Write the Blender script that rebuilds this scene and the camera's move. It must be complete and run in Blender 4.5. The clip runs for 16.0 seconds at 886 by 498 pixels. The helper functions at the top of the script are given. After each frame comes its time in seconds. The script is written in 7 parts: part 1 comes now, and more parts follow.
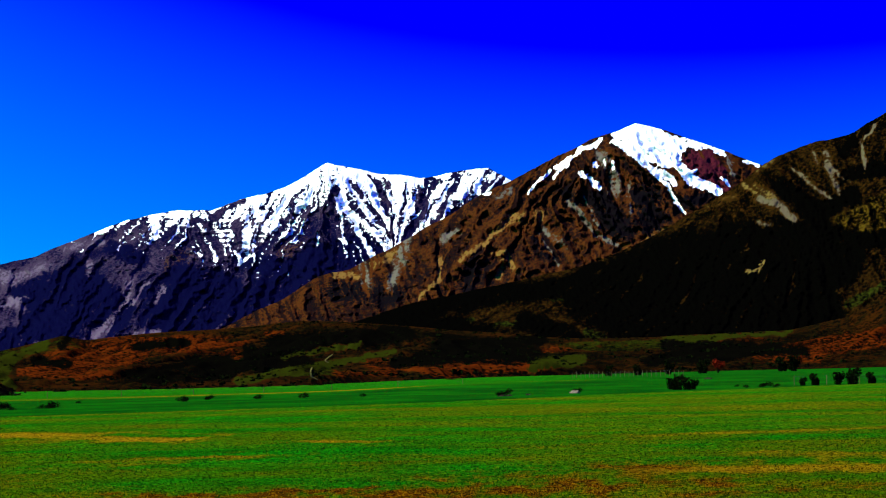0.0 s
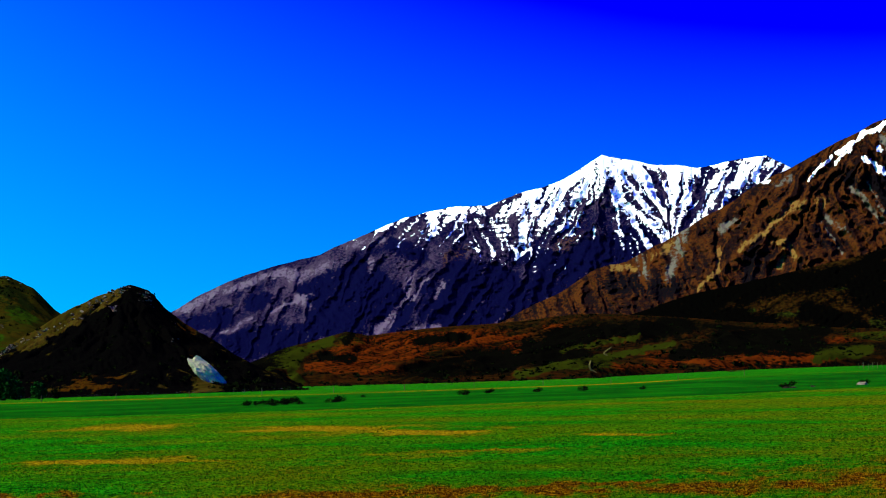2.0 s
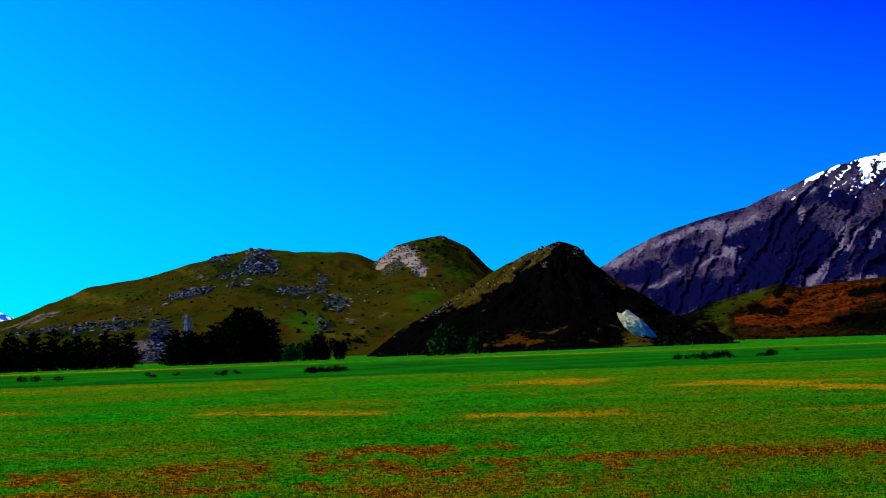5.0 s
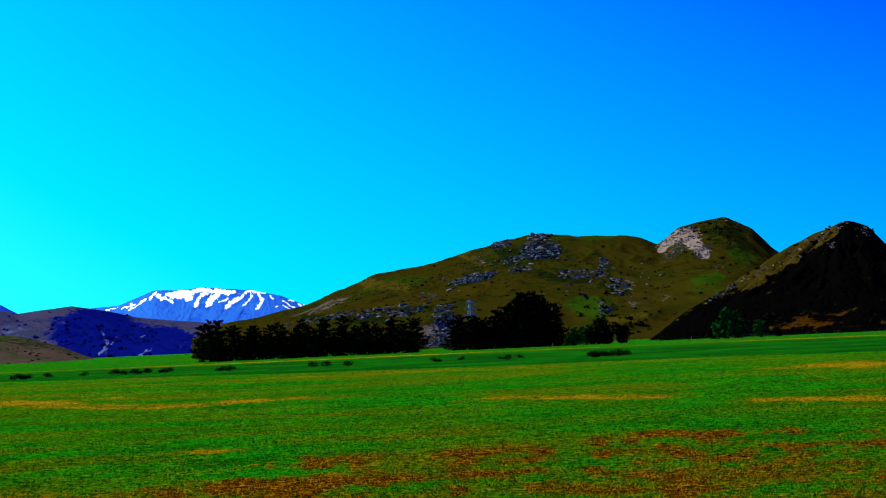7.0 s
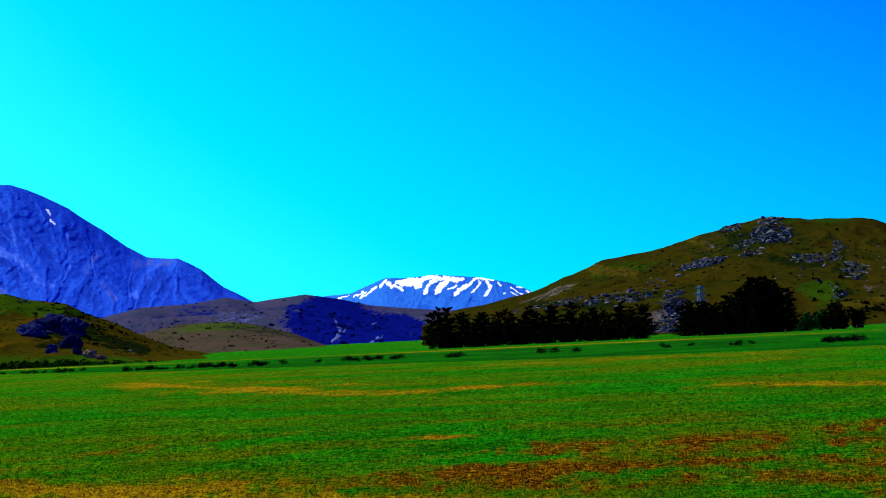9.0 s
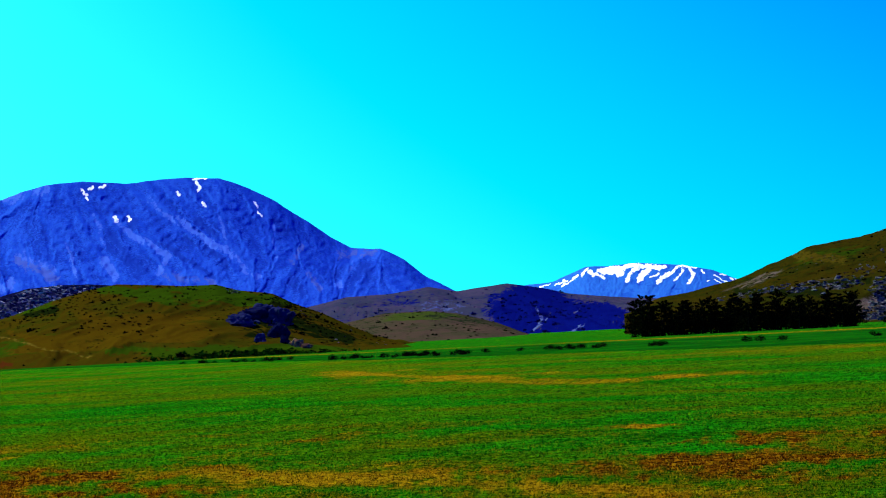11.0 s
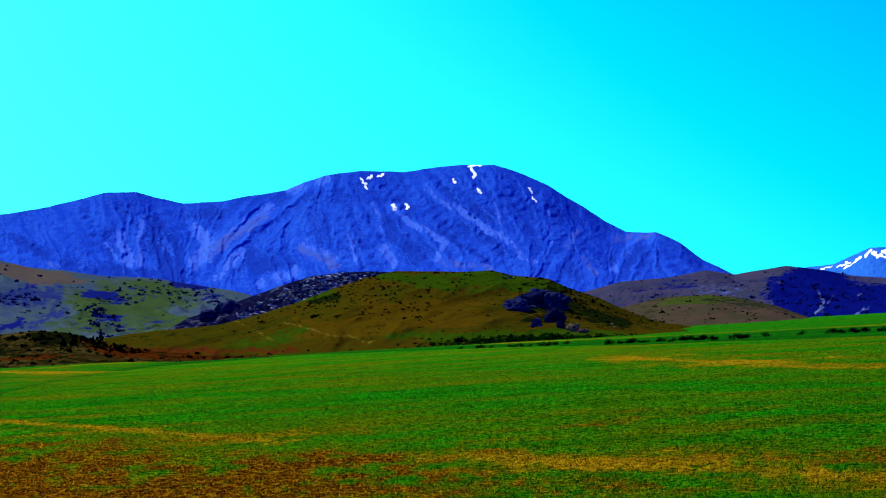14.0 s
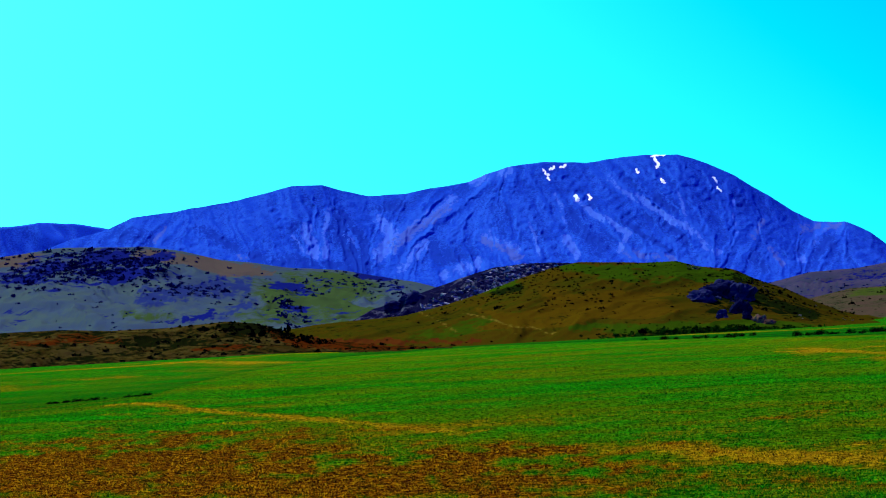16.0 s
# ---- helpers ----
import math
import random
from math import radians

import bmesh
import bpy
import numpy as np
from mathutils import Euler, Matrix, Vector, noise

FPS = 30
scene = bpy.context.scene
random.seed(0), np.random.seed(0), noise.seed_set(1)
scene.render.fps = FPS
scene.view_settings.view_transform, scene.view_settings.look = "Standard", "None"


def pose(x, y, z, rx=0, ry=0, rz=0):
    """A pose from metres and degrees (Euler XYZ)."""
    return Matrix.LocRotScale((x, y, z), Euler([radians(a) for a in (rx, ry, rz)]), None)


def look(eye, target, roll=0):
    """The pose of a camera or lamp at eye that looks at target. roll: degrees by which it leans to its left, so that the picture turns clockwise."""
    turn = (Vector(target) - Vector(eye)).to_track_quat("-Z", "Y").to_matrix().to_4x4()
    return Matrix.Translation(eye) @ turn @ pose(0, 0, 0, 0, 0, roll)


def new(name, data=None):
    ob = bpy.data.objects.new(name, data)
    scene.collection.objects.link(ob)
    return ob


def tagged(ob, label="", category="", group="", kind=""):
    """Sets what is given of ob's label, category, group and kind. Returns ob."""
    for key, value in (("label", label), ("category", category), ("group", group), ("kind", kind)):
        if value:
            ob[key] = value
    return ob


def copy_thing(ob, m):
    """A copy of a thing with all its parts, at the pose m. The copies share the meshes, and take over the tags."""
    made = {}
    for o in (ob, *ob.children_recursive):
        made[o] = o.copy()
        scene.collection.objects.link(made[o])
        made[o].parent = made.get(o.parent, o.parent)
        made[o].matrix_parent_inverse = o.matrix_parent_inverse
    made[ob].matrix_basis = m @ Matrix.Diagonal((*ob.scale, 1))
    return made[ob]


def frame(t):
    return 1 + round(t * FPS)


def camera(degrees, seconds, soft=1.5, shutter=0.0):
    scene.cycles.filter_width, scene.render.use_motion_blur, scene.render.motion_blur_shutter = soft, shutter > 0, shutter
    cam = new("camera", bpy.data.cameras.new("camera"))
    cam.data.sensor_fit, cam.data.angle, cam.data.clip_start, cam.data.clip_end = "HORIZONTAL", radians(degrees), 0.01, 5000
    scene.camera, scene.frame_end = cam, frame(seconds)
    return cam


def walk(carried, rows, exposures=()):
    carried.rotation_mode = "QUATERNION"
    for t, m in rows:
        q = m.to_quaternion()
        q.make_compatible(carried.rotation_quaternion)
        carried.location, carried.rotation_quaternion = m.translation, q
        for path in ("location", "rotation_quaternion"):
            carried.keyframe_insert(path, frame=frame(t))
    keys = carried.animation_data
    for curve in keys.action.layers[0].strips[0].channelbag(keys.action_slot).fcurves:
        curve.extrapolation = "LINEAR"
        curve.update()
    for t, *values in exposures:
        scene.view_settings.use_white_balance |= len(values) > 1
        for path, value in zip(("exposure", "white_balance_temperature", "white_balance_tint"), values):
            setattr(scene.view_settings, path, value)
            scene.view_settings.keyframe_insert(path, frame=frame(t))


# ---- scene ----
cam = camera(30.86, 16.0, 1.1)
# seconds and the turn of the camera, which stands on one spot beside the field
TURN = [
    (0.0, 94.43, 1.34, -39.31),
    (0.5, 94.44, 1.38, -36.85),
    (1.0, 94.44, 1.58, -34.38),
    (1.5, 94.45, 1.66, -31.87),
    (2.0, 94.45, 1.75, -29.40),
    (2.5, 94.44, 1.84, -26.82),
    (3.0, 94.36, 1.94, -24.19),
    (3.5, 94.16, 2.01, -21.64),
    (4.0, 93.82, 2.06, -19.16),
    (6.5, 93.19, 2.52, -6.57),
    (7.0, 93.20, 2.60, -4.11),
    (7.5, 93.19, 2.68, -1.92),
    (8.0, 93.17, 2.77, 0.15),
    (8.5, 93.13, 2.81, 2.10),
    (9.0, 93.10, 2.84, 4.02),
    (9.5, 93.10, 2.88, 5.90),
    (12.0, 93.05, 3.06, 14.55),
    (12.5, 93.06, 3.10, 16.19),
    (13.0, 93.05, 3.15, 17.85),
    (13.5, 93.06, 3.19, 19.40),
    (14.0, 93.05, 3.24, 21.05),
    (14.5, 93.06, 3.23, 22.84),
    (15.0, 93.05, 3.18, 24.56),
    (15.5, 93.09, 3.19, 26.13),
    (16.0, 93.10, 3.16, 27.58),
]
EYE = 2.2
walk(cam, [(t, pose(0, 0, EYE, rx, ry, rz)) for t, rx, ry, rz in TURN])

# ---- light ----
SUN_BEARING, SUN_HEIGHT = -66, 48
world = bpy.data.worlds.new("world")
scene.world = world
world.use_nodes = True
wn, wl = world.node_tree.nodes, world.node_tree.links
sky = wn.new("ShaderNodeTexSky")
sky.sky_type, sky.sun_disc = "NISHITA", False
sky.sun_elevation, sky.sun_rotation = radians(SUN_HEIGHT), radians(SUN_BEARING)
sky.altitude, sky.air_density, sky.dust_density, sky.ozone_density = 700, 1.0, 1.0, 2.0
# a deep, saturated clear sky: each channel by its own power, and no pale rim at the horizon
way = wn.new("ShaderNodeTexCoord")
lift = wn.new("ShaderNodeVectorMath")
lift.operation = "MULTIPLY_ADD"
lift.inputs[1].default_value, lift.inputs[2].default_value = (1, 1, 0.62), (0, 0, 0.27)
wl.new(way.outputs["Generated"], lift.inputs[0])
wl.new(lift.outputs[0], sky.inputs["Vector"])
split, join = wn.new("ShaderNodeSeparateColor"), wn.new("ShaderNodeCombineColor")
wl.new(sky.outputs[0], split.inputs[0])
for channel, (least, gain, power) in enumerate(((2.05, 0.055, 1), (1.97, 0.43, 1.2), (0.0, 0.48, 0.3))):
    less, raised, scaled = (wn.new("ShaderNodeMath") for _ in range(3))
    less.operation, raised.operation, scaled.operation = "SUBTRACT", "POWER", "MULTIPLY"
    less.use_clamp = False
    less.inputs[1].default_value, raised.inputs[1].default_value, scaled.inputs[1].default_value = least, power, gain
    floor = wn.new("ShaderNodeMath")
    floor.operation = "MAXIMUM"
    floor.inputs[1].default_value = 0.0
    wl.new(split.outputs[channel], less.inputs[0])
    wl.new(less.outputs[0], floor.inputs[0])
    wl.new(floor.outputs[0], raised.inputs[0])
    wl.new(raised.outputs[0], scaled.inputs[0])
    wl.new(scaled.outputs[0], join.inputs[channel])
wl.new(join.outputs[0], wn["Background"].inputs[0])
wn["Background"].inputs[1].default_value = 1.0

b, h = radians(SUN_BEARING), radians(SUN_HEIGHT)
TO_SUN = Vector((math.sin(b) * math.cos(h), math.cos(b) * math.cos(h), math.sin(h)))
sun = new("sun", bpy.data.lights.new("sun", "SUN"))
sun.matrix_world = look(TO_SUN * 100, (0, 0, 0))
scene.view_settings.exposure = 0.6
sun.data.energy, sun.data.angle, sun.data.color = 5.0, radians(0.53), (1.0, 0.93, 0.82)


# ---- noise over arrays ----
def lattice(xi, yi, seed):
    n = (xi.astype(np.int64) * 374761393 + yi.astype(np.int64) * 668265263 + seed * 974634777) & 0xFFFFFFFF
    n = ((n ^ (n >> 13)) * 1274126177) & 0xFFFFFFFF
    return ((n ^ (n >> 16)) & 1023) * (2 * np.pi / 1024)


def grain(x, y, seed=0):
    """Gradient noise, about -1 to 1."""
    xi, yi = np.floor(x), np.floor(y)
    fx, fy = x - xi, y - yi
    u, v = fx * fx * fx * (fx * (fx * 6 - 15) + 10), fy * fy * fy * (fy * (fy * 6 - 15) + 10)

    def corner(dx, dy):
        a = lattice(xi + dx, yi + dy, seed)
        return np.cos(a) * (fx - dx) + np.sin(a) * (fy - dy)
    low = corner(0, 0) * (1 - u) + corner(1, 0) * u
    high = corner(0, 1) * (1 - u) + corner(1, 1) * u
    return (low * (1 - v) + high * v) * 1.5


def fractal(x, y, octaves=5, seed=0, gain=0.5):
    total, size = 0, 1
    for k in range(octaves):
        total = total + size * grain(x * 2 ** k + 17 * k, y * 2 ** k, seed + k)
        size *= gain
    return total


def ridged(x, y, octaves=5, seed=0, gain=0.5):
    """0 in the gullies to about 1 on the ribs."""
    total, size, weight, norm = 0, 1.0, 1.0, 0
    for k in range(octaves):
        n = (1 - np.abs(grain(x * 2 ** k + 31 * k, y * 2 ** k, seed + k))) ** 2
        total, norm = total + size * n * weight, norm + size
        weight, size = np.clip(n * 1.4, 0, 1), size * gain
    return total / norm


def smooth(a, b, x):
    t = np.clip((x - a) / (b - a), 0, 1)
    return t * t * (3 - 2 * t)


# ---- materials ----
class Paint:
    """A node material, written from the texture to the surface."""

    def __init__(self, name, gloss=0.9):
        self.material = bpy.data.materials.new(name)
        self.material.use_nodes = True
        self.tree = self.material.node_tree
        self.shader = self.tree.nodes["Principled BSDF"]
        self.shader.inputs["Roughness"].default_value = gloss
        self.shader.inputs["Specular IOR Level"].default_value = 0.0
        self.place = self.node("ShaderNodeTexCoord").outputs["Object"]

    def node(self, kind, **values):
        n = self.tree.nodes.new(kind)
        for key, value in values.items():
            n.inputs[key].default_value = value
        return n

    def link(self, a, b):
        if hasattr(a, "is_output"):
            self.tree.links.new(a, b)
        else:
            b.default_value = (*a, 1) if isinstance(a, tuple) and len(a) == 3 and b.type == "RGBA" else a

    def noise(self, scale, detail=6, rough=0.55, stretch=(1, 1, 1), warp=0):
        m = self.node("ShaderNodeMapping")
        m.inputs["Scale"].default_value = stretch
        self.link(self.place, m.inputs[0])
        n = self.node("ShaderNodeTexNoise", Scale=scale, Detail=detail, Roughness=rough, Distortion=warp)
        self.link(m.outputs[0], n.inputs["Vector"])
        return n.outputs[0]

    def cells(self, scale, stretch=(1, 1, 1)):
        m = self.node("ShaderNodeMapping")
        m.inputs["Scale"].default_value = stretch
        self.link(self.place, m.inputs[0])
        n = self.node("ShaderNodeTexVoronoi", Scale=scale)
        self.link(m.outputs[0], n.inputs["Vector"])
        return n.outputs["Distance"]

    def kept(self, name):
        n = self.tree.nodes.new("ShaderNodeAttribute")
        n.attribute_name = name
        return n.outputs["Fac"]

    def height(self):
        n = self.node("ShaderNodeSeparateXYZ")
        self.link(self.place, n.inputs[0])
        return n.outputs["Z"]

    def do(self, what, a, b=0.0, c=0.0):
        n = self.tree.nodes.new("ShaderNodeMath")
        n.operation = what
        for value, slot in zip((a, b, c), n.inputs):
            self.link(value, slot)
        return n.outputs[0]

    def step(self, x, low, high):
        n = self.tree.nodes.new("ShaderNodeMapRange")
        n.interpolation_type = "SMOOTHSTEP"
        self.link(x, n.inputs["Value"])
        self.link(low, n.inputs["From Min"])
        self.link(high, n.inputs["From Max"])
        return n.outputs[0]

    def mix(self, f, a, b):
        n = self.tree.nodes.new("ShaderNodeMix")
        n.data_type = "RGBA"
        self.link(f, n.inputs[0])
        self.link(a, n.inputs[6])
        self.link(b, n.inputs[7])
        return n.outputs[2]

    def done(self, colour, relief=None, deep=0.3, strength=0.6):
        self.link(colour, self.shader.inputs["Base Color"])
        if relief is not None:
            n = self.node("ShaderNodeBump", Distance=deep)
            self.link(strength, n.inputs["Strength"])
            self.link(relief, n.inputs["Height"])
            self.link(n.outputs[0], self.shader.inputs["Normal"])
        return self.material


def hillside(name, low, high, bare, tone, scale, scrub, share=0.2, grit=0.02, snow=False, deep=2.0, scree=0.0, lined=0.3, grey=None, olive=None):
    """Cover of a slope: two turf or rock colours mixed in soft patches, then bare ground, a second growth (tone), dark
    scrub of that share and grain, which on some hills also carries painted shade, grey rock or olive turf in strokes,
    and snow."""
    p = Paint(name)
    broad, fine, tiny = p.noise(scale, 5, 0.6, warp=0.6), p.noise(scale * 8, 8, 0.68), p.noise(grit, 8, 0.66, warp=0.2)
    hollow, streak = p.kept("hollow"), p.kept("streak")
    colour = p.mix(p.step(p.do("ADD", p.do("ADD", p.do("MULTIPLY", broad, 0.5), p.do("MULTIPLY", fine, 0.4)), p.do("MULTIPLY", p.do("SUBTRACT", streak, 0.45), lined)), 0.33, 0.6), low, high)
    ragged = p.do("ADD", p.do("MULTIPLY", p.do("SUBTRACT", fine, 0.5), 1.6), p.do("MULTIPLY", p.do("SUBTRACT", tiny, 0.5), 1.2))
    colour = p.mix(p.step(p.do("ADD", p.kept("tone"), p.do("ADD", ragged, p.do("MULTIPLY", p.do("MULTIPLY", p.do("SUBTRACT", streak, 0.45), 2 * lined), p.do("MINIMUM", p.kept("tone"), 1.0)))), 0.25, 0.75), colour, tone)
    open_ground = p.do("ADD", p.do("ADD", p.kept("bare"), ragged), p.do("MULTIPLY", p.do("SUBTRACT", hollow, 0.5), scree))
    colour = p.mix(p.step(open_ground, 0.4, 0.8), colour, bare)
    for key, shade in (("grey", grey), ("olive", olive)):
        if shade:
            colour = p.mix(p.step(p.do("ADD", p.kept(key), p.do("MULTIPLY", ragged, 1.1)), 0.35, 0.8), colour, shade)
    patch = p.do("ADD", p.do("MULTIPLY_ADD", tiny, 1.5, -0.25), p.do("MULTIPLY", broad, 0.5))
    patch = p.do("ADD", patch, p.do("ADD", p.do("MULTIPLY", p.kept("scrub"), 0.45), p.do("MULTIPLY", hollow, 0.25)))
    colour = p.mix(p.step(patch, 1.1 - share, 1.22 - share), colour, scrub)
    relief = p.do("ADD", fine, p.do("MULTIPLY", p.noise(grit * 6, 6, 0.7), 0.35))
    if snow:
        lying = p.step(p.do("ADD", p.kept("snow"), p.do("MULTIPLY", ragged, 0.35)), 0.45, 0.58)
        colour = p.mix(lying, colour, (0.9, 0.9, 0.9))
        return p.done(colour, relief, deep, p.do("SUBTRACT", 0.6, p.do("MULTIPLY", lying, 0.55)))
    return p.done(colour, relief, deep)


# ---- meshes ----
def sheet(name, points, material, **kept):
    """A grid of points as one smooth mesh; kept: a number for each point."""
    rows, cols = points.shape[:2]
    mesh = bpy.data.meshes.new(name)
    mesh.vertices.add(rows * cols)
    mesh.vertices.foreach_set("co", points.reshape(-1).astype(np.float32))
    k = np.arange(rows * cols).reshape(rows, cols)
    quad = np.stack([k[:-1, :-1], k[1:, :-1], k[1:, 1:], k[:-1, 1:]], -1).reshape(-1, 4)
    a, e, f = (points.reshape(-1, 3)[quad[:, n]] for n in (0, 1, 3))
    if np.cross(e - a, f - a)[:, 2].mean() < 0:
        quad = quad[:, ::-1]
    mesh.loops.add(quad.size)
    mesh.loops.foreach_set("vertex_index", quad.reshape(-1).astype(np.int32))
    mesh.polygons.add(len(quad))
    mesh.polygons.foreach_set("loop_start", np.arange(0, quad.size, 4, dtype=np.int32))
    mesh.polygons.foreach_set("use_smooth", np.ones(len(quad), dtype=bool))
    for key, values in kept.items():
        mesh.attributes.new(key, "FLOAT", "POINT").data.foreach_set("value", values.reshape(-1).astype(np.float32))
    mesh.update(calc_edges=True)
    mesh.validate()
    mesh.materials.append(material)
    return new(name, mesh)


HILLS = {}


def erode(z, dx, dy, hold, rounds, drops, steps, seed, bite, slack_m):
    """Rain on a slope: drops run down it, cut gullies and fans into it and leave what they cannot carry. Returns the flow."""
    rng = np.random.default_rng(seed)
    rows, cols = z.shape
    flat, keep, flow = z.reshape(-1), hold.reshape(-1), np.zeros(z.size)
    stride = max(0.7 * max(dx, dy), dx)
    start, slack = flat.copy(), slack_m
    for _ in range(rounds):
        x, y = rng.uniform(0, rows - 1.01, drops), rng.uniform(0, cols - 1.01, drops) * rng.uniform(0.3, 1, drops)
        vx, vy, load, pace, water = (np.zeros(drops), np.zeros(drops), np.zeros(drops), np.ones(drops), np.ones(drops))
        alive = np.ones(drops, dtype=bool)
        for _ in range(steps):
            i, j = x.astype(int), y.astype(int)
            fx, fy, k = x - i, y - j, i * cols + j
            a, b, c, d = flat[k], flat[k + cols], flat[k + 1], flat[k + cols + 1]
            gx, gy = ((b - a) * (1 - fy) + (d - c) * fy) / dx, ((c - a) * (1 - fx) + (d - b) * fx) / dy
            h = a * (1 - fx) * (1 - fy) + b * fx * (1 - fy) + c * (1 - fx) * fy + d * fx * fy
            vx, vy = vx * 0.25 - gx * 0.75, vy * 0.25 - gy * 0.75
            n = np.sqrt(vx * vx + vy * vy) + 1e-9
            vx, vy = vx / n, vy / n
            nx, ny = x + vx * stride / dx, y + vy * stride / dy
            alive &= (nx > 0) & (nx < rows - 1.01) & (ny > 0) & (ny < cols - 1.01)
            nx, ny = np.clip(nx, 0, rows - 1.01), np.clip(ny, 0, cols - 1.01)
            i2, j2 = nx.astype(int), ny.astype(int)
            ux, uy, k2 = nx - i2, ny - j2, i2 * cols + j2
            hn = flat[k2] * (1 - ux) * (1 - uy) + flat[k2 + cols] * ux * (1 - uy) + flat[k2 + 1] * (1 - ux) * uy + flat[k2 + cols + 1] * ux * uy
            fall = h - hn
            room = np.maximum(fall, 0.01 * stride) * pace * water * 1.6
            left = np.where(fall < 0, np.minimum(-fall, load), np.where(load > room, (load - room) * 0.08, -np.minimum((room - load) * bite, np.maximum(fall, 0) * 0.6)))
            crowd = np.bincount(k, minlength=z.size)[k]
            left = np.where(alive, np.clip(left, -0.25 * slack, 0.04 * slack) / crowd, 0)
            left = np.where((left < 0) & (flat[k] < start[k] - 6 * slack), 0, left)
            left = np.where((left > 0) & (flat[k] > start[k] + 1.2 * slack), 0, left)
            load = load - left
            part4 = left * keep[k]
            for shift, w in ((0, (1 - fx) * (1 - fy)), (cols, fx * (1 - fy)), (1, (1 - fx) * fy), (cols + 1, fx * fy)):
                flat += np.bincount(k + shift, part4 * w, minlength=z.size)
            flow += np.bincount(k, alive * water, minlength=z.size)
            pace, water = np.sqrt(np.clip(pace * pace + fall * 0.05, 0.05, 6)), water * 0.992
            x, y = nx, ny
    return flow.reshape(rows, cols)


def blur(a, times):
    for _ in range(times):
        a = np.pad(a, 1, "edge")
        a = (a[:-2, 1:-1] + a[2:, 1:-1] + a[1:-1, :-2] + a[1:-1, 2:] + 2 * a[1:-1, 1:-1]) / 6
    return a


def drawn(bearing, rise, leans, size, reach, seed):
    """Noise combed along the fall lines of a slope, about one in spread. leans: bearing, rise and sideways drift for each degree down."""
    total = 0
    for way in (1, -1):
        b, e = bearing.copy(), rise.copy()
        for k in range(5):
            if k or way > 0:
                total = total + grain(b / size, e / size, seed) + 0.5 * grain(b / size * 2, e / size * 2, seed + 3)
            weight, drift = 1e-9, 0
            for at, up, lean in leans:
                w = (0.12 + (b - at) ** 2 + (e - up) ** 2) ** -2
                weight, drift = weight + w, drift + w * lean
            drift = drift / weight
            run = way * reach / 5 / np.sqrt(1 + drift * drift)
            b, e = b + drift * run, e - run
    return total / total.std()


def away(bearing, rise, line):
    """Degrees to a stroke from each place of a slope."""
    least = np.full(bearing.shape, 99.0)
    for (b0, e0), (b1, e1) in zip(line, line[1:]):
        u, v = b1 - b0, e1 - e0
        t = np.clip(((bearing - b0) * u + (rise - e0) * v) / (u * u + v * v + 1e-9), 0, 1)
        least = np.minimum(least, np.hypot(bearing - b0 - t * u, rise - e0 - t * v))
    return least


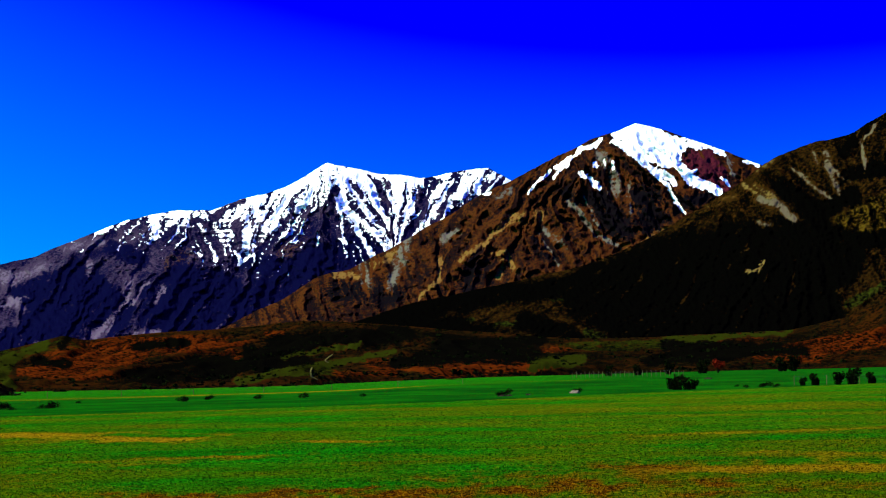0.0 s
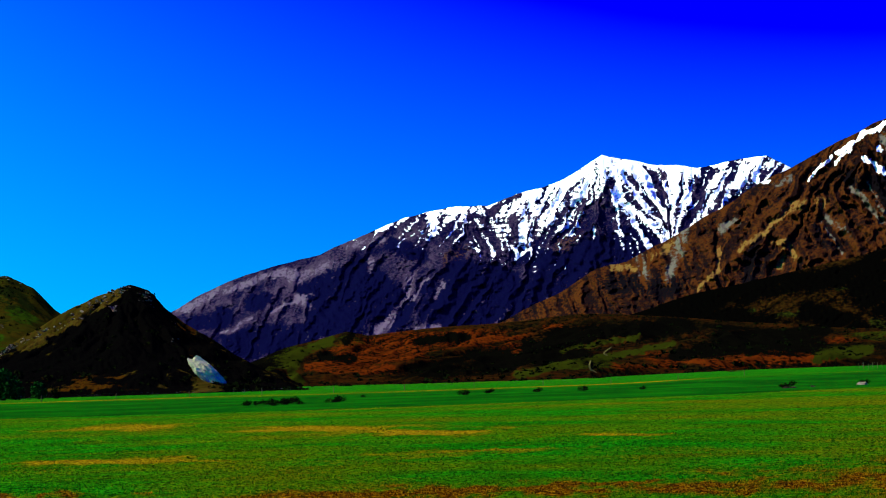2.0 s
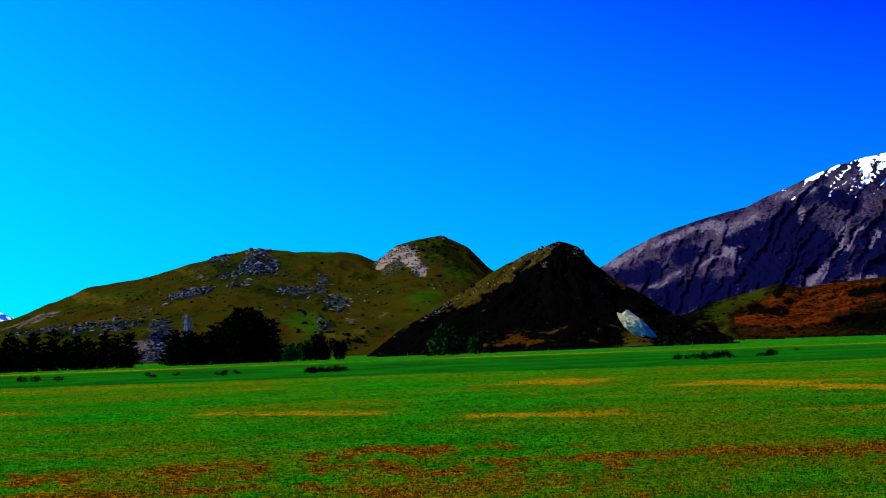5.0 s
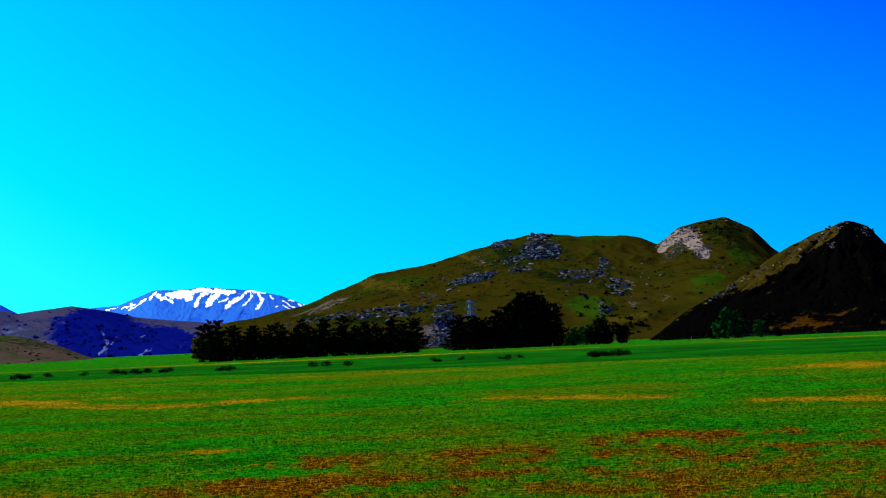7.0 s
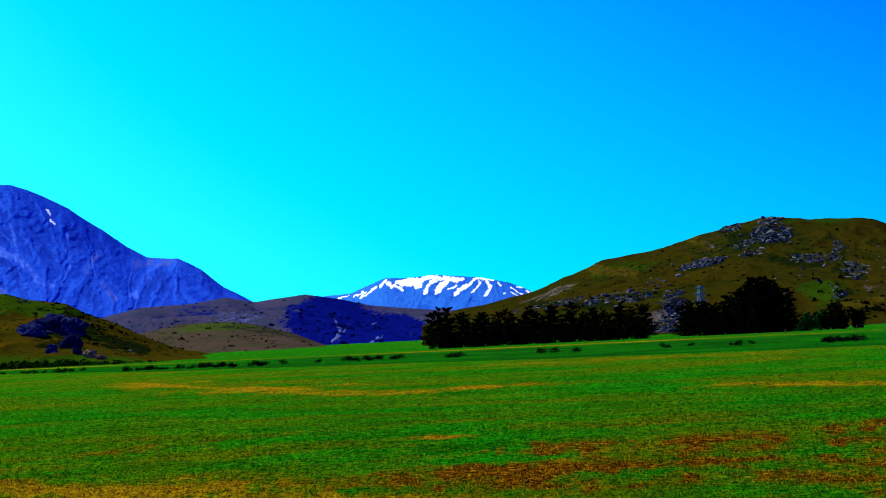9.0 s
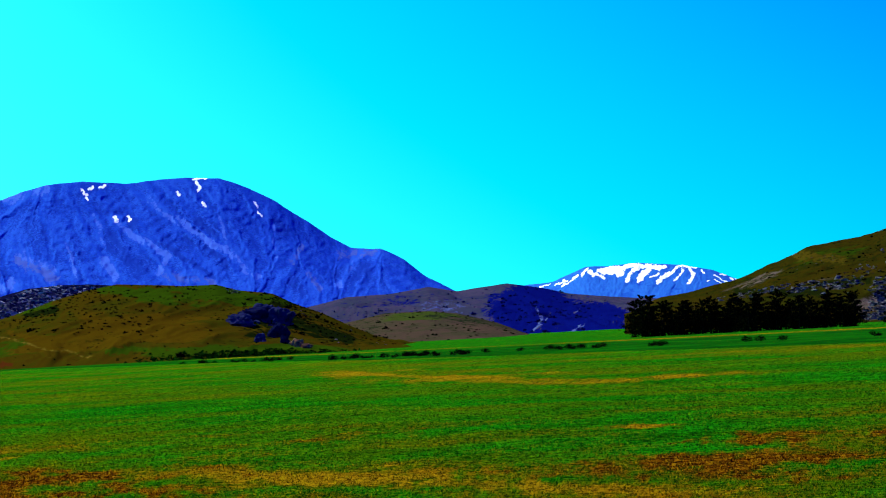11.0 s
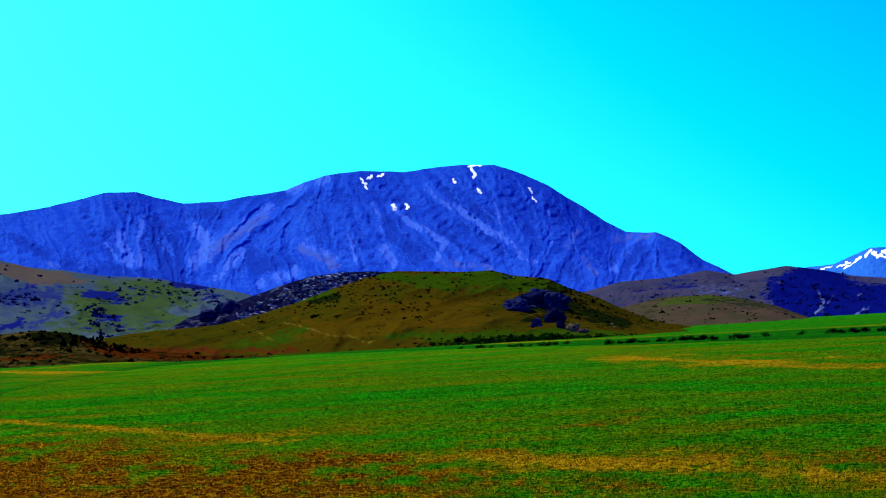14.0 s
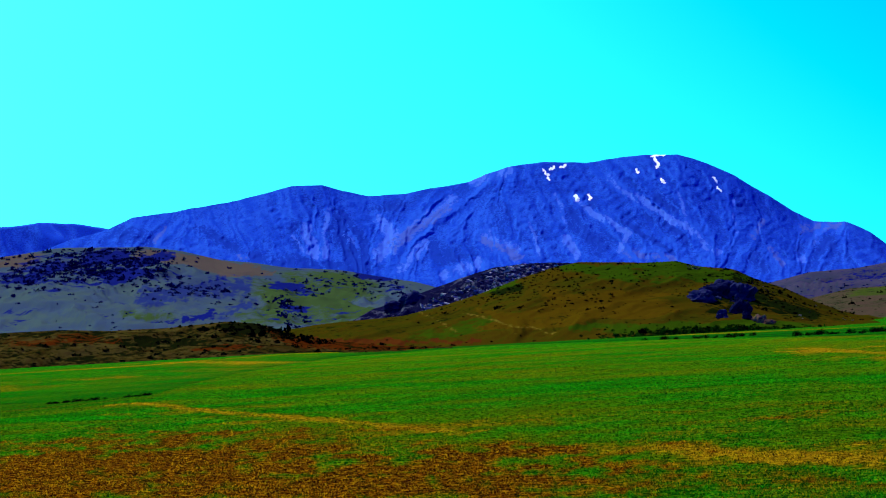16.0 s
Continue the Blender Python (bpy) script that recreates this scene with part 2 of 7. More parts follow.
def hill(name, crest, foot, back, material, label, category="hill", spur=200.0, carve=0.25, curve=1.4, rough=0.014, edge=0.006,
         cols=420, rows=150, shear=0.6, seed=1, bend=0.0, long=5.5, minor=0.25, rain=0, bite=0.35, slack=0.008):
    """A hill from its crest line down to a foot at that distance, with spurs and gullies of that spacing cut into its slopes by
    that share of its height, and a back slope. curve: above 1 a hollow slope, below 1 a bulging one."""
    pts = np.array(crest, dtype=float)
    az, dist = np.arctan2(pts[:, 0], pts[:, 1]), np.hypot(pts[:, 0], pts[:, 1])
    span = np.linspace(az[0], az[-1], cols)
    top = np.interp(span, az, pts[:, 2])
    top = np.convolve(np.pad(top, 1, "edge"), (0.25, 0.5, 0.25), "valid")
    far = np.interp(span, az, dist)
    s = span * far.mean()
    ht = top.max()
    top = top + edge * ht * fractal(s / (spur * 0.35), s * 0 + seed, 5, seed + 50, 0.55)
    out = bend * fractal(s / (spur * 2.5), s * 0 + 3, 3, seed + 60)
    top, far = EYE + (top - EYE) * (far + out) / far, far + out
    near = np.asarray(foot, dtype=float) + 0 * span if np.ndim(foot) == 0 else np.interp(np.degrees(span), *zip(*foot))
    v = np.concatenate([-np.linspace(1, 0, rows // 8, endpoint=False), np.linspace(0, 1, rows) ** 1.05])
    S, V = np.meshgrid(s, v, indexing="ij")
    U = np.clip(V, 0, 1)
    far2, near2, top2 = far[:, None], near[:, None], top[:, None]
    wide = cols // 24
    broad = np.convolve(np.pad(np.convolve(np.pad(top, wide, "edge"), np.ones(2 * wide + 1) / (2 * wide + 1), "valid"), wide, "edge"), np.ones(2 * wide + 1) / (2 * wide + 1), "valid")
    body = top2 + (broad[:, None] - top2) * smooth(0.0, 0.45, U)
    dist2 = np.where(V >= 0, far2 + (near2 - far2) * U, far2 - back * V)
    form = np.where(V >= 0, 0.35 * (1 - U) + 0.65 * (1 - U) ** curve, np.clip(1 + V, 0, 1) ** 1.2)
    run = dist2
    wob = fractal(S / (spur * 1.6), run / (spur * 2.2), 4, seed + 7)
    lean = S + wob * spur * 0.55 + shear * (far2 - dist2) * np.sin(S / (spur * 2.3) + seed)
    rib = ridged(lean / spur, run / (spur * long), 5, seed + 11, 0.5)
    streak = ridged(lean / (spur * 0.09), run / (spur * 1.2), 3, seed + 17, 0.6) + 0.35 * fractal(S / (spur * 0.3), run / (spur * 0.3), 4, seed + 19)
    fine = ridged(lean / (spur * 0.27), run / (spur * 1.1), 4, seed + 23, 0.55)
    cut = smooth(0.0, 0.22, np.abs(V)) * (1 - smooth(0.78, 1.0, np.abs(V)))
    cut = np.clip(cut + 0.12 * (1 - smooth(0.9, 1.0, np.abs(V))) * smooth(0, 0.06, np.abs(V)), 0, 1)
    relief = (rib - 0.45) * (1 - minor) + (fine - 0.45) * minor
    bearing = np.degrees(np.repeat(span[:, None], len(v), 1))
    z = -2 + (body + 2) * form
    strokes, leans = STROKES.get(name, ()), LEANS.get(name)
    if leans:
        plain = np.degrees(np.arctan((z - EYE) / dist2))
        wisp = fractal(bearing / 0.7, plain / 0.7, 5, seed + 40, 0.6)
        big, mid, thin = (drawn(bearing + 0.14 * wisp, plain, leans, size, long_run, seed + k) for k, (size, long_run) in enumerate(((0.62, 1.6), (0.24, 0.9), (0.085, 0.45))))
        rib, fine = np.clip(1 - 0.6 * np.abs(big), 0, 1), np.clip(1 - 0.5 * np.abs(mid), 0, 1)
        broken = smooth(-0.5, 0.7, fractal(bearing / 0.9, plain / 0.9, 4, seed + 43))
        relief = 0.75 * (rib - 0.55) + 0.24 * broken * (fine - 0.6) + 0.028 * broken * thin
        cut = np.where(V > 0, smooth(0.0, 0.1, V) * (1 - smooth(0.9, 1.0, V)), 0)
        for key, strength, half, line in strokes:
            if key in ("ridge", "gully"):
                relief = relief + (0.8 if key == "ridge" else -0.8) * strength * np.exp(-1.3 * away(bearing, plain, line) / half)
        streak = 0.45 + (0.24 * mid + 0.14 * thin) * (0.3 + 0.7 * broken)
    if leans:
        relief, carve_up = relief + rough / carve * fractal(bearing / 0.16, plain / 0.16, 4, seed + 31, 0.6), 0
    else:
        carve_up = 1
    z = z + carve_up * carve * ht * relief * cut
    z = z + carve_up * rough * ht * fractal(S / (spur * 0.2), run / (spur * 0.2), 5, seed + 31) * cut
    hollow = np.clip(1 - (0.6 * rib + 0.4 * fine), 0, 1)
    if rain:
        skip = rows // 8
        front = np.ascontiguousarray(z[:, skip:])
        dx, dy = abs(s[-1] - s[0]) / (cols - 1), float(np.mean(far - near)) / (rows - 1)
        hold = smooth(0.0, 0.05, U[:, skip:]) * (1 - smooth(0.92, 1, U[:, skip:]))
        flow = np.log1p(blur(erode(front, dx, dy, hold, rain, 6000, 150, seed + 90, bite, slack * ht), 1))
        front = blur(front, 1) * 0.5 + front * 0.5
        z[:, skip:] = front
        dip = (blur(front, 10) - front)
        dip = dip / (dip.std() + 1e-6) * 0.13 + (flow - flow.mean()) / (flow.std() + 1e-6) * 0.05
        hollow[:, skip:] = np.clip(0.5 + dip + (0.3 * (0.5 - rib[:, skip:]) if leans else 0), 0, 1)
    # no slope stands above its own crest
    lid = EYE + (top2 - EYE) * dist2 / far2
    z = np.where(V > 0.015, np.minimum(z, lid - 0.004 * ht * np.clip(U * 8, 0, 1)), z)
    a = np.repeat(span[:, None], len(v), 1)
    rise = (z - EYE) / dist2
    if leans:
        # spurs stand out towards the valley, gullies lie back
        dist2 = dist2 - carve * ht * relief * np.maximum(cut, 0.25 * (V >= 0))
        z = EYE + rise * dist2
    points = np.stack([np.sin(a) * dist2, np.cos(a) * dist2, z], -1)
    first = rows // 8
    low = rise[:, -1:]
    height = np.where(V >= 0, (rise - low) / np.maximum(rise[:, first:first + 1] - low, 1e-4), 1)
    kept = {key: np.zeros(z.shape) for key in ("scrub", "bare", "tone", "snow", "grey", "olive")}
    fray = fractal(S / (spur * 0.5), run / (spur * 0.5), 4, seed + 80)
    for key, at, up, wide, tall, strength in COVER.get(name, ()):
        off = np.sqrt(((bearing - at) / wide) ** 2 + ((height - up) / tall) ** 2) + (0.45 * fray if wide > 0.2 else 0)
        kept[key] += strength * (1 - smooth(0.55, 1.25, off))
    shown = np.degrees(np.arctan(rise))
    shred = 0.5 * fractal(bearing / 0.3, shown / 0.3, 5, seed + 83, 0.75) + (0.16 * mid + 0.2 * thin if leans else 0)
    bent_b, bent_e = (wave + 0.09 * fractal(bearing / 0.75, shown / 0.75, 3, seed + k) + 0.035 * fractal(bearing / 0.14, shown / 0.14, 3, seed + k + 5, 0.6)
                      for k, wave in ((85, bearing), (95, shown)))
    comb = 0.42 * mid + 0.34 * thin if leans else 0.6 * fractal(bearing / 0.22, shown / 0.12, 4, seed + 87, 0.7)
    for key, strength, half, line in strokes:
        if key in kept:
            off = away(bent_b, bent_e, line) / half + shred * np.clip(0.06 / half, 0.12 / (0.12 + half), 0.8)
            lies = 1 - (smooth(0.5, 1.3, off) if key == "snow" else smooth(0.0, 1.7, off))
            kept[key] += strength * lies * (1 if key == "snow" else 1.15 + comb)
            if key in ("bare", "grey"):
                kept["scrub"] -= 1.3 * strength * lies
    if name in SNOWLINE:
        line, depth = (np.interp(bearing, [row[0] for row in SNOWLINE[name]], [row[k] for row in SNOWLINE[name]]) for k in (1, 2))
        kept["snow"] += 0.5 + (shown - line) / (1.7 * depth) - 0.55 * mid - 0.34 * thin - 0.25 * np.abs(big) - 0.35 * wisp + 0.15
    kept = {key: values for key, values in kept.items() if np.any(values)}
    ob = sheet(name, points, material, hollow=hollow, streak=streak, **kept)
    tagged(ob, label, category, kind="structure")
    HILLS[name] = (span, v, points)
    return ob


def spot(name, bearing, share):
    """The point on the near slope of a hill at that bearing, at that share of the way up, as one sees it, to its crest."""
    span, v, points = HILLS[name]
    i = int(np.clip(np.searchsorted(span, radians(bearing)), 1, len(span) - 1))
    line = points[i][v >= 0]
    rise = (line[:, 2] - EYE) / np.hypot(line[:, 0], line[:, 1])
    low = rise[-1]
    want = low + (rise[0] - low) * share
    j = int(np.argmax(rise <= want)) if share < 1 else 0
    return Vector(line[j])


def seen_at(name, bearing, rise):
    """The point of a hill's near slope that shows at that bearing and angle above the horizon."""
    span, v, points = HILLS[name]
    i = int(np.clip(np.searchsorted(span, radians(bearing)), 1, len(span) - 1))
    line = points[i][v >= 0][::-1]
    over = (line[:, 2] - EYE) / np.hypot(line[:, 0], line[:, 1]) >= math.tan(radians(rise))
    return Vector(line[int(np.argmax(over)) if over.any() else -1])


# crest lines of the hills: x, y, z in metres
SNOW_RANGE = [(1386, 4070, 142), (1459, 4045, 185), (1531, 4018, 228), (1617, 3984, 273), (1688, 3955, 294), (1758, 3924, 314), (1828, 3892, 330), (1897, 3859, 365), (1966, 3824, 395), (2034, 3789, 426), (2100, 3752, 441), (2152, 3723, 450), (2229, 3677, 450), (2293, 3638, 479), (2343, 3606, 491), (2393, 3573, 510), (2442, 3539, 540), (2487, 3508, 575), (2537, 3472, 561), (2582, 3438, 546), (2634, 3399, 538), (2687, 3357, 529), (2753, 3304, 543), (2828, 3239, 552), (2873, 3199, 515), (2934, 3144, 467), (3020, 3061, 417)]
BROWN_PEAK = [(1683, 2839, 84), (1751, 2797, 119), (1829, 2747, 161), (1887, 2707, 206), (1944, 2667, 222), (2019, 2610, 267), (2093, 2552, 318), (2156, 2498, 368), (2205, 2455, 396), (2253, 2411, 429), (2287, 2379, 451), (2329, 2338, 477), (2354, 2313, 489), (2391, 2275, 507), (2433, 2229, 488), (2471, 2187, 464), (2515, 2136, 438), (2554, 2089, 408), (2592, 2042, 374), (2645, 1973, 324)]
DARK_MOUNTAIN = [(1428, 2052, 73), (1492, 2006, 92), (1569, 1946, 118), (1664, 1866, 141), (1729, 1806, 156), (1785, 1750, 181), (1822, 1712, 205), (1870, 1660, 242), (1910, 1613, 279), (1935, 1583, 308), (1954, 1559, 324), (1991, 1512, 342), (2016, 1478, 349), (2050, 1431, 380), (2102, 1354, 416), (2152, 1272, 425)]
RUST_FOOTHILL = [(488, 1205, 12), (504, 1198, 18), (525, 1189, 27), (550, 1178, 33), (570, 1168, 39), (586, 1160, 35), (614, 1146, 38), (654, 1123, 41), (694, 1100, 43), (732, 1074, 47), (758, 1056, 46), (794, 1029, 42), (830, 1001, 37), (864, 971, 33), (898, 940, 28), (930, 908, 27), (961, 876, 28), (990, 842, 29), (1018, 808, 30), (1045, 773, 39), (1062, 749, 56), (1094, 703, 72)]
CONE_HILL = [(111, 549, -1), (122, 547, 7), (134, 544, 13), (143, 541, 19), (155, 538, 26), (166, 535, 32), (177, 531, 36), (183, 529, 34), (188, 527, 28), (195, 525, 22), (203, 522, 17), (210, 519, 11), (219, 516, 6), (226, 512, 1), (231, 510, -2)]
ROCKY_HILL = [(-83, 997, 9), (-62, 998, 17), (-45, 999, 20), (-13, 1000, 27), (8, 1000, 35), (30, 1000, 44), (44, 999, 46), (62, 998, 48), (90, 996, 56), (108, 994, 61), (122, 993, 63), (136, 991, 65), (150, 989, 63), (171, 985, 61), (195, 981, 60), (206, 978, 55), (219, 976, 65), (232, 973, 67), (247, 969, 68), (262, 965, 61), (274, 962, 48), (293, 956, 33), (314, 949, 18)]
TABLE_MOUNTAIN = [(-724, 4644, 121), (-667, 4652, 135), (-593, 4662, 139), (-492, 4674, 179), (-427, 4681, 177), (-344, 4687, 182), (-212, 4695, 168), (-130, 4698, 149), (-66, 4700, 121), (31, 4700, 75), (128, 4698, 45)]
BLUE_MOUNTAIN = [(-2529, 2836, 242), (-2461, 2895, 271), (-2411, 2937, 288), (-2355, 2982, 318), (-2288, 3034, 324), (-2240, 3069, 334), (-2181, 3112, 345), (-2104, 3164, 360), (-2048, 3201, 375), (-1991, 3237, 376), (-1946, 3264, 358), (-1900, 3291, 343), (-1818, 3337, 345), (-1735, 3381, 356), (-1686, 3405, 364), (-1649, 3424, 382), (-1600, 3447, 395), (-1526, 3480, 399), (-1428, 3522, 394), (-1353, 3551, 400), (-1291, 3574, 401), (-1229, 3596, 397), (-1168, 3616, 371), (-1108, 3635, 339), (-1048, 3653, 295), (-989, 3669, 249), (-942, 3681, 219), (-874, 3698, 214), (-821, 3710, 186), (-772, 3721, 143), (-708, 3733, 106), (-620, 3749, 61)]
FOREST_HILL = [(-707, 2294, 46), (-652, 2310, 55), (-605, 2323, 66), (-541, 2338, 67), (-484, 2351, 75), (-444, 2359, 66), (-419, 2363, 69), (-369, 2371, 74), (-320, 2379, 65), (-278, 2384, 54), (-237, 2388, 48), (-187, 2393, 43), (-128, 2397, 38), (-69, 2399, 30), (-19, 2400, 20)]
LOW_HILL = [(-363, 1248, 11), (-328, 1258, 16), (-298, 1265, 22), (-263, 1273, 22), (-241, 1277, 19), (-210, 1283, 10), (-184, 1287, -1), (-166, 1289, -6)]
GRASS_HILL = [(-386, 584, 8), (-372, 593, 10), (-355, 603, 11), (-338, 613, 12), (-321, 622, 16), (-308, 629, 20), (-294, 635, 25), (-280, 641, 29), (-269, 646, 31), (-255, 652, 30), (-244, 656, 29), (-230, 661, 29), (-221, 664, 26), (-207, 669, 24), (-198, 672, 19), (-186, 675, 14), (-175, 678, 8), (-164, 681, 3), (-154, 683, 0), (-148, 684, -3)]
ROCK_RIDGE = [(-482, 760, -3), (-468, 769, 9), (-451, 779, 19), (-437, 787, 23), (-423, 794, 28), (-406, 803, 34), (-389, 812, 39), (-372, 820, 40), (-360, 825, 40), (-343, 832, 38), (-314, 844, 29)]
SCRUB_HILL = [(-1073, 1049, 88), (-1042, 1079, 93), (-1020, 1100, 95), (-983, 1133, 101), (-944, 1165, 100), (-921, 1184, 99), (-896, 1203, 94), (-871, 1221, 85), (-846, 1239, 80), (-811, 1262, 73), (-776, 1284, 69), (-740, 1305, 60), (-712, 1320, 53), (-676, 1339, 41), (-639, 1357, 22)]
BANK = [(-340, 338, 11), (-327, 351, 10), (-315, 362, 10), (-303, 372, 9), (-290, 382, 9), (-277, 392, 10), (-270, 397, 9), (-263, 401, 6), (-255, 407, 3), (-235, 419, 0), (-220, 427, -1)]
FAR_RIDGE = [(-3287, 3218, 351), (-3192, 3312, 365), (-3126, 3374, 369), (-3047, 3446, 378), (-2978, 3506, 373), (-2907, 3565, 355), (-2822, 3633, 327)]

# patches of cover and of painted shade on each hill: kind, bearing, share of the way up, half width in degrees, half
# height, strength
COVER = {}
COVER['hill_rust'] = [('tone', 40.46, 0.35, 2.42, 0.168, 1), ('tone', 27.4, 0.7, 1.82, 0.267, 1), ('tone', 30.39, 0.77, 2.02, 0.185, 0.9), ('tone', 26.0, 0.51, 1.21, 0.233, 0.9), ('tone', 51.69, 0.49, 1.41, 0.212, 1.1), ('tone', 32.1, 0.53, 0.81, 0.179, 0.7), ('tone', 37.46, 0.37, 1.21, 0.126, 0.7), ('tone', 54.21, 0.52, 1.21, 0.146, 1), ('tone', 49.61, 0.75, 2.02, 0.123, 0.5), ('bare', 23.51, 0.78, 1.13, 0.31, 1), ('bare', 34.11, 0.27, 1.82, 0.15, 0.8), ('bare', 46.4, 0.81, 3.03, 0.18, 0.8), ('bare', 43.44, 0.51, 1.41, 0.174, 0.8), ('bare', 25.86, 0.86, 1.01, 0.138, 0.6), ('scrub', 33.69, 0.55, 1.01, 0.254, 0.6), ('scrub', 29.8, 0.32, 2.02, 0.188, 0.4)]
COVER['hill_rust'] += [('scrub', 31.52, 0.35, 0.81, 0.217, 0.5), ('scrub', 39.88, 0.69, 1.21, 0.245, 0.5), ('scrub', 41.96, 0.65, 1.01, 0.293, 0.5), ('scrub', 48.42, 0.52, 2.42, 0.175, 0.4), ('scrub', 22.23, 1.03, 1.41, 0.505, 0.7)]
# scrub darkens the shaded face by colour, negative patches leave the lit ridge
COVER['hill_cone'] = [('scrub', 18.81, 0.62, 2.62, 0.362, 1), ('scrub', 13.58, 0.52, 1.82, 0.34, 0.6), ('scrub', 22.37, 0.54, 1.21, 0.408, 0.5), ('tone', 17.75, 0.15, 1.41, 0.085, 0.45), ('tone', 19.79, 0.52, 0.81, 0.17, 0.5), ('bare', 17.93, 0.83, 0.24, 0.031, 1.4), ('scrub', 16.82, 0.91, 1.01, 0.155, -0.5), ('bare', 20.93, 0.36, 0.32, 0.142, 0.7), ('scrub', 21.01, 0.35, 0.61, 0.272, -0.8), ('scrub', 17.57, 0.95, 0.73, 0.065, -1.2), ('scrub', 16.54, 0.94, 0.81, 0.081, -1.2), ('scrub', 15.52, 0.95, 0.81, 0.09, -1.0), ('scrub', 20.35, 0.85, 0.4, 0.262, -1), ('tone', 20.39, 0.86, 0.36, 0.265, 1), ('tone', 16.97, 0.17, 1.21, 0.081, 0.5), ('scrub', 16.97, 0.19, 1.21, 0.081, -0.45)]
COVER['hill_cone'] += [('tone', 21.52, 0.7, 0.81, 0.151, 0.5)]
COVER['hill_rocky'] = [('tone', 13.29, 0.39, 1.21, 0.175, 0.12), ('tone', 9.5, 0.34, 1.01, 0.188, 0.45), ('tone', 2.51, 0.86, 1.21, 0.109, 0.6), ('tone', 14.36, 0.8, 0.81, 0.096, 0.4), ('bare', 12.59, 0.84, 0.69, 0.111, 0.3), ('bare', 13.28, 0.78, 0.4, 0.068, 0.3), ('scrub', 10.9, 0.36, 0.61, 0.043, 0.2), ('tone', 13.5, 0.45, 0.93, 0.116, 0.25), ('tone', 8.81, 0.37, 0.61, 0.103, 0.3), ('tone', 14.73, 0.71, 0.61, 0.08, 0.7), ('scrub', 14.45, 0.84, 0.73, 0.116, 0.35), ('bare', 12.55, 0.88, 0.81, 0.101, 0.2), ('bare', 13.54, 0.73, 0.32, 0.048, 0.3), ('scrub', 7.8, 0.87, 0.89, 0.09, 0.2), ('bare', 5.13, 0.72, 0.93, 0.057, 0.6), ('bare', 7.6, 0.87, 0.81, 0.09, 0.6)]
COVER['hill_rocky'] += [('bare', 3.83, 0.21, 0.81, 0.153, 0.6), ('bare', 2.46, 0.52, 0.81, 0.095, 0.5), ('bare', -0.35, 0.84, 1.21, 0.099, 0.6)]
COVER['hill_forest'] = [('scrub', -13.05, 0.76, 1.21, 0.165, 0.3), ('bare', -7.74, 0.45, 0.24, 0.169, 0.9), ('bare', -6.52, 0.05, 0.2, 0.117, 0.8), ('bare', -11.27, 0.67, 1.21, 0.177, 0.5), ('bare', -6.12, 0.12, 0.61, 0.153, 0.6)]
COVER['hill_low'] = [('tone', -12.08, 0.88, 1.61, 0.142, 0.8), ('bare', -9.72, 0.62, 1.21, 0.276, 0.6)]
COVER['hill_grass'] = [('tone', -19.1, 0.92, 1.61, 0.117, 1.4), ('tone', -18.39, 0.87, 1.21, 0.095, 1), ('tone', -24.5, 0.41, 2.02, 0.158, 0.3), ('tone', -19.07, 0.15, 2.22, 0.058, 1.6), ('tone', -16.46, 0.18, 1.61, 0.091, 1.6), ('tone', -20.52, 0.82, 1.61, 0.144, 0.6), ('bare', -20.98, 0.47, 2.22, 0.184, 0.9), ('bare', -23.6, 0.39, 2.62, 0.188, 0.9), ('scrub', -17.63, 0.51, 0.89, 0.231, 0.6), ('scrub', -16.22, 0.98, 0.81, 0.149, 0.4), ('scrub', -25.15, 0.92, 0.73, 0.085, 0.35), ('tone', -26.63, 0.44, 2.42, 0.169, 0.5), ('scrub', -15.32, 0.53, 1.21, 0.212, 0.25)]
# some scrub patches here are soft blue shade painted on the slope
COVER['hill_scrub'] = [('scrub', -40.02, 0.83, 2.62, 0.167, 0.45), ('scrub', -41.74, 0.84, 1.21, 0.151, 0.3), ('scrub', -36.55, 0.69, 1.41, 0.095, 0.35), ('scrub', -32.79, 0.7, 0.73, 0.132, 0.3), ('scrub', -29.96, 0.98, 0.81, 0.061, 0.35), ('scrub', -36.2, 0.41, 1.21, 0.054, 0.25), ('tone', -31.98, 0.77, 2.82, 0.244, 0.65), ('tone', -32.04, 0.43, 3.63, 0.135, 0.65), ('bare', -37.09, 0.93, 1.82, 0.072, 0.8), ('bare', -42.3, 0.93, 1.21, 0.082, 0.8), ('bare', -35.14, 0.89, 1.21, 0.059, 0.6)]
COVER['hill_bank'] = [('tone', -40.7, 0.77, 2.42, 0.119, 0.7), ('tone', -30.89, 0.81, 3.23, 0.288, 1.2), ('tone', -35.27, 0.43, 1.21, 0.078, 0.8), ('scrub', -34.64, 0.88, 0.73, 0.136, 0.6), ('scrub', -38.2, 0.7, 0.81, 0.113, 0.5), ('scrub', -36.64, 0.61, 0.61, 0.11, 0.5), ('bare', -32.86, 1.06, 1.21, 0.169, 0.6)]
# fall lines of the slopes: bearing, rise above the horizon, sideways drift for each degree down
LEANS = {}
# lower edge of the lying snow: bearing, rise, depth of its ragged edge
SNOWLINE = {}
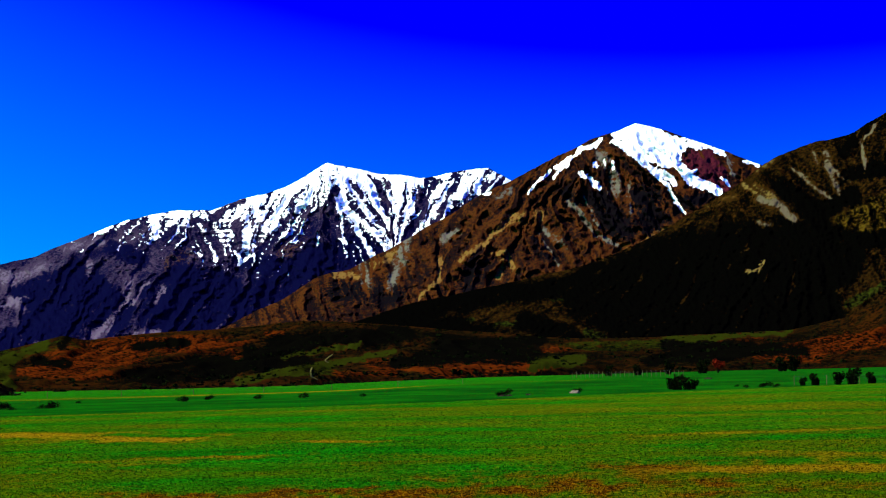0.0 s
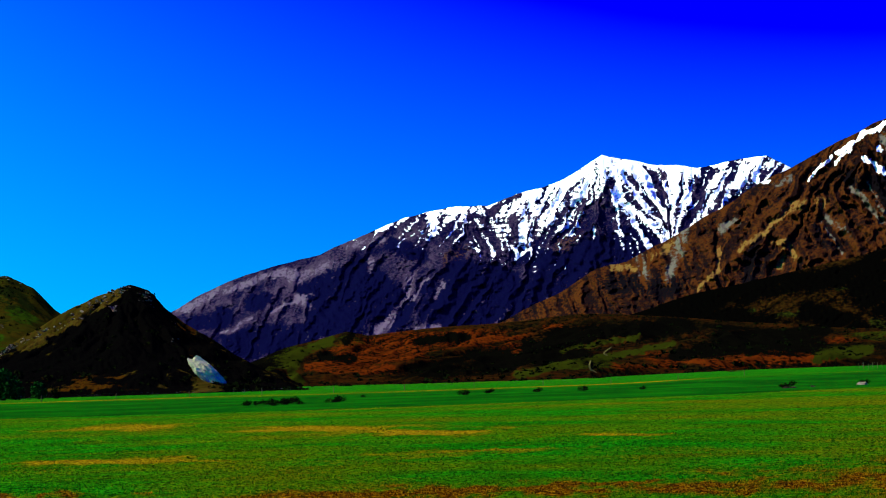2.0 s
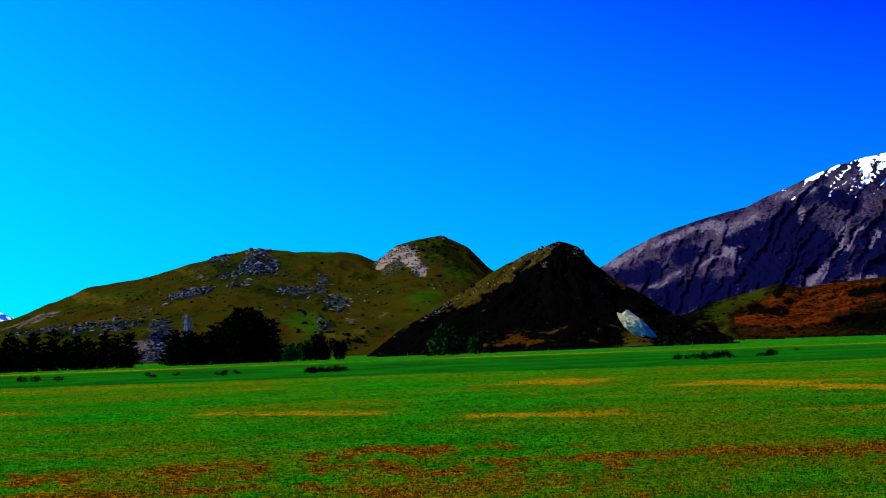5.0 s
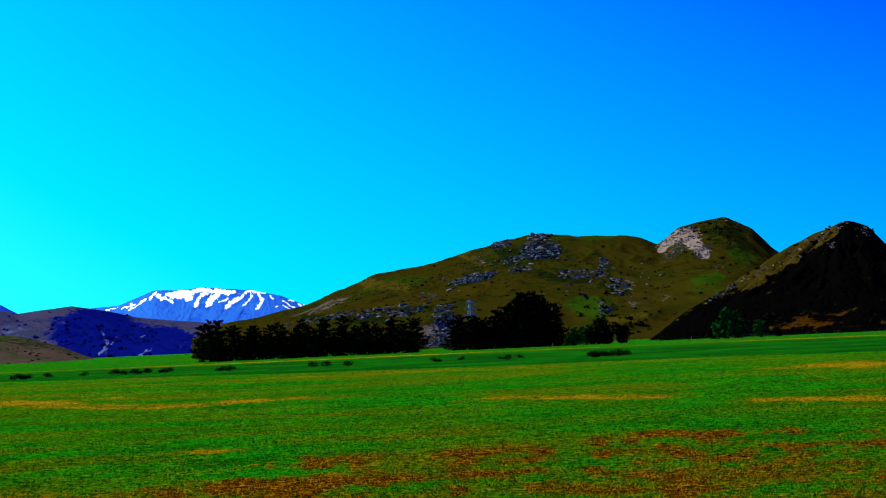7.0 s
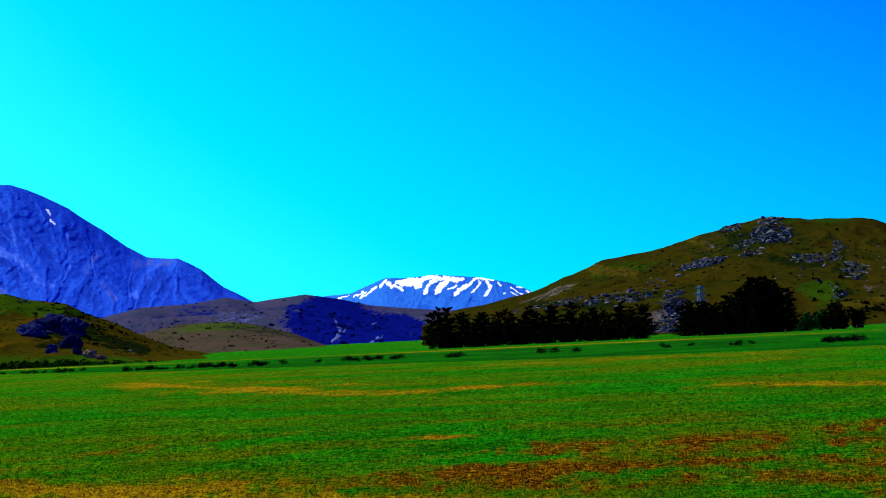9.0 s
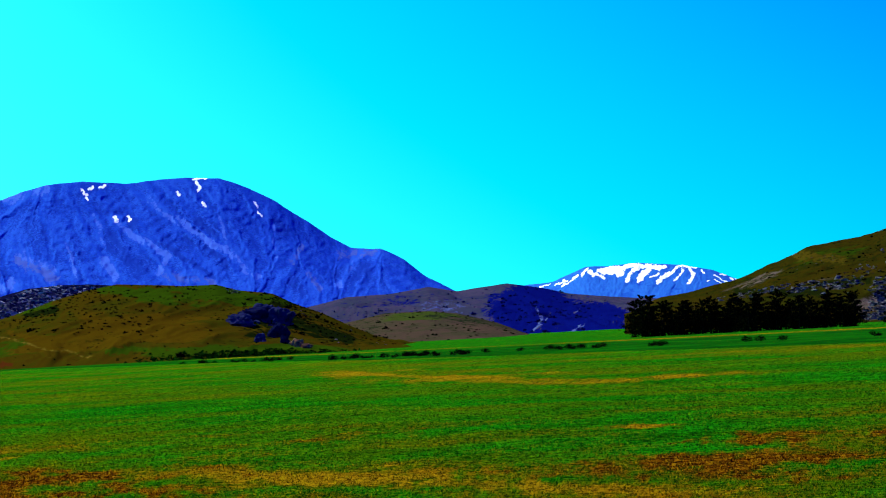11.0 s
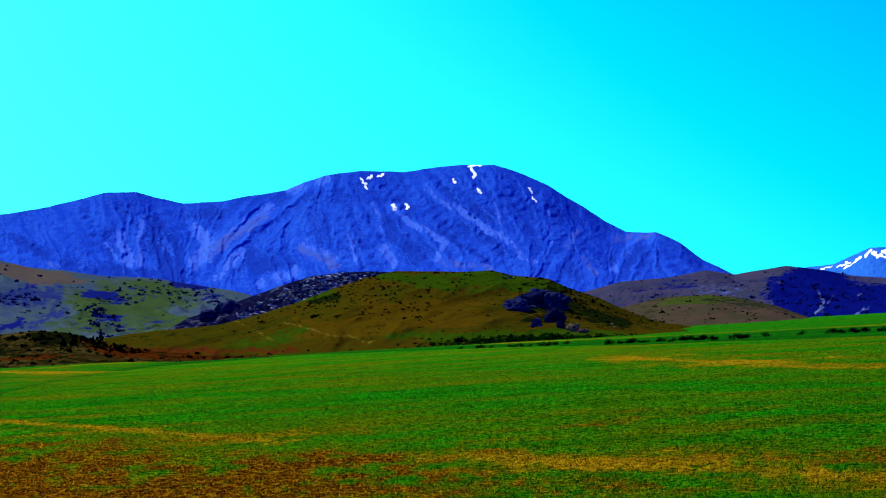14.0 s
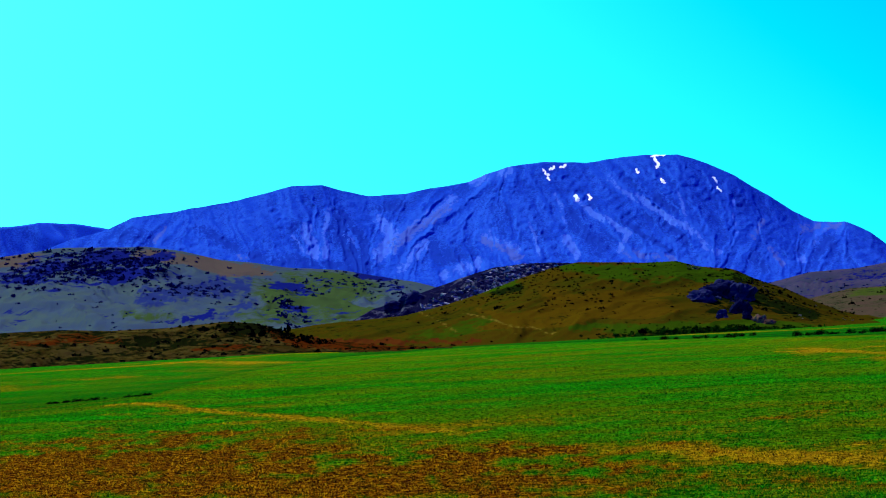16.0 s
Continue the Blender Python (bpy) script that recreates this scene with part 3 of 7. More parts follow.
# strokes of cover and of painted light and shade: kind, strength, half width in degrees, bearings and rises along it
STROKES = {}
LEANS['mountain_snow_range'] = [(25.07, 3.08, -0.5), (27.76, 4.83, -1), (29.53, 5.41, -0.9), (30.69, 3.4, -0.8), (32.3, 5.58, -0.45), (31.2, 4.89, 0.5), (33.91, 5.96, -0.7), (34.5, 4.95, -0.7), (35.71, 5.33, 0.5), (36.73, 5.51, 0.75), (37.35, 6.31, 0.4), (38.34, 5.48, -0.5), (39.79, 6.46, -0.6), (41.22, 6.82, -0.7)]
LEANS['mountain_brown_peak'] = [(34.06, 2.75, 0.3), (36.08, 3.51, 0.2), (38.72, 4.26, 0.3), (40.35, 4.63, -0.8), (41.78, 5.2, -0.8), (42.97, 4.56, 0.5), (44.21, 5.33, 0.7), (45.46, 6.89, 0.1), (44.86, 7.11, 0.5), (46.47, 7.05, 0.95), (47.45, 6.42, 1), (48.44, 6.57, 1.1), (43.65, 6.95, -0.8), (46.82, 5.64, 0.6), (49.63, 6.72, 0.4)]
LEANS['mountain_dark'] = [(50.79, 6.08, 0.8), (51.74, 5.64, 0.9), (52.56, 6.78, 0.8), (53.32, 6.54, 0.7), (54.22, 7.47, -0.3), (54.62, 8.03, -0.3), (53.82, 4.76, 0.3), (47.76, 4.01, -0.4), (50.12, 3.92, -0.8), (39.68, 2.02, -2), (43.73, 2.73, -2), (45.69, 1.47, -1.4), (36.04, 1.5, -1.6)]
LEANS['mountain_blue'] = [(-37.92, 4.12, -0.6), (-35.02, 4, 0.4), (-33.06, 3.91, 0.3), (-31.67, 3.84, 0), (-30.46, 4.19, 0.6), (-29.48, 3.74, -0.4), (-28.05, 4.07, -1.2), (-26.39, 4.99, -1.2), (-25.23, 3.92, 0.2), (-24.4, 4.28, 0.4), (-23.62, 3.83, 0.5), (-22.38, 4.16, 0.7), (-20.8, 3.67, 0.8), (-18.97, 3.96, 0.9), (-17.6, 3.47, 0.3), (-16.64, 2.81, -0.8), (-15.64, 2.95, 0.9), (-14.09, 2.65, -0.9), (-12.55, 2.35, 0.8), (-27.12, 2.61, 0.4)]
LEANS['mountain_table'] = [(-6.66, 1.67, -1.3), (-6.03, 1.94, 0.1), (-5.49, 1.82, 0.6), (-4.5, 1.78, -0.8), (-3.12, 1.72, -0.9), (-2.33, 1.69, -0.3), (-1.54, 1.46, 1)]
SNOWLINE['mountain_snow_range'] = [(23.94, 7.37, 0.39), (26.22, 5.82, 0.39), (27.09, 5.46, 0.24), (27.87, 5.62, 0.47), (28.55, 5.73, 0.51), (29.13, 5.45, 0.47), (30.22, 5.72, 0.47), (30.71, 5.72, 0.63), (31.7, 5.35, 0.88), (32.7, 5.14, 0.78), (33.7, 5.52, 0.88), (34.51, 5.87, 0.71), (35.43, 6.58, 0.51), (36.12, 5.65, 1.08), (36.92, 5.27, 1.08), (37.73, 5.25, 0.98), (38.76, 5.84, 0.88), (39.78, 6.17, 0.88), (41, 6.51, 0.59), (42.03, 6.9, 0.59)]
STROKES['mountain_snow_range'] = [('snow', -1.6, 0.137, [(32.35, 6.34), (31.71, 6.03), (31.31, 5.63)]), ('snow', -1.4, 0.196, [(37.2, 6.87), (37.43, 6.07)]), ('snow', -1.6, 0.098, [(37.52, 6.79), (37.56, 6.67)]), ('snow', -1.3, 0.275, [(38.47, 6.53), (38.66, 6.04)]), ('snow', -1.2, 0.118, [(39.9, 7.14), (39.18, 6.67)]), ('snow', -1.3, 0.157, [(35.65, 6.58), (35.11, 5.64), (34.7, 4.95)]), ('snow', -0.9, 0.078, [(36.04, 6.9), (36.54, 6.42), (37.52, 4.89)]), ('snow', 1.6, 0.059, [(35.57, 6.34), (35.72, 5.63), (35.98, 4.68)]), ('snow', 1.6, 0.059, [(36.52, 5.52), (36.96, 5.11), (37.35, 4.45)]), ('snow', 1.6, 0.049, [(34.9, 5.1), (35.05, 4.54)]), ('snow', 1.8, 0.059, [(31.99, 4.42), (32.24, 4.06), (32.61, 4.34)]), ('snow', 1.8, 0.039, [(30.7, 4.44), (30.85, 4)]), ('snow', 1.8, 0.059, [(26.5, 4.48), (26.72, 4.62)])]
# navy scrub strokes carry the shade of right-facing slopes as well as forest
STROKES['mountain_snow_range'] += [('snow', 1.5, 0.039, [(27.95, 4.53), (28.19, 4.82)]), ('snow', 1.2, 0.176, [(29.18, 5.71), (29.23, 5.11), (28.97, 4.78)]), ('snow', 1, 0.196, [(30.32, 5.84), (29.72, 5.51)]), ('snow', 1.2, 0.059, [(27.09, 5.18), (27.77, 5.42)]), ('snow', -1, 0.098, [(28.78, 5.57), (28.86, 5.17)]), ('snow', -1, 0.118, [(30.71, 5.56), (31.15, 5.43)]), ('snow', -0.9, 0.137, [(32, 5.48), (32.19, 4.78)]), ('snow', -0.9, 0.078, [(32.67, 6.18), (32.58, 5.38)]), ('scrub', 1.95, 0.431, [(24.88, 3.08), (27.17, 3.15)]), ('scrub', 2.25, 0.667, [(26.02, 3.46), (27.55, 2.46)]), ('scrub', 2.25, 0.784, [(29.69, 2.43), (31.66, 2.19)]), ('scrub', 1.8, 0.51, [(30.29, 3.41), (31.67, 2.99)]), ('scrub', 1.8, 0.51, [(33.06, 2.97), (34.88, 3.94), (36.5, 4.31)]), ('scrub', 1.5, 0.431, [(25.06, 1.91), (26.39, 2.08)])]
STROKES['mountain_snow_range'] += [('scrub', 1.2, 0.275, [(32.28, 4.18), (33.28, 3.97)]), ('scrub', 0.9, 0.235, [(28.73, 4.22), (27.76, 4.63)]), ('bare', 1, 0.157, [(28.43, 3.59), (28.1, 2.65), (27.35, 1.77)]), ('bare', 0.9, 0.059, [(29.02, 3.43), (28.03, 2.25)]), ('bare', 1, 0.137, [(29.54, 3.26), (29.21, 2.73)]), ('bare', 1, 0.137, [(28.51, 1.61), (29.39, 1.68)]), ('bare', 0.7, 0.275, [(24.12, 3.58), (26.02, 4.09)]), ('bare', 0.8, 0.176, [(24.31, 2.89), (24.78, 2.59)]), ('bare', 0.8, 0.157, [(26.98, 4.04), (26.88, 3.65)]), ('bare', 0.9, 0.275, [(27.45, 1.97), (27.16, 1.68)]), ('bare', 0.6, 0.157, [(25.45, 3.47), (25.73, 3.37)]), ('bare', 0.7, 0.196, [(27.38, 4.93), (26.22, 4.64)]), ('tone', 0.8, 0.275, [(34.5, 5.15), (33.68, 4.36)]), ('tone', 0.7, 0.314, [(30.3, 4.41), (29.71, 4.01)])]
STROKES['mountain_snow_range'] += [('ridge', 0.9, 0.588, [(35.55, 7.34), (35.22, 5.74), (34.48, 3.94)]), ('ridge', 0.6, 0.392, [(30.91, 5.6), (30.3, 4.01), (29.3, 2.23)]), ('gully', 0.7, 0.392, [(33.31, 5.97), (32.49, 4.38), (31.67, 3.19)]), ('gully', 0.6, 0.392, [(29.13, 4.62), (28.43, 3.43), (27.35, 1.67)])]
STROKES['mountain_snow_range'] += [('bare', 0.8, 0.176, [(20.14, 2.5), (21.62, 3.19), (23.86, 3.82)]), ('scrub', 2, 0.235, [(20.56, 1.98), (21.68, 2.24)]), ('scrub', 2.2, 0.392, [(22.15, 1.31), (24.56, 1.46)]), ('bare', 1, 0.059, [(21.66, 1.69), (22.69, 2.2)]), ('bare', 1, 0.078, [(23.4, 2.35), (24.22, 2.74), (24.83, 2.98)]), ('scrub', 1.6, 0.196, [(22.61, 2.7), (23.22, 2.88)]), ('scrub', 1.8, 0.275, [(25.2, 2.4), (26.18, 1.96)])]
STROKES['mountain_brown_peak'] = [('snow', 6, 0.267, [(45.91, 8.39), (46.52, 8.45), (47.21, 8.14), (47.89, 7.83)]), ('snow', 6, 0.345, [(46.3, 8.1), (47.58, 7.45)]), ('snow', 6, 0.141, [(47.68, 7.3), (48.35, 6.62), (49.22, 6.14)]), ('snow', 6, 0.094, [(45.66, 8.04), (46.68, 7.3), (47.65, 6.57)]), ('snow', 5, 0.039, [(47.06, 6.87), (47.45, 6.42), (47.75, 5.91)]), ('snow', 6, 0.11, [(47.79, 7.64), (48.13, 7.82), (48.79, 7.83)]), ('snow', 5, 0.047, [(48.89, 7.85), (49.56, 7.42)]), ('snow', 5, 0.063, [(45.22, 8.16), (44.48, 7.77), (43.56, 7.2)]), ('snow', 5, 0.039, [(43.35, 7.08), (42.87, 6.74), (42.48, 6.3)]), ('snow', 5, 0.031, [(44.02, 7.34), (43.4, 6.84)]), ('snow', 5, 0.055, [(44.36, 7.05), (44.7, 6.88), (45.08, 6.38)]), ('snow', 5, 0.055, [(44.87, 7.31), (44.95, 7.21)])]
STROKES['mountain_brown_peak'] += [('snow', 5, 0.031, [(45.22, 7.44), (45.27, 7.3)]), ('snow', 5, 0.031, [(45.56, 7.39), (45.61, 7.13)]), ('snow', 5, 0.047, [(48.3, 6.86), (48.54, 6.91)]), ('snow', 5, 0.035, [(49.36, 6.66), (49.64, 6.35)]), ('snow', 5, 0.055, [(50.2, 7.11), (50.72, 7.03)]), ('snow', 4, 0.039, [(40.8, 6.31), (41.2, 6.38)]), ('snow', 5, 0.031, [(47.72, 5.77), (48.09, 5.51)]), ('snow', -5, 0.059, [(47.8, 7.94), (48.39, 7.81)]), ('snow', -5, 0.059, [(48.08, 7.43), (48.32, 7.48)]), ('snow', -4, 0.039, [(46.89, 7.8), (47.39, 7.58)]), ('snow', -5, 0.049, [(46.22, 8.54), (45.87, 8.32)]), ('tone', 2.2, 0.392, [(48.5, 7.17), (49.08, 6.75)]), ('tone', 1.8, 0.235, [(48.97, 7.45), (49.42, 6.33)]), ('bare', 1.3, 0.118, [(41.95, 5.51), (41.16, 4.81), (40.09, 4.03)])]
STROKES['mountain_brown_peak'] += [('bare', 1.2, 0.088, [(39.37, 4.09), (39.21, 3.34), (38.59, 2.77)]), ('bare', 0.9, 0.157, [(35.58, 3.64), (36.32, 3.47)]), ('bare', 1.1, 0.098, [(41.19, 4.16), (41.75, 4.23), (41.98, 3.48)]), ('bare', 1, 0.118, [(41.54, 3.89), (41.37, 3.39)]), ('bare', 0.7, 0.275, [(42.19, 5.39), (43, 5.56)]), ('bare', 0.6, 0.196, [(36.9, 3.9), (37.71, 4.29)]), ('bare', 0.6, 0.157, [(47.39, 4.92), (45.97, 4.17)]), ('grey', 0.91, 0.235, [(45.18, 7.6), (45.57, 7.09), (45.64, 6.28)]), ('grey', 0.84, 0.098, [(43.99, 6.04), (44.7, 5.01), (45.68, 4.28)]), ('grey', 0.7, 0.078, [(44.43, 6.12), (45, 5.1)]), ('grey', 0.77, 0.078, [(42.88, 4.86), (43.52, 3.74)]), ('grey', 0.7, 0.118, [(43.09, 5.06), (43.77, 4.33)]), ('grey', 0.63, 0.235, [(38.13, 4.88), (37.69, 3.48), (37.48, 3.08)])]
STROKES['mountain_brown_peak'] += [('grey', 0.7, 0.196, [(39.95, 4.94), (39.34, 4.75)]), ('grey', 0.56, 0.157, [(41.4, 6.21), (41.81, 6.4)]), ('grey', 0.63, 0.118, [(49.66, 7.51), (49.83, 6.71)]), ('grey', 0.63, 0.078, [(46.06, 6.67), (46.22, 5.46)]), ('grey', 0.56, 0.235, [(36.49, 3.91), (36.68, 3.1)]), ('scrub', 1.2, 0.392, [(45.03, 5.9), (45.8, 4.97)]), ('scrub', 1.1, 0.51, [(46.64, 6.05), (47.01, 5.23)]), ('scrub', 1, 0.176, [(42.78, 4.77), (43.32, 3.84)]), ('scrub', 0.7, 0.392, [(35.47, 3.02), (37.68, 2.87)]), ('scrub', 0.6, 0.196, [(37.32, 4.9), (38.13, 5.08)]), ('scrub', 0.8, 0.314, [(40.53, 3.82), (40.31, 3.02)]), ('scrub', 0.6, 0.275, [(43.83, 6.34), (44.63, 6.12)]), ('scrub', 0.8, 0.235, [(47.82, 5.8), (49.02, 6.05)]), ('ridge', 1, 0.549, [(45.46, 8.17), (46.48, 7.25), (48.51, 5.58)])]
STROKES['mountain_brown_peak'] += [('ridge', 0.9, 0.431, [(42.3, 5.58), (40.96, 4.61), (38.59, 2.75)]), ('ridge', 0.6, 0.353, [(44.68, 7.72), (44.24, 6.33), (42.99, 5.16)]), ('ridge', 0.6, 0.314, [(41.76, 4.29), (42.34, 3.57)]), ('gully', 0.8, 0.314, [(43.83, 6.14), (44.8, 4.91), (45.68, 4.18)]), ('gully', 0.6, 0.275, [(42.59, 5.17), (43.46, 3.74)])]
# scrub strokes also paint the shaded face black, bare ones the sunlit ridge
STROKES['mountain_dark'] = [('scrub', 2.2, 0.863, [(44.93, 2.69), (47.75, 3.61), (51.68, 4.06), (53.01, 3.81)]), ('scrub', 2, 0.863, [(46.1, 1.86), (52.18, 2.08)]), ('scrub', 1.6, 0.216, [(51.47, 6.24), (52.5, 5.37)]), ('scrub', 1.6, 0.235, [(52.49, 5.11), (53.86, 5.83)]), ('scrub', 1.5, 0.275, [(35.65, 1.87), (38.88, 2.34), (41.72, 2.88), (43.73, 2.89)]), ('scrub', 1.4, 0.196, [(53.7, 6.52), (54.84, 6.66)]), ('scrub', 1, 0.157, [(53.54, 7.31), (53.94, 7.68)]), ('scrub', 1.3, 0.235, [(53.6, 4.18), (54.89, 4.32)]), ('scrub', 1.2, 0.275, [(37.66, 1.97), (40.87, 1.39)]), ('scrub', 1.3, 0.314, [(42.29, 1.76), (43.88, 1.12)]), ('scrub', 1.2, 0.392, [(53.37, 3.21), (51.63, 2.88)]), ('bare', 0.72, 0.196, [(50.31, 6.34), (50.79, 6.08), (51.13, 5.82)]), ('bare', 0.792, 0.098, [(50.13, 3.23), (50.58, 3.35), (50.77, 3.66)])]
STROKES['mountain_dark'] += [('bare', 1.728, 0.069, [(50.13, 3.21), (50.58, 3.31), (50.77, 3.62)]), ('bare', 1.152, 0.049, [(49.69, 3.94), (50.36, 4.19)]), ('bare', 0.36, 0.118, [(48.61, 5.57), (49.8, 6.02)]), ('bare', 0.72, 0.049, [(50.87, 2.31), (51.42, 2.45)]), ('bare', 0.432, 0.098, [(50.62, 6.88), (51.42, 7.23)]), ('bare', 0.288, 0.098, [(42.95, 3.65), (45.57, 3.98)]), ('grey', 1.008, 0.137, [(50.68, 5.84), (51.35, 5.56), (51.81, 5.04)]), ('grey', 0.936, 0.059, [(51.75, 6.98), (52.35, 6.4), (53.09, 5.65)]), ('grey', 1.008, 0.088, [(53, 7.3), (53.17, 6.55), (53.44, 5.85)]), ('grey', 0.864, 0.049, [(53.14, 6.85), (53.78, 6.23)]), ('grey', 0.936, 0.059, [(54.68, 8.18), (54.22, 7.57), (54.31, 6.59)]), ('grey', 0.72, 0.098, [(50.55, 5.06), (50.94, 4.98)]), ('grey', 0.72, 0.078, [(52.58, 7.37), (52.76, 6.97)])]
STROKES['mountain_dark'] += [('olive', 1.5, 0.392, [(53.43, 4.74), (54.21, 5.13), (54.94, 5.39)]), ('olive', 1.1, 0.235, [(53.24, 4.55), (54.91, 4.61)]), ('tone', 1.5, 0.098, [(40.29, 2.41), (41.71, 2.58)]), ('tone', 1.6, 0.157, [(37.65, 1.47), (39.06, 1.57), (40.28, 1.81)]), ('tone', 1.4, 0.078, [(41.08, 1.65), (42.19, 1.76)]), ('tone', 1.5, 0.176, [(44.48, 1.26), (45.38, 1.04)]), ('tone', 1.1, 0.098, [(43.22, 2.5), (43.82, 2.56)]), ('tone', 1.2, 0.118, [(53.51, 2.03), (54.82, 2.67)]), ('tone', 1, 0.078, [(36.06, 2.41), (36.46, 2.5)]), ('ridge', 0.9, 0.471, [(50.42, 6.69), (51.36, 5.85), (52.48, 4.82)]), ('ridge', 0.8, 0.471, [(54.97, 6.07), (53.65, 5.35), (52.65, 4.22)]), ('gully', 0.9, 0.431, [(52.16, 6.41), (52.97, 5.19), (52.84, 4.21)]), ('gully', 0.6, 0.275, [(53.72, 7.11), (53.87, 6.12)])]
STROKES['hill_rust'] = [('scrub', 1.1, 0.235, [(32.43, 0.58), (34.84, 1.25), (38.05, 1.42)]), ('scrub', 1, 0.118, [(28.51, 1.16), (30.27, 1.32)]), ('scrub', 1, 0.118, [(30.26, 0.63), (32.04, 0.55)]), ('scrub', 1, 0.176, [(37.63, 0.46), (41.66, 0.73)]), ('scrub', 1, 0.137, [(25.06, 0.74), (26.2, 0.6)]), ('scrub', 1, 0.275, [(32.54, 0.88), (32.83, 0.47)]), ('scrub', 0.9, 0.137, [(39.25, 0.99), (42.88, 1.14)]), ('scrub', 0.9, 0.157, [(46.64, 0.25), (49.6, 0.47)]), ('scrub', 0.8, 0.157, [(47.26, 0.83), (51.92, 0.51)]), ('scrub', 0.8, 0.118, [(26.2, 1.5), (26.01, 1.27)]), ('scrub', 0.7, 0.157, [(28.7, 0.27), (29.67, 0.09)]), ('bare', 1.3, 0.098, [(33.63, 0.71), (36.44, 1.17)]), ('bare', 1.2, 0.118, [(34.92, 0.36), (37.64, 0.82)]), ('bare', 1.2, 0.118, [(32.03, -0.11), (34.22, 0.24)])]
STROKES['hill_rust'] += [('bare', 1, 0.098, [(47.26, 1.03), (51.56, 1.11)]), ('bare', 1.2, 0.157, [(42.45, 0.15), (44.26, 0.41)]), ('bare', 1, 0.157, [(24.12, 0.76), (25.44, 1.41)]), ('bare', 1.2, 0.196, [(24.02, 0.37), (24.3, -0.21)]), ('tone', 1.4, 0.118, [(39.03, -0.09), (41.24, 0.06), (43.66, 0.28)]), ('tone', 1, 0.098, [(35.42, 0.07), (37.62, 0.02)]), ('tone', 1.5, 0.275, [(52.79, 0.65), (54.74, 0.86)]), ('tone', 1.1, 0.137, [(31.64, 0.84), (32.43, 0.62)]), ('tone', 1.2, 0.176, [(27.16, 0.89), (28.32, 1.03)]), ('tone', 1, 0.118, [(50.18, 0.32), (52.48, 0.18)]), ('tone', 0.9, 0.137, [(24.68, 0.36), (27.73, 0.19)]), ('tone', 0.9, 0.098, [(33.04, 1.53), (33.64, 1.59)]), ('tone', 0.8, 0.137, [(42.87, 0.74), (43.87, 0.82)])]
STROKES['mountain_blue'] = [('snow', 7, 0.043, [(-23.67, 5.73), (-23.56, 5.56)]), ('snow', 7, 0.039, [(-23.39, 5.77), (-23.28, 5.79)]), ('snow', 7, 0.035, [(-23, 5.77), (-22.8, 5.78)]), ('snow', 7, 0.025, [(-23.57, 5.44), (-23.51, 5.34)]), ('snow', 7, 0.025, [(-22.62, 4.68), (-22.48, 4.55)]), ('snow', 7, 0.025, [(-22.17, 4.7), (-22.1, 4.59)]), ('snow', 7, 0.025, [(-20.38, 5.54), (-20.33, 5.43)]), ('snow', 7, 0.025, [(-19.89, 5.97), (-19.35, 5.95)]), ('snow', 7, 0.037, [(-19.78, 5.84), (-19.66, 5.51)]), ('snow', 7, 0.024, [(-19.54, 5.16), (-19.39, 4.97)]), ('snow', 7, 0.024, [(-17.7, 4.98), (-17.57, 4.83)]), ('snow', 7, 0.024, [(-17.58, 4.69), (-17.47, 4.55)]), ('bare', 1.04625, 0.235, [(-32.3, 4.03), (-32.06, 3.36), (-31.81, 3.11)]), ('bare', 0.941625, 0.118, [(-31.4, 4.67), (-31.68, 3.74), (-31.55, 3.04)])]
STROKES['mountain_blue'] += [('bare', 1.04625, 0.235, [(-29.65, 4.25), (-29.18, 3.62), (-29.82, 2.91)]), ('bare', 0.732375, 0.265, [(-27.01, 4.78), (-28.26, 4.04), (-29.52, 3.04)]), ('bare', 0.837, 0.324, [(-25.83, 3.39), (-24.89, 2.79)]), ('bare', 1.04625, 0.132, [(-22.6, 4.62), (-21.98, 4.1), (-20.78, 3.26), (-21.1, 2.72)]), ('bare', 0.837, 0.088, [(-24.32, 3.87), (-23.93, 2.6)]), ('bare', 1.04625, 0.132, [(-21.31, 5.21), (-19.96, 4.18), (-18.42, 3.08), (-17.76, 2.38)]), ('bare', 0.837, 0.088, [(-18.93, 4.56), (-18.7, 3.44)]), ('bare', 0.62775, 0.235, [(-26.16, 5.48), (-24.93, 5.76)]), ('bare', 0.837, 0.235, [(-23.05, 3.19), (-22.67, 2.67)]), ('bare', 0.837, 0.235, [(-28.1, 3.26), (-28.94, 2.5)]), ('bare', 0.732375, 0.088, [(-17.05, 4.24), (-17.03, 3.03)]), ('bare', 0.732375, 0.088, [(-23.26, 4.82), (-23.01, 3.8)]), ('bare', 0.732375, 0.235, [(-26.12, 2.55), (-27.35, 2.22)])]
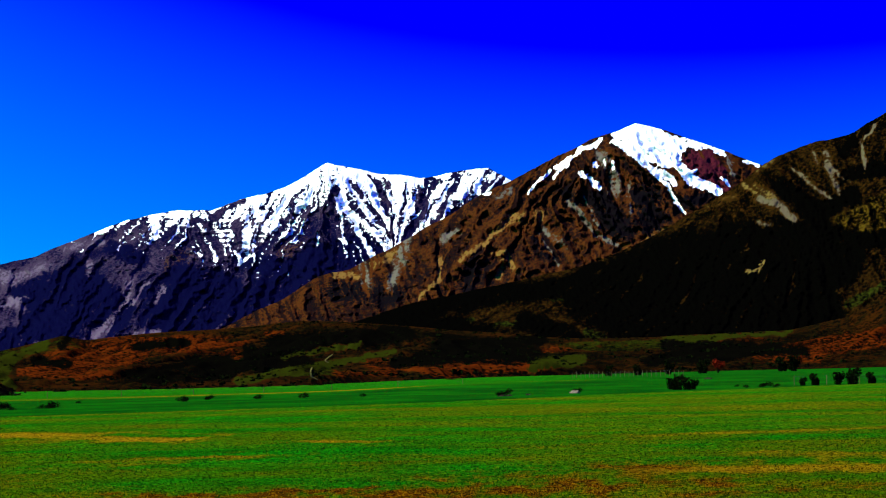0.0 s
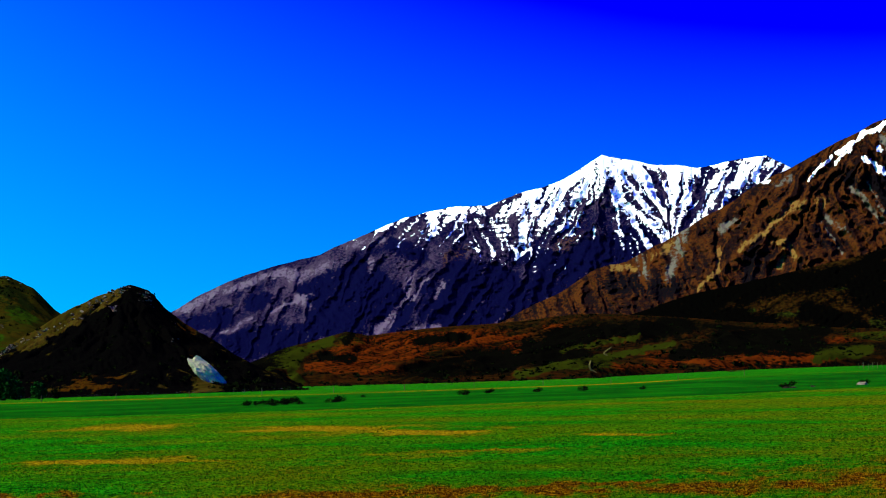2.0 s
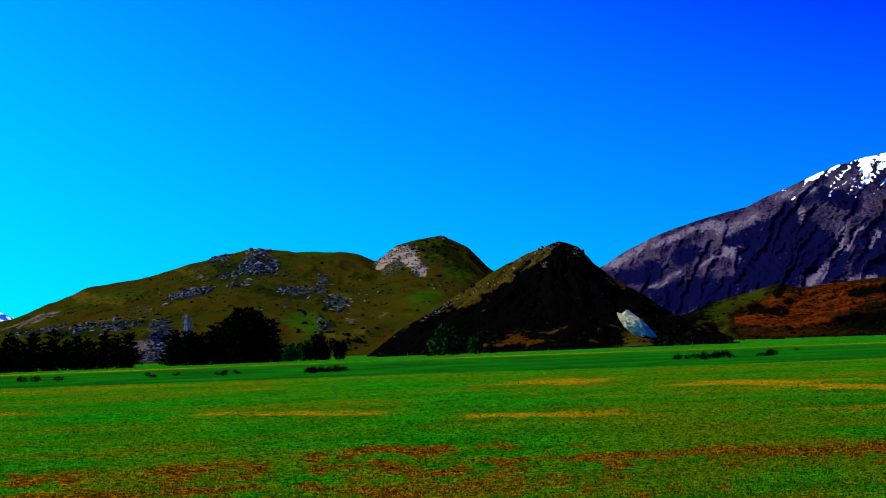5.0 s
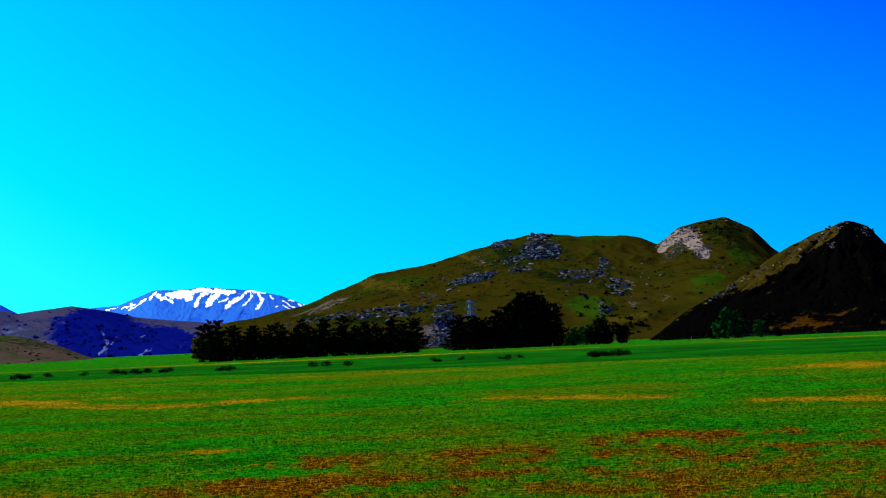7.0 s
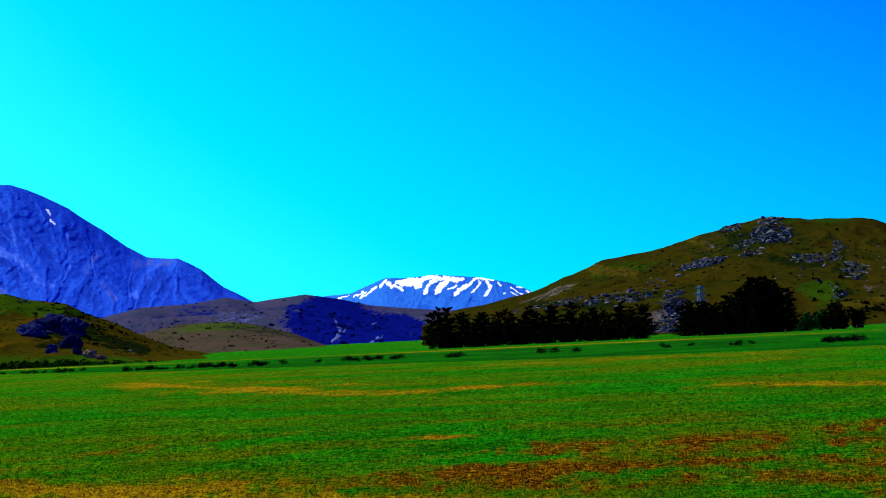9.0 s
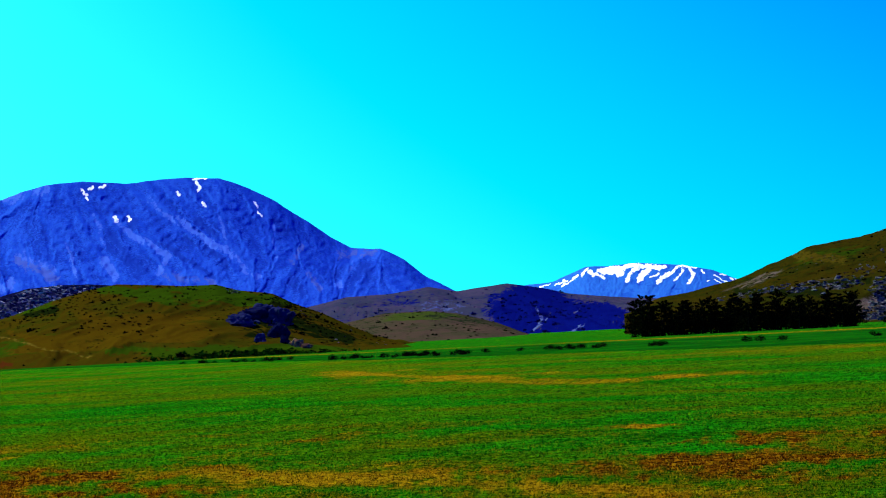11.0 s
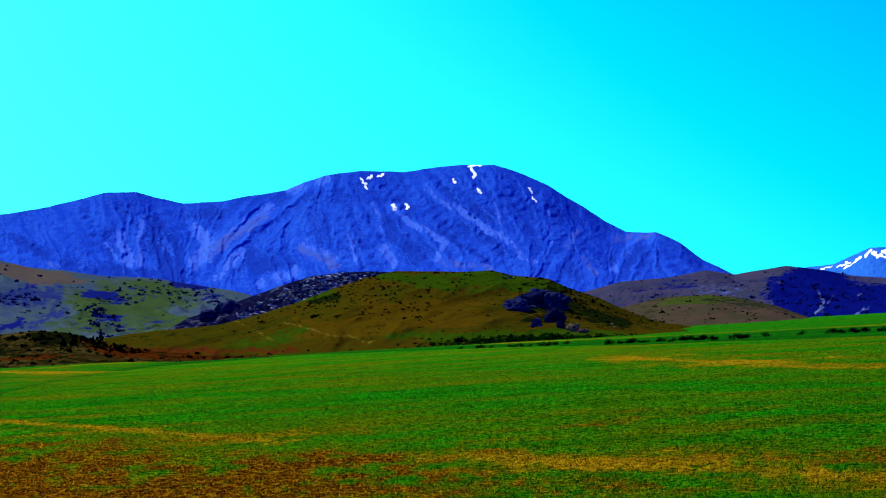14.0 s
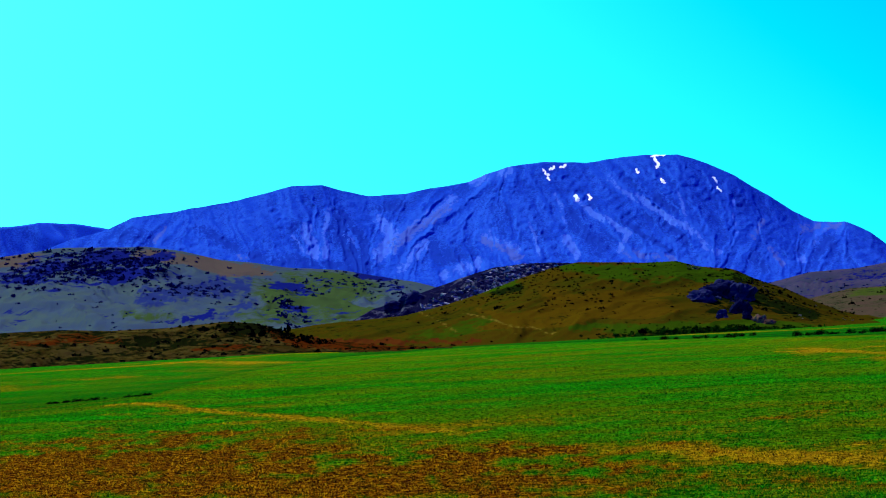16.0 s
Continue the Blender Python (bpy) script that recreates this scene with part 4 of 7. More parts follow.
STROKES['mountain_blue'] += [('bare', 0.837, 0.088, [(-32.76, 3.9), (-32.3, 3.17)]), ('bare', 0.837, 0.147, [(-30.88, 3.81), (-30.5, 3.39)]), ('bare', 0.62775, 0.176, [(-14.28, 2.66), (-14.82, 1.99)]), ('grey', 0.675, 0.235, [(-27.22, 4.59), (-28.47, 3.85), (-29.2, 3.32)]), ('grey', 0.75, 0.206, [(-25.97, 3.35), (-24.74, 2.64)]), ('grey', 0.675, 0.147, [(-16.01, 3.37), (-16.44, 2.9)]), ('grey', 0.6, 0.235, [(-14.65, 3.04), (-13.47, 3.1)]), ('grey', 0.6, 0.118, [(-37.55, 3.91), (-37.14, 4.32)]), ('grey', 0.6, 0.088, [(-34.76, 3.23), (-34.38, 3.13)]), ('grey', 0.525, 0.235, [(-20.86, 2.56), (-19.27, 2.27)]), ('grey', 0.6, 0.147, [(-15.88, 2.36), (-15.52, 1.84)]), ('scrub', 0.9, 0.235, [(-34.28, 3.13), (-32.52, 2.84), (-30.54, 2.59)]), ('scrub', 1.1, 0.431, [(-31.16, 4.22), (-30.6, 3.39), (-30.33, 2.78)]), ('scrub', 0.8, 0.216, [(-32.65, 4.19), (-32.53, 3.49)])]
STROKES['mountain_blue'] += [('scrub', 1.2, 0.069, [(-21.1, 3.72), (-20.03, 3.02), (-19.22, 2.48)]), ('scrub', 0.8, 0.176, [(-19.7, 4.51), (-19.06, 4.06)]), ('scrub', 0.8, 0.176, [(-24.14, 3.5), (-23.89, 3.36)]), ('scrub', 0.5, 0.157, [(-22.06, 4.55), (-21.96, 4.44)]), ('scrub', 0.5, 0.275, [(-27.9, 3.25), (-27.12, 2.61)]), ('scrub', 0.4, 0.275, [(-25.31, 4.43), (-25.25, 3.62)]), ('scrub', 0.6, 0.196, [(-17.04, 4.34), (-16.67, 4.01)]), ('scrub', 0.6, 0.176, [(-16.48, 2.2), (-16.11, 1.74)]), ('scrub', 0.6, 0.235, [(-14.8, 2.29), (-13.91, 2.43)]), ('scrub', 0.5, 0.275, [(-22.8, 3.99), (-21.86, 2.82)]), ('scrub', 0.6, 0.196, [(-35.99, 4.24), (-34.85, 3.59)]), ('scrub', 0.5, 0.235, [(-38.68, 4.15), (-37.73, 4.01)]), ('scrub', 0.4, 0.196, [(-28.83, 4.71), (-29.63, 4.75)]), ('scrub', 0.4, 0.176, [(-19.98, 3.92), (-18.83, 2.94)])]
STROKES['mountain_blue'] += [('ridge', 0.8, 0.51, [(-26.17, 5.38), (-28.06, 3.97), (-30.13, 2.77)]), ('gully', 1, 0.392, [(-30.01, 5.17), (-29.56, 4.14), (-29.51, 3.14)]), ('gully', 0.7, 0.314, [(-32.01, 5.06), (-31.87, 3.85), (-31.33, 2.83)]), ('ridge', 0.7, 0.353, [(-14.34, 3.26), (-13.92, 2.24)]), ('gully', 0.8, 0.314, [(-15.24, 3.12), (-15.02, 1.91)]), ('ridge', 0.7, 0.314, [(-16.01, 3.47), (-16.48, 2.2)]), ('gully', 0.6, 0.275, [(-18.32, 4.72), (-17.06, 2.43)])]
STROKES['hill_scrub'] = [('scrub', 1, 0.196, [(-39.85, 3.32), (-38.71, 3.46)]), ('scrub', 0.9, 0.176, [(-38.34, 3.15), (-36.99, 3.39)]), ('scrub', 0.8, 0.137, [(-39.31, 2.61), (-37.59, 2.83)]), ('scrub', 0.9, 0.157, [(-36.07, 2.36), (-34.9, 2.4)]), ('scrub', 0.7, 0.137, [(-37.82, 1.95), (-37.04, 2.31)]), ('scrub', 0.7, 0.098, [(-36.71, 1.01), (-35.54, 1.25)]), ('scrub', 0.6, 0.157, [(-33.54, 2.1), (-32.56, 1.99)]), ('scrub', 0.7, 0.118, [(-33.28, 1.29), (-32.49, 1.24)]), ('scrub', 0.8, 0.176, [(-30.35, 2.33), (-29.25, 2.28)]), ('scrub', 0.7, 0.137, [(-29.38, 1.82), (-28.98, 1.7)]), ('grey', 0.8, 0.431, [(-38.01, 1.96), (-34.52, 2.19)]), ('grey', 0.7, 0.235, [(-35.35, 1.14), (-34.35, 1.48)]), ('bare', 1, 0.157, [(-36.23, 3.16), (-34.1, 2.72)]), ('bare', 0.8, 0.118, [(-35.28, 2.62), (-33.52, 2.63)]), ('tone', 0.9, 0.314, [(-33.56, 1.64), (-31.19, 1.62)])]
STROKES['hill_scrub'] += [('tone', 0.8, 0.235, [(-31.55, 2.24), (-30.57, 1.98)]), ('tone', 0.7, 0.157, [(-38.79, 1.41), (-37.09, 1.13)])]
STROKES['hill_grass'] = [('olive', 0.55, 0.049, [(-28.38, 0.98), (-27.05, 0.11)]), ('olive', 0.65, 0.049, [(-26.87, 0.82), (-25.23, 0.33), (-23.52, -0.15)]), ('grey', 1.2, 0.118, [(-35.87, 0.2), (-32.25, 0.05), (-29.08, -0.14)]), ('grey', 0.8, 0.078, [(-29.08, -0.14), (-26.27, -0.26)]), ('tone', 0.96, 0.196, [(-23.1, 2.23), (-20.91, 1.82)]), ('tone', 1.08, 0.275, [(-19.89, 2), (-18.5, 1.82)]), ('tone', 0.9, 0.157, [(-17.51, 1.66), (-16.33, 1.39)]), ('tone', 0.84, 0.176, [(-26.37, 1.56), (-24.95, 1.68)]), ('tone', 0.72, 0.118, [(-23.02, 0.06), (-18.61, -0.08)]), ('bare', 0.9, 0.275, [(-23.77, 1.21), (-20.97, 0.75)]), ('bare', 0.7, 0.157, [(-26.21, 0.84), (-25.02, 0.48)]), ('scrub', 0.6, 0.235, [(-16.58, 0.7), (-14.64, 0.09)]), ('scrub', 0.6, 0.196, [(-17.13, 1.44), (-16.94, 1.22)]), ('scrub', 0.5, 0.118, [(-25.77, 1.43), (-24.76, 1.57)])]
STROKES['mountain_table'] = [('snow', 8, 0.056, [(-5.48, 2), (-4.69, 2.01), (-4.2, 2.07), (-3.27, 2.03)]), ('snow', 8, 0.035, [(-5.99, 2.1), (-6.15, 1.85)]), ('snow', 8, 0.049, [(-5.89, 2.02), (-5.72, 1.81)]), ('snow', 8, 0.035, [(-5.64, 1.89), (-5.35, 1.7)]), ('snow', 8, 0.064, [(-5.33, 1.91), (-4.78, 1.81)]), ('snow', 8, 0.064, [(-4.06, 2.04), (-4.46, 1.78), (-4.59, 1.62)]), ('snow', 8, 0.071, [(-3.79, 1.93), (-4.12, 1.56)]), ('snow', 8, 0.021, [(-3.45, 1.82), (-3.76, 1.65)]), ('snow', 8, 0.056, [(-2.91, 1.91), (-3.28, 1.67), (-3.53, 1.5)]), ('snow', 8, 0.028, [(-3.28, 1.77), (-3.53, 1.44)]), ('snow', 8, 0.021, [(-2.58, 1.88), (-2.93, 1.51)]), ('snow', 8, 0.049, [(-2.32, 1.87), (-2.25, 1.69), (-2.38, 1.39)]), ('snow', 8, 0.028, [(-1.96, 1.79), (-1.89, 1.67)])]
STROKES['mountain_table'] += [('snow', 8, 0.021, [(-1.47, 1.61), (-1.06, 1.27)]), ('snow', 8, 0.018, [(-1.29, 1.65), (-0.74, 1.42)]), ('snow', 8, 0.018, [(-6.31, 1.85), (-6.9, 1.5)]), ('snow', 8, 0.017, [(-6.66, 1.73), (-7.15, 1.53)]), ('snow', 8, 0.018, [(-7.74, 1.54), (-7.33, 1.6)]), ('snow', 8, 0.021, [(-4.69, 2.11), (-4.25, 2.15)]), ('snow', 8, 0.017, [(-2.79, 1.99), (-2.12, 1.9)]), ('snow', 8, 0.014, [(-1.84, 1.31), (-1.74, 1.36)]), ('snow', 8, 0.017, [(-1.54, 1.44), (-1.31, 1.26)]), ('snow', 8, 0.017, [(-1.02, 1.43), (-0.78, 1.3)])]
STROKES['hill_forest'] = [('scrub', 1.3, 0.51, [(-9.1, 0.79), (-7.47, 0.81), (-5.73, 0.34)]), ('scrub', 1.3, 0.353, [(-8.42, 1.31), (-7.27, 1.1)]), ('scrub', 1.3, 0.353, [(-8.64, 0.18), (-4.97, -0.15)]), ('scrub', 1.2, 0.196, [(-5.53, 0.63), (-4.85, 0.4)]), ('bare', 1.3, 0.059, [(-7.9, 0.77), (-7.75, 0.43), (-7.96, -0.01)]), ('bare', 1.2, 0.039, [(-7.36, 0.55), (-7.76, 0.1)]), ('bare', 1.2, 0.078, [(-6.63, -0.21), (-6.03, 0.16)]), ('bare', 1, 0.025, [(-5.74, 0.22), (-5.13, -0.3)]), ('bare', 0.9, 0.039, [(-6.51, 0.52), (-6.27, 0.66)]), ('bare', 1, 0.029, [(-8.42, 1.25), (-8.27, 1.05)])]
# more painted shade in the scrub strokes, less along the sunlit ridge
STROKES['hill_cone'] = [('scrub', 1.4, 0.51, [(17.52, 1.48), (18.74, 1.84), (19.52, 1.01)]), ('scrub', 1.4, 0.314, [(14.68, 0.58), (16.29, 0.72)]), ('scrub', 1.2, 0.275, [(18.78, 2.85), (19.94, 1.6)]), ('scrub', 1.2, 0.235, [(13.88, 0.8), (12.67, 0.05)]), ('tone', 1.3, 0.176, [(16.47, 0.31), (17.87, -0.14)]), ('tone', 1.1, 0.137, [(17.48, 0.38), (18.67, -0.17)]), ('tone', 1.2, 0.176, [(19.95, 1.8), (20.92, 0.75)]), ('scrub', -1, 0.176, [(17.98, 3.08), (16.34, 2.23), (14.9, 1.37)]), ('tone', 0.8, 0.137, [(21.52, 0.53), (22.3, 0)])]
STROKES['hill_rocky'] = [('grey', 1.3, 0.157, [(12.05, 2.87), (12.56, 3.29), (13.15, 2.95)]), ('grey', 1.4, 0.157, [(12.95, 3.12), (13.53, 2.54)]), ('grey', 0.9, 0.098, [(12.66, 3.45), (13.36, 3.27)]), ('tone', 1, 0.176, [(13.31, 1.62), (13.91, 1.8)]), ('tone', 0.7, 0.157, [(9.14, 0.97), (9.92, 0.74)]), ('scrub', 0.6, 0.118, [(13.56, 3.42), (14.36, 3.2)]), ('scrub', 0.5, 0.118, [(14.75, 2.98), (15.34, 2.56)]), ('bare', 0.35, 0.275, [(11.1, 0.9), (12.3, 1.26)]), ('tone', 0.6, 0.118, [(8.22, 3.37), (10.18, 3.32)])]
# scrub strokes around the outcrops are contact shadow painted into the turf
STROKES['hill_rocky'] += [('scrub', 0.7, 0.216, [(6.38, 2.92), (8.2, 2.93)]), ('scrub', 0.7, 0.118, [(4.52, 1.89), (5.95, 2.17)]), ('scrub', 0.7, 0.118, [(7.76, 2.1), (9.35, 1.83)]), ('scrub', 0.6, 0.098, [(9.74, 1.65), (10.73, 1.36)]), ('scrub', 0.6, 0.078, [(10.07, 2.13), (10.32, 1.32)]), ('scrub', 0.7, 0.098, [(2.47, 1.14), (3.67, 1.08)]), ('scrub', 0.6, 0.078, [(9.37, 0.16), (10.3, 0.82)]), ('scrub', 0.7, 0.118, [(-0.76, 0.98), (2.05, 0.75)]), ('olive', 0.8, 0.196, [(1.3, 2.14), (2.9, 1.86)]), ('olive', 0.7, 0.176, [(10.07, 0.33), (11.28, 0.47)]), ('olive', 0.7, 0.196, [(4.97, 2.98), (5.76, 2.54)])]
# straw patches of the field: bearing, distance, half width in degrees, half depth as a logarithm, strength
STRAW = [(26.75, 65.3, 3.63, 0.095, 0.8), (35.51, 54.3, 0.73, 0.053, 1.2), (49.45, 35.5, 6.05, 0.08, 1.1), (52.92, 40.6, 3.03, 0.051, 1.1), (30.22, 44.7, 3.63, 0.043, 0.5), (46.56, 55.1, 4.03, 0.044, 0.4), (31.62, 115.9, 6.05, 0.056, 0.5), (17.6, 79.8, 1.82, 0.063, 0.8), (24.75, 71.1, 2.42, 0.057, 0.8), (28.52, 61.4, 2.42, 0.05, 0.8), (32.11, 45.7, 2.42, 0.037, 0.6), (18.15, 46.3, 2.22, 0.036, 0.7), (17.9, 83.2, 1.41, 0.082, 1), (24.91, 70.0, 1.61, 0.045, 0.8), (28.89, 62.2, 2.22, 0.05, 0.8), (17.47, 46.8, 2.22, 0.045, 0.9), (8.67, 56.6, 2.82, 0.054, 0.9), (30.82, 46.1, 4.03, 0.037, 0.6)]
STRAW += [(8.35, 58.3, 2.62, 0.047, 1), (17.34, 47.8, 2.22, 0.038, 0.9), (18.17, 83.2, 1.61, 0.053, 0.8), (-4.35, 34.0, 0.48, 0.021, 3.2), (-3.06, 67.3, 1.82, 0.043, 0.7), (-9.85, 73.4, 2.02, 0.046, 0.7), (2.37, 111.3, 4.03, 0.073, 0.6), (-11.19, 81.9, 3.63, 0.067, 0.8), (-13.93, 100.6, 1.21, 0.082, 0.9), (-16.77, 25.9, 6.05, 0.041, 1.1), (-2.58, 67.1, 1.21, 0.044, 0.7), (-7.96, 24.7, 3.03, 0.032, 0.5), (-13.92, 102.2, 0.91, 0.067, 1.2), (-10.93, 79.2, 3.03, 0.051, 0.9), (-13.13, 25.3, 7.66, 0.058, 1.3), (-6.25, 21.8, 5.65, 0.049, 1.3), (-20.11, 29.1, 2.42, 0.028, 1), (-29.84, 40.0, 3.23, 0.07, 0.9)]
STRAW += [(-2.54, 66.7, 1.61, 0.042, 0.7), (-36.75, 60.7, 2.22, 0.059, 1.2), (-33.81, 48.6, 2.42, 0.047, 1.2), (-29.44, 38.8, 4.03, 0.044, 1.2), (-24.45, 34.2, 3.23, 0.033, 1), (-19.52, 27.9, 5.04, 0.045, 1), (-14.7, 25.2, 3.03, 0.04, 1), (-42.64, 186.7, 0.73, 0.155, 1), (-34.9, 253.2, 1.82, 0.274, 0.9), (-37.45, 649.0, 1.21, -0.029, 0.8), (-38.8, 28.6, 1.21, 0.093, 0.5), (-13.69, 100.7, 1.21, 0.064, 0.8)]
# bands of straw along old tracks: strength, half depth as a logarithm, bearings and distances
STRAW_LINES = [(1.3, 0.022, [(-38.68, 75.0), (-35.38, 56.8), (-30.63, 43.4), (-27.45, 36.8)]), (1.1, 0.026, [(-22.48, 29.9), (-18.54, 27.9), (-15.65, 26.0), (-12.49, 24.5)]), (1.2, 0.026, [(-20.91, 29.7), (-17.13, 26.6), (-13.14, 24.5), (-8.19, 22.8), (-1.16, 20.3)]), (1.2, 0.02, [(-14.72, 111.5), (-12.72, 90.0), (-7.96, 70.8), (-5.62, 66.3)]), (1.1, 0.018, [(-14.71, 104.2), (-12.17, 84.6), (-7.81, 67.7), (-5.4, 64.9)]), (0.8, 0.016, [(6.16, 60.3), (8.47, 56.5), (11.27, 53.8)]), (1, 0.016, [(-11.35, 77.3), (-7.94, 67.7)]), (1, 0.016, [(6.05, 60.6), (8.35, 58.9), (11.53, 55.0)]), (1.1, 0.016, [(15.33, 49.2), (19.38, 46.0)])]
STRAW_LINES += [(0.7, 0.012, [(-4.05, 67.7), (-1.47, 67.4)]), (1.1, 0.018, [(16.95, 81.3), (19.11, 79.3)]), (1.1, 0.016, [(23.08, 74.6), (26.28, 68.1), (28.48, 62.4), (30.28, 61.8)]), (1, 0.014, [(35.04, 55.5), (36.6, 53.6)]), (1, 0.016, [(15.19, 48.6), (19.08, 45.1)]), (0.6, 0.014, [(27.65, 45.1), (33.83, 45.5)]), (0.9, 0.014, [(15.38, 48.6), (18.58, 46.8), (21.39, 44.5)]), (1.1, 0.016, [(5.99, 59.7), (11.41, 54.1)]), (1.1, 0.014, [(24.63, 72.4), (27.4, 66.0), (30.32, 60.6)]), (1, 0.018, [(23.92, 70.8), (27.33, 64.0), (29.84, 58.3)]), (1.1, 0.014, [(34.97, 55.5), (35.97, 54.1)])]
STRAW_LINES += [(1.2, 0.026, [(46.52, 36.3), (49.45, 35.3), (54.55, 35.4)]), (0.7, 0.014, [(46.56, 54.1), (54.61, 58.1)]), (0.5, 0.014, [(28.09, 42.7), (33.57, 44.7)]), (2.6, 0.014, [(-4.7, 34.0), (-3.92, 33.8)]), (1, 0.03, [(-33.66, 286.5), (-35.8, 286.5), (-38.11, 331.7)]), (0.8, 0.02, [(-40, 203.3), (-38.88, 206.6)])]
# earth patches of the field: bearing, distance, half width in degrees, half depth as a logarithm, strength
EARTH = [(43.52, 29.9, 10.08, 0.078, 0.5), (44.86, 33.8, 4.03, 0.145, 0.5), (30.07, 30.5, 4.03, 0.049, 0.5), (24.82, 29.7, 12.1, 0.078, 0.7), (11.91, 32.8, 3.63, 0.042, 0.6), (17.09, 68.4, 1.21, 0.067, 0.4), (14.19, 33.0, 2.62, 0.037, 0.8), (14.12, 24.3, 5.65, 0.146, 0.7), (0.23, 29.8, 2.22, 0.053, 0.7), (-2.19, 25.2, 4.03, 0.074, 0.6), (6.25, 30.7, 2.42, 0.05, 0.5), (0.06, 25.7, 2.82, 0.13, 0.6), (6.0, 27.2, 2.42, 0.079, 0.5), (-14.79, 35.9, 2.02, 0.046, 0.5), (-27.99, 28.0, 5.24, 0.119, 0.9), (-29.73, 533.8, 2.62, 0.166, 1), (-26.48, 30.2, 3.03, 0.059, 0.6), (-39.74, 32.0, 6.45, 0.352, 1)]
EARTH += [(-29.54, 24.7, 6.05, 0.107, 0.9), (-41.15, 112.9, 1.21, 0.054, -0.5), (-23.57, 22.0, 6.05, 0.042, 0.7)]

# lit mauve and shaded navy slopes are partly put into these rock colours
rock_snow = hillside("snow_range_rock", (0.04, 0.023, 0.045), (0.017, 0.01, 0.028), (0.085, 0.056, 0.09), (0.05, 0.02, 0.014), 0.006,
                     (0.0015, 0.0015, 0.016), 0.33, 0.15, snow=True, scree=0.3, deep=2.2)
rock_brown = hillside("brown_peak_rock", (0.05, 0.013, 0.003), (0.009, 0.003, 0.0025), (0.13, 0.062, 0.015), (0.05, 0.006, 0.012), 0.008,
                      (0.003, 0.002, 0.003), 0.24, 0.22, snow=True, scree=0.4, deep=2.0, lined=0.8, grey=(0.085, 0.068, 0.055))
# near-black scrub colour holds the shade of the mountain's face
rock_dark = hillside("dark_mountain_scrub_shade", (0.012, 0.005, 0.001), (0.036, 0.014, 0.002), (0.1, 0.06, 0.016), (0.018, 0.02, 0.002), 0.01,
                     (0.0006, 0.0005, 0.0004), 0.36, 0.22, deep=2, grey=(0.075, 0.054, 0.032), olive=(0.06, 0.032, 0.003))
rust = hillside("rust_bracken", (0.024, 0.0065, 0.001), (0.008, 0.0045, 0.001), (0.014, 0.016, 0.001), (0.07, 0.0105, 0.001), 0.014,
                (0.0012, 0.001, 0.0006), 0.3, 0.35, deep=0.8)
# black scrub colour that also holds the shade of the steep face
cone_rock = hillside("cone_hill_scrub_shade", (0.024, 0.015, 0.0015), (0.038, 0.022, 0.003), (0.2, 0.18, 0.15), (0.036, 0.0115, 0.001), 0.03,
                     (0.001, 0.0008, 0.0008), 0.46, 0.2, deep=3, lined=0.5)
tussock = hillside("rocky_hill_turf", (0.021, 0.0135, 0.001), (0.014, 0.013, 0.001), (0.08, 0.054, 0.047), (0.012, 0.026, 0.001), 0.012,
                   (0.005, 0.007, 0.001), 0.15, 0.22, deep=0.8, grey=(0.15, 0.1, 0.088), olive=(0.04, 0.026, 0.002))
# far rock: the strong blue is distance haze put into the base colours
table = hillside("table_mountain_hazed_rock", (0.02, 0.11, 0.42), (0.016, 0.09, 0.4), (0.04, 0.14, 0.44), (0.02, 0.1, 0.4), 0.006,
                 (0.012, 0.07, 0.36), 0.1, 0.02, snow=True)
# scree and far ridge, likewise tinted with painted blue haze
blue = hillside("blue_mountain_hazed_scree", (0.016, 0.072, 0.44), (0.008, 0.044, 0.38), (0.048, 0.115, 0.5), (0.04, 0.05, 0.2), 0.006,
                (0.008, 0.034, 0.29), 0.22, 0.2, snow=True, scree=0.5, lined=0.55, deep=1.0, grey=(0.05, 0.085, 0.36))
# forest cover with blue distance haze put into its colours
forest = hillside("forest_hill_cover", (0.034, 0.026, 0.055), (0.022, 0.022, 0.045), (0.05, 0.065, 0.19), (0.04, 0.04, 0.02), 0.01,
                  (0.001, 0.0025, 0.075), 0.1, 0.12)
low_turf = hillside("low_hill_turf", (0.045, 0.026, 0.018), (0.034, 0.026, 0.014), (0.06, 0.032, 0.022), (0.028, 0.04, 0.006), 0.016,
                    (0.01, 0.014, 0.006), 0.16, 0.12, deep=1.2)
turf = hillside("grass_hill_turf", (0.034, 0.02, 0.001), (0.024, 0.021, 0.001), (0.045, 0.024, 0.001), (0.016, 0.034, 0.001), 0.016,
                (0.004, 0.007, 0.001), 0.1, 0.22, deep=0.5, grey=(0.05, 0.011, 0.002), olive=(0.085, 0.056, 0.006))
# turf and scrub blued by painted haze and soft shade
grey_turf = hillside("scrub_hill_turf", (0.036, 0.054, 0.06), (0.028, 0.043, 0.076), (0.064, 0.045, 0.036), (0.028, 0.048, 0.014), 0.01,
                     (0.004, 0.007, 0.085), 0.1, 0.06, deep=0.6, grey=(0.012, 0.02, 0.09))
bank_turf = hillside("bank_bracken", (0.042, 0.028, 0.006), (0.022, 0.013, 0.002), (0.026, 0.03, 0.002), (0.05, 0.009, 0.001), 0.04,
                     (0.004, 0.005, 0.001), 0.26, 0.3, deep=1.0)
ridge_rock = hillside("rock_ridge_limestone", (0.05, 0.048, 0.075), (0.012, 0.014, 0.04), (0.07, 0.066, 0.08), (0.03, 0.04, 0.004), 0.08,
                      (0.003, 0.003, 0.02), 0.42, 0.14, deep=1)

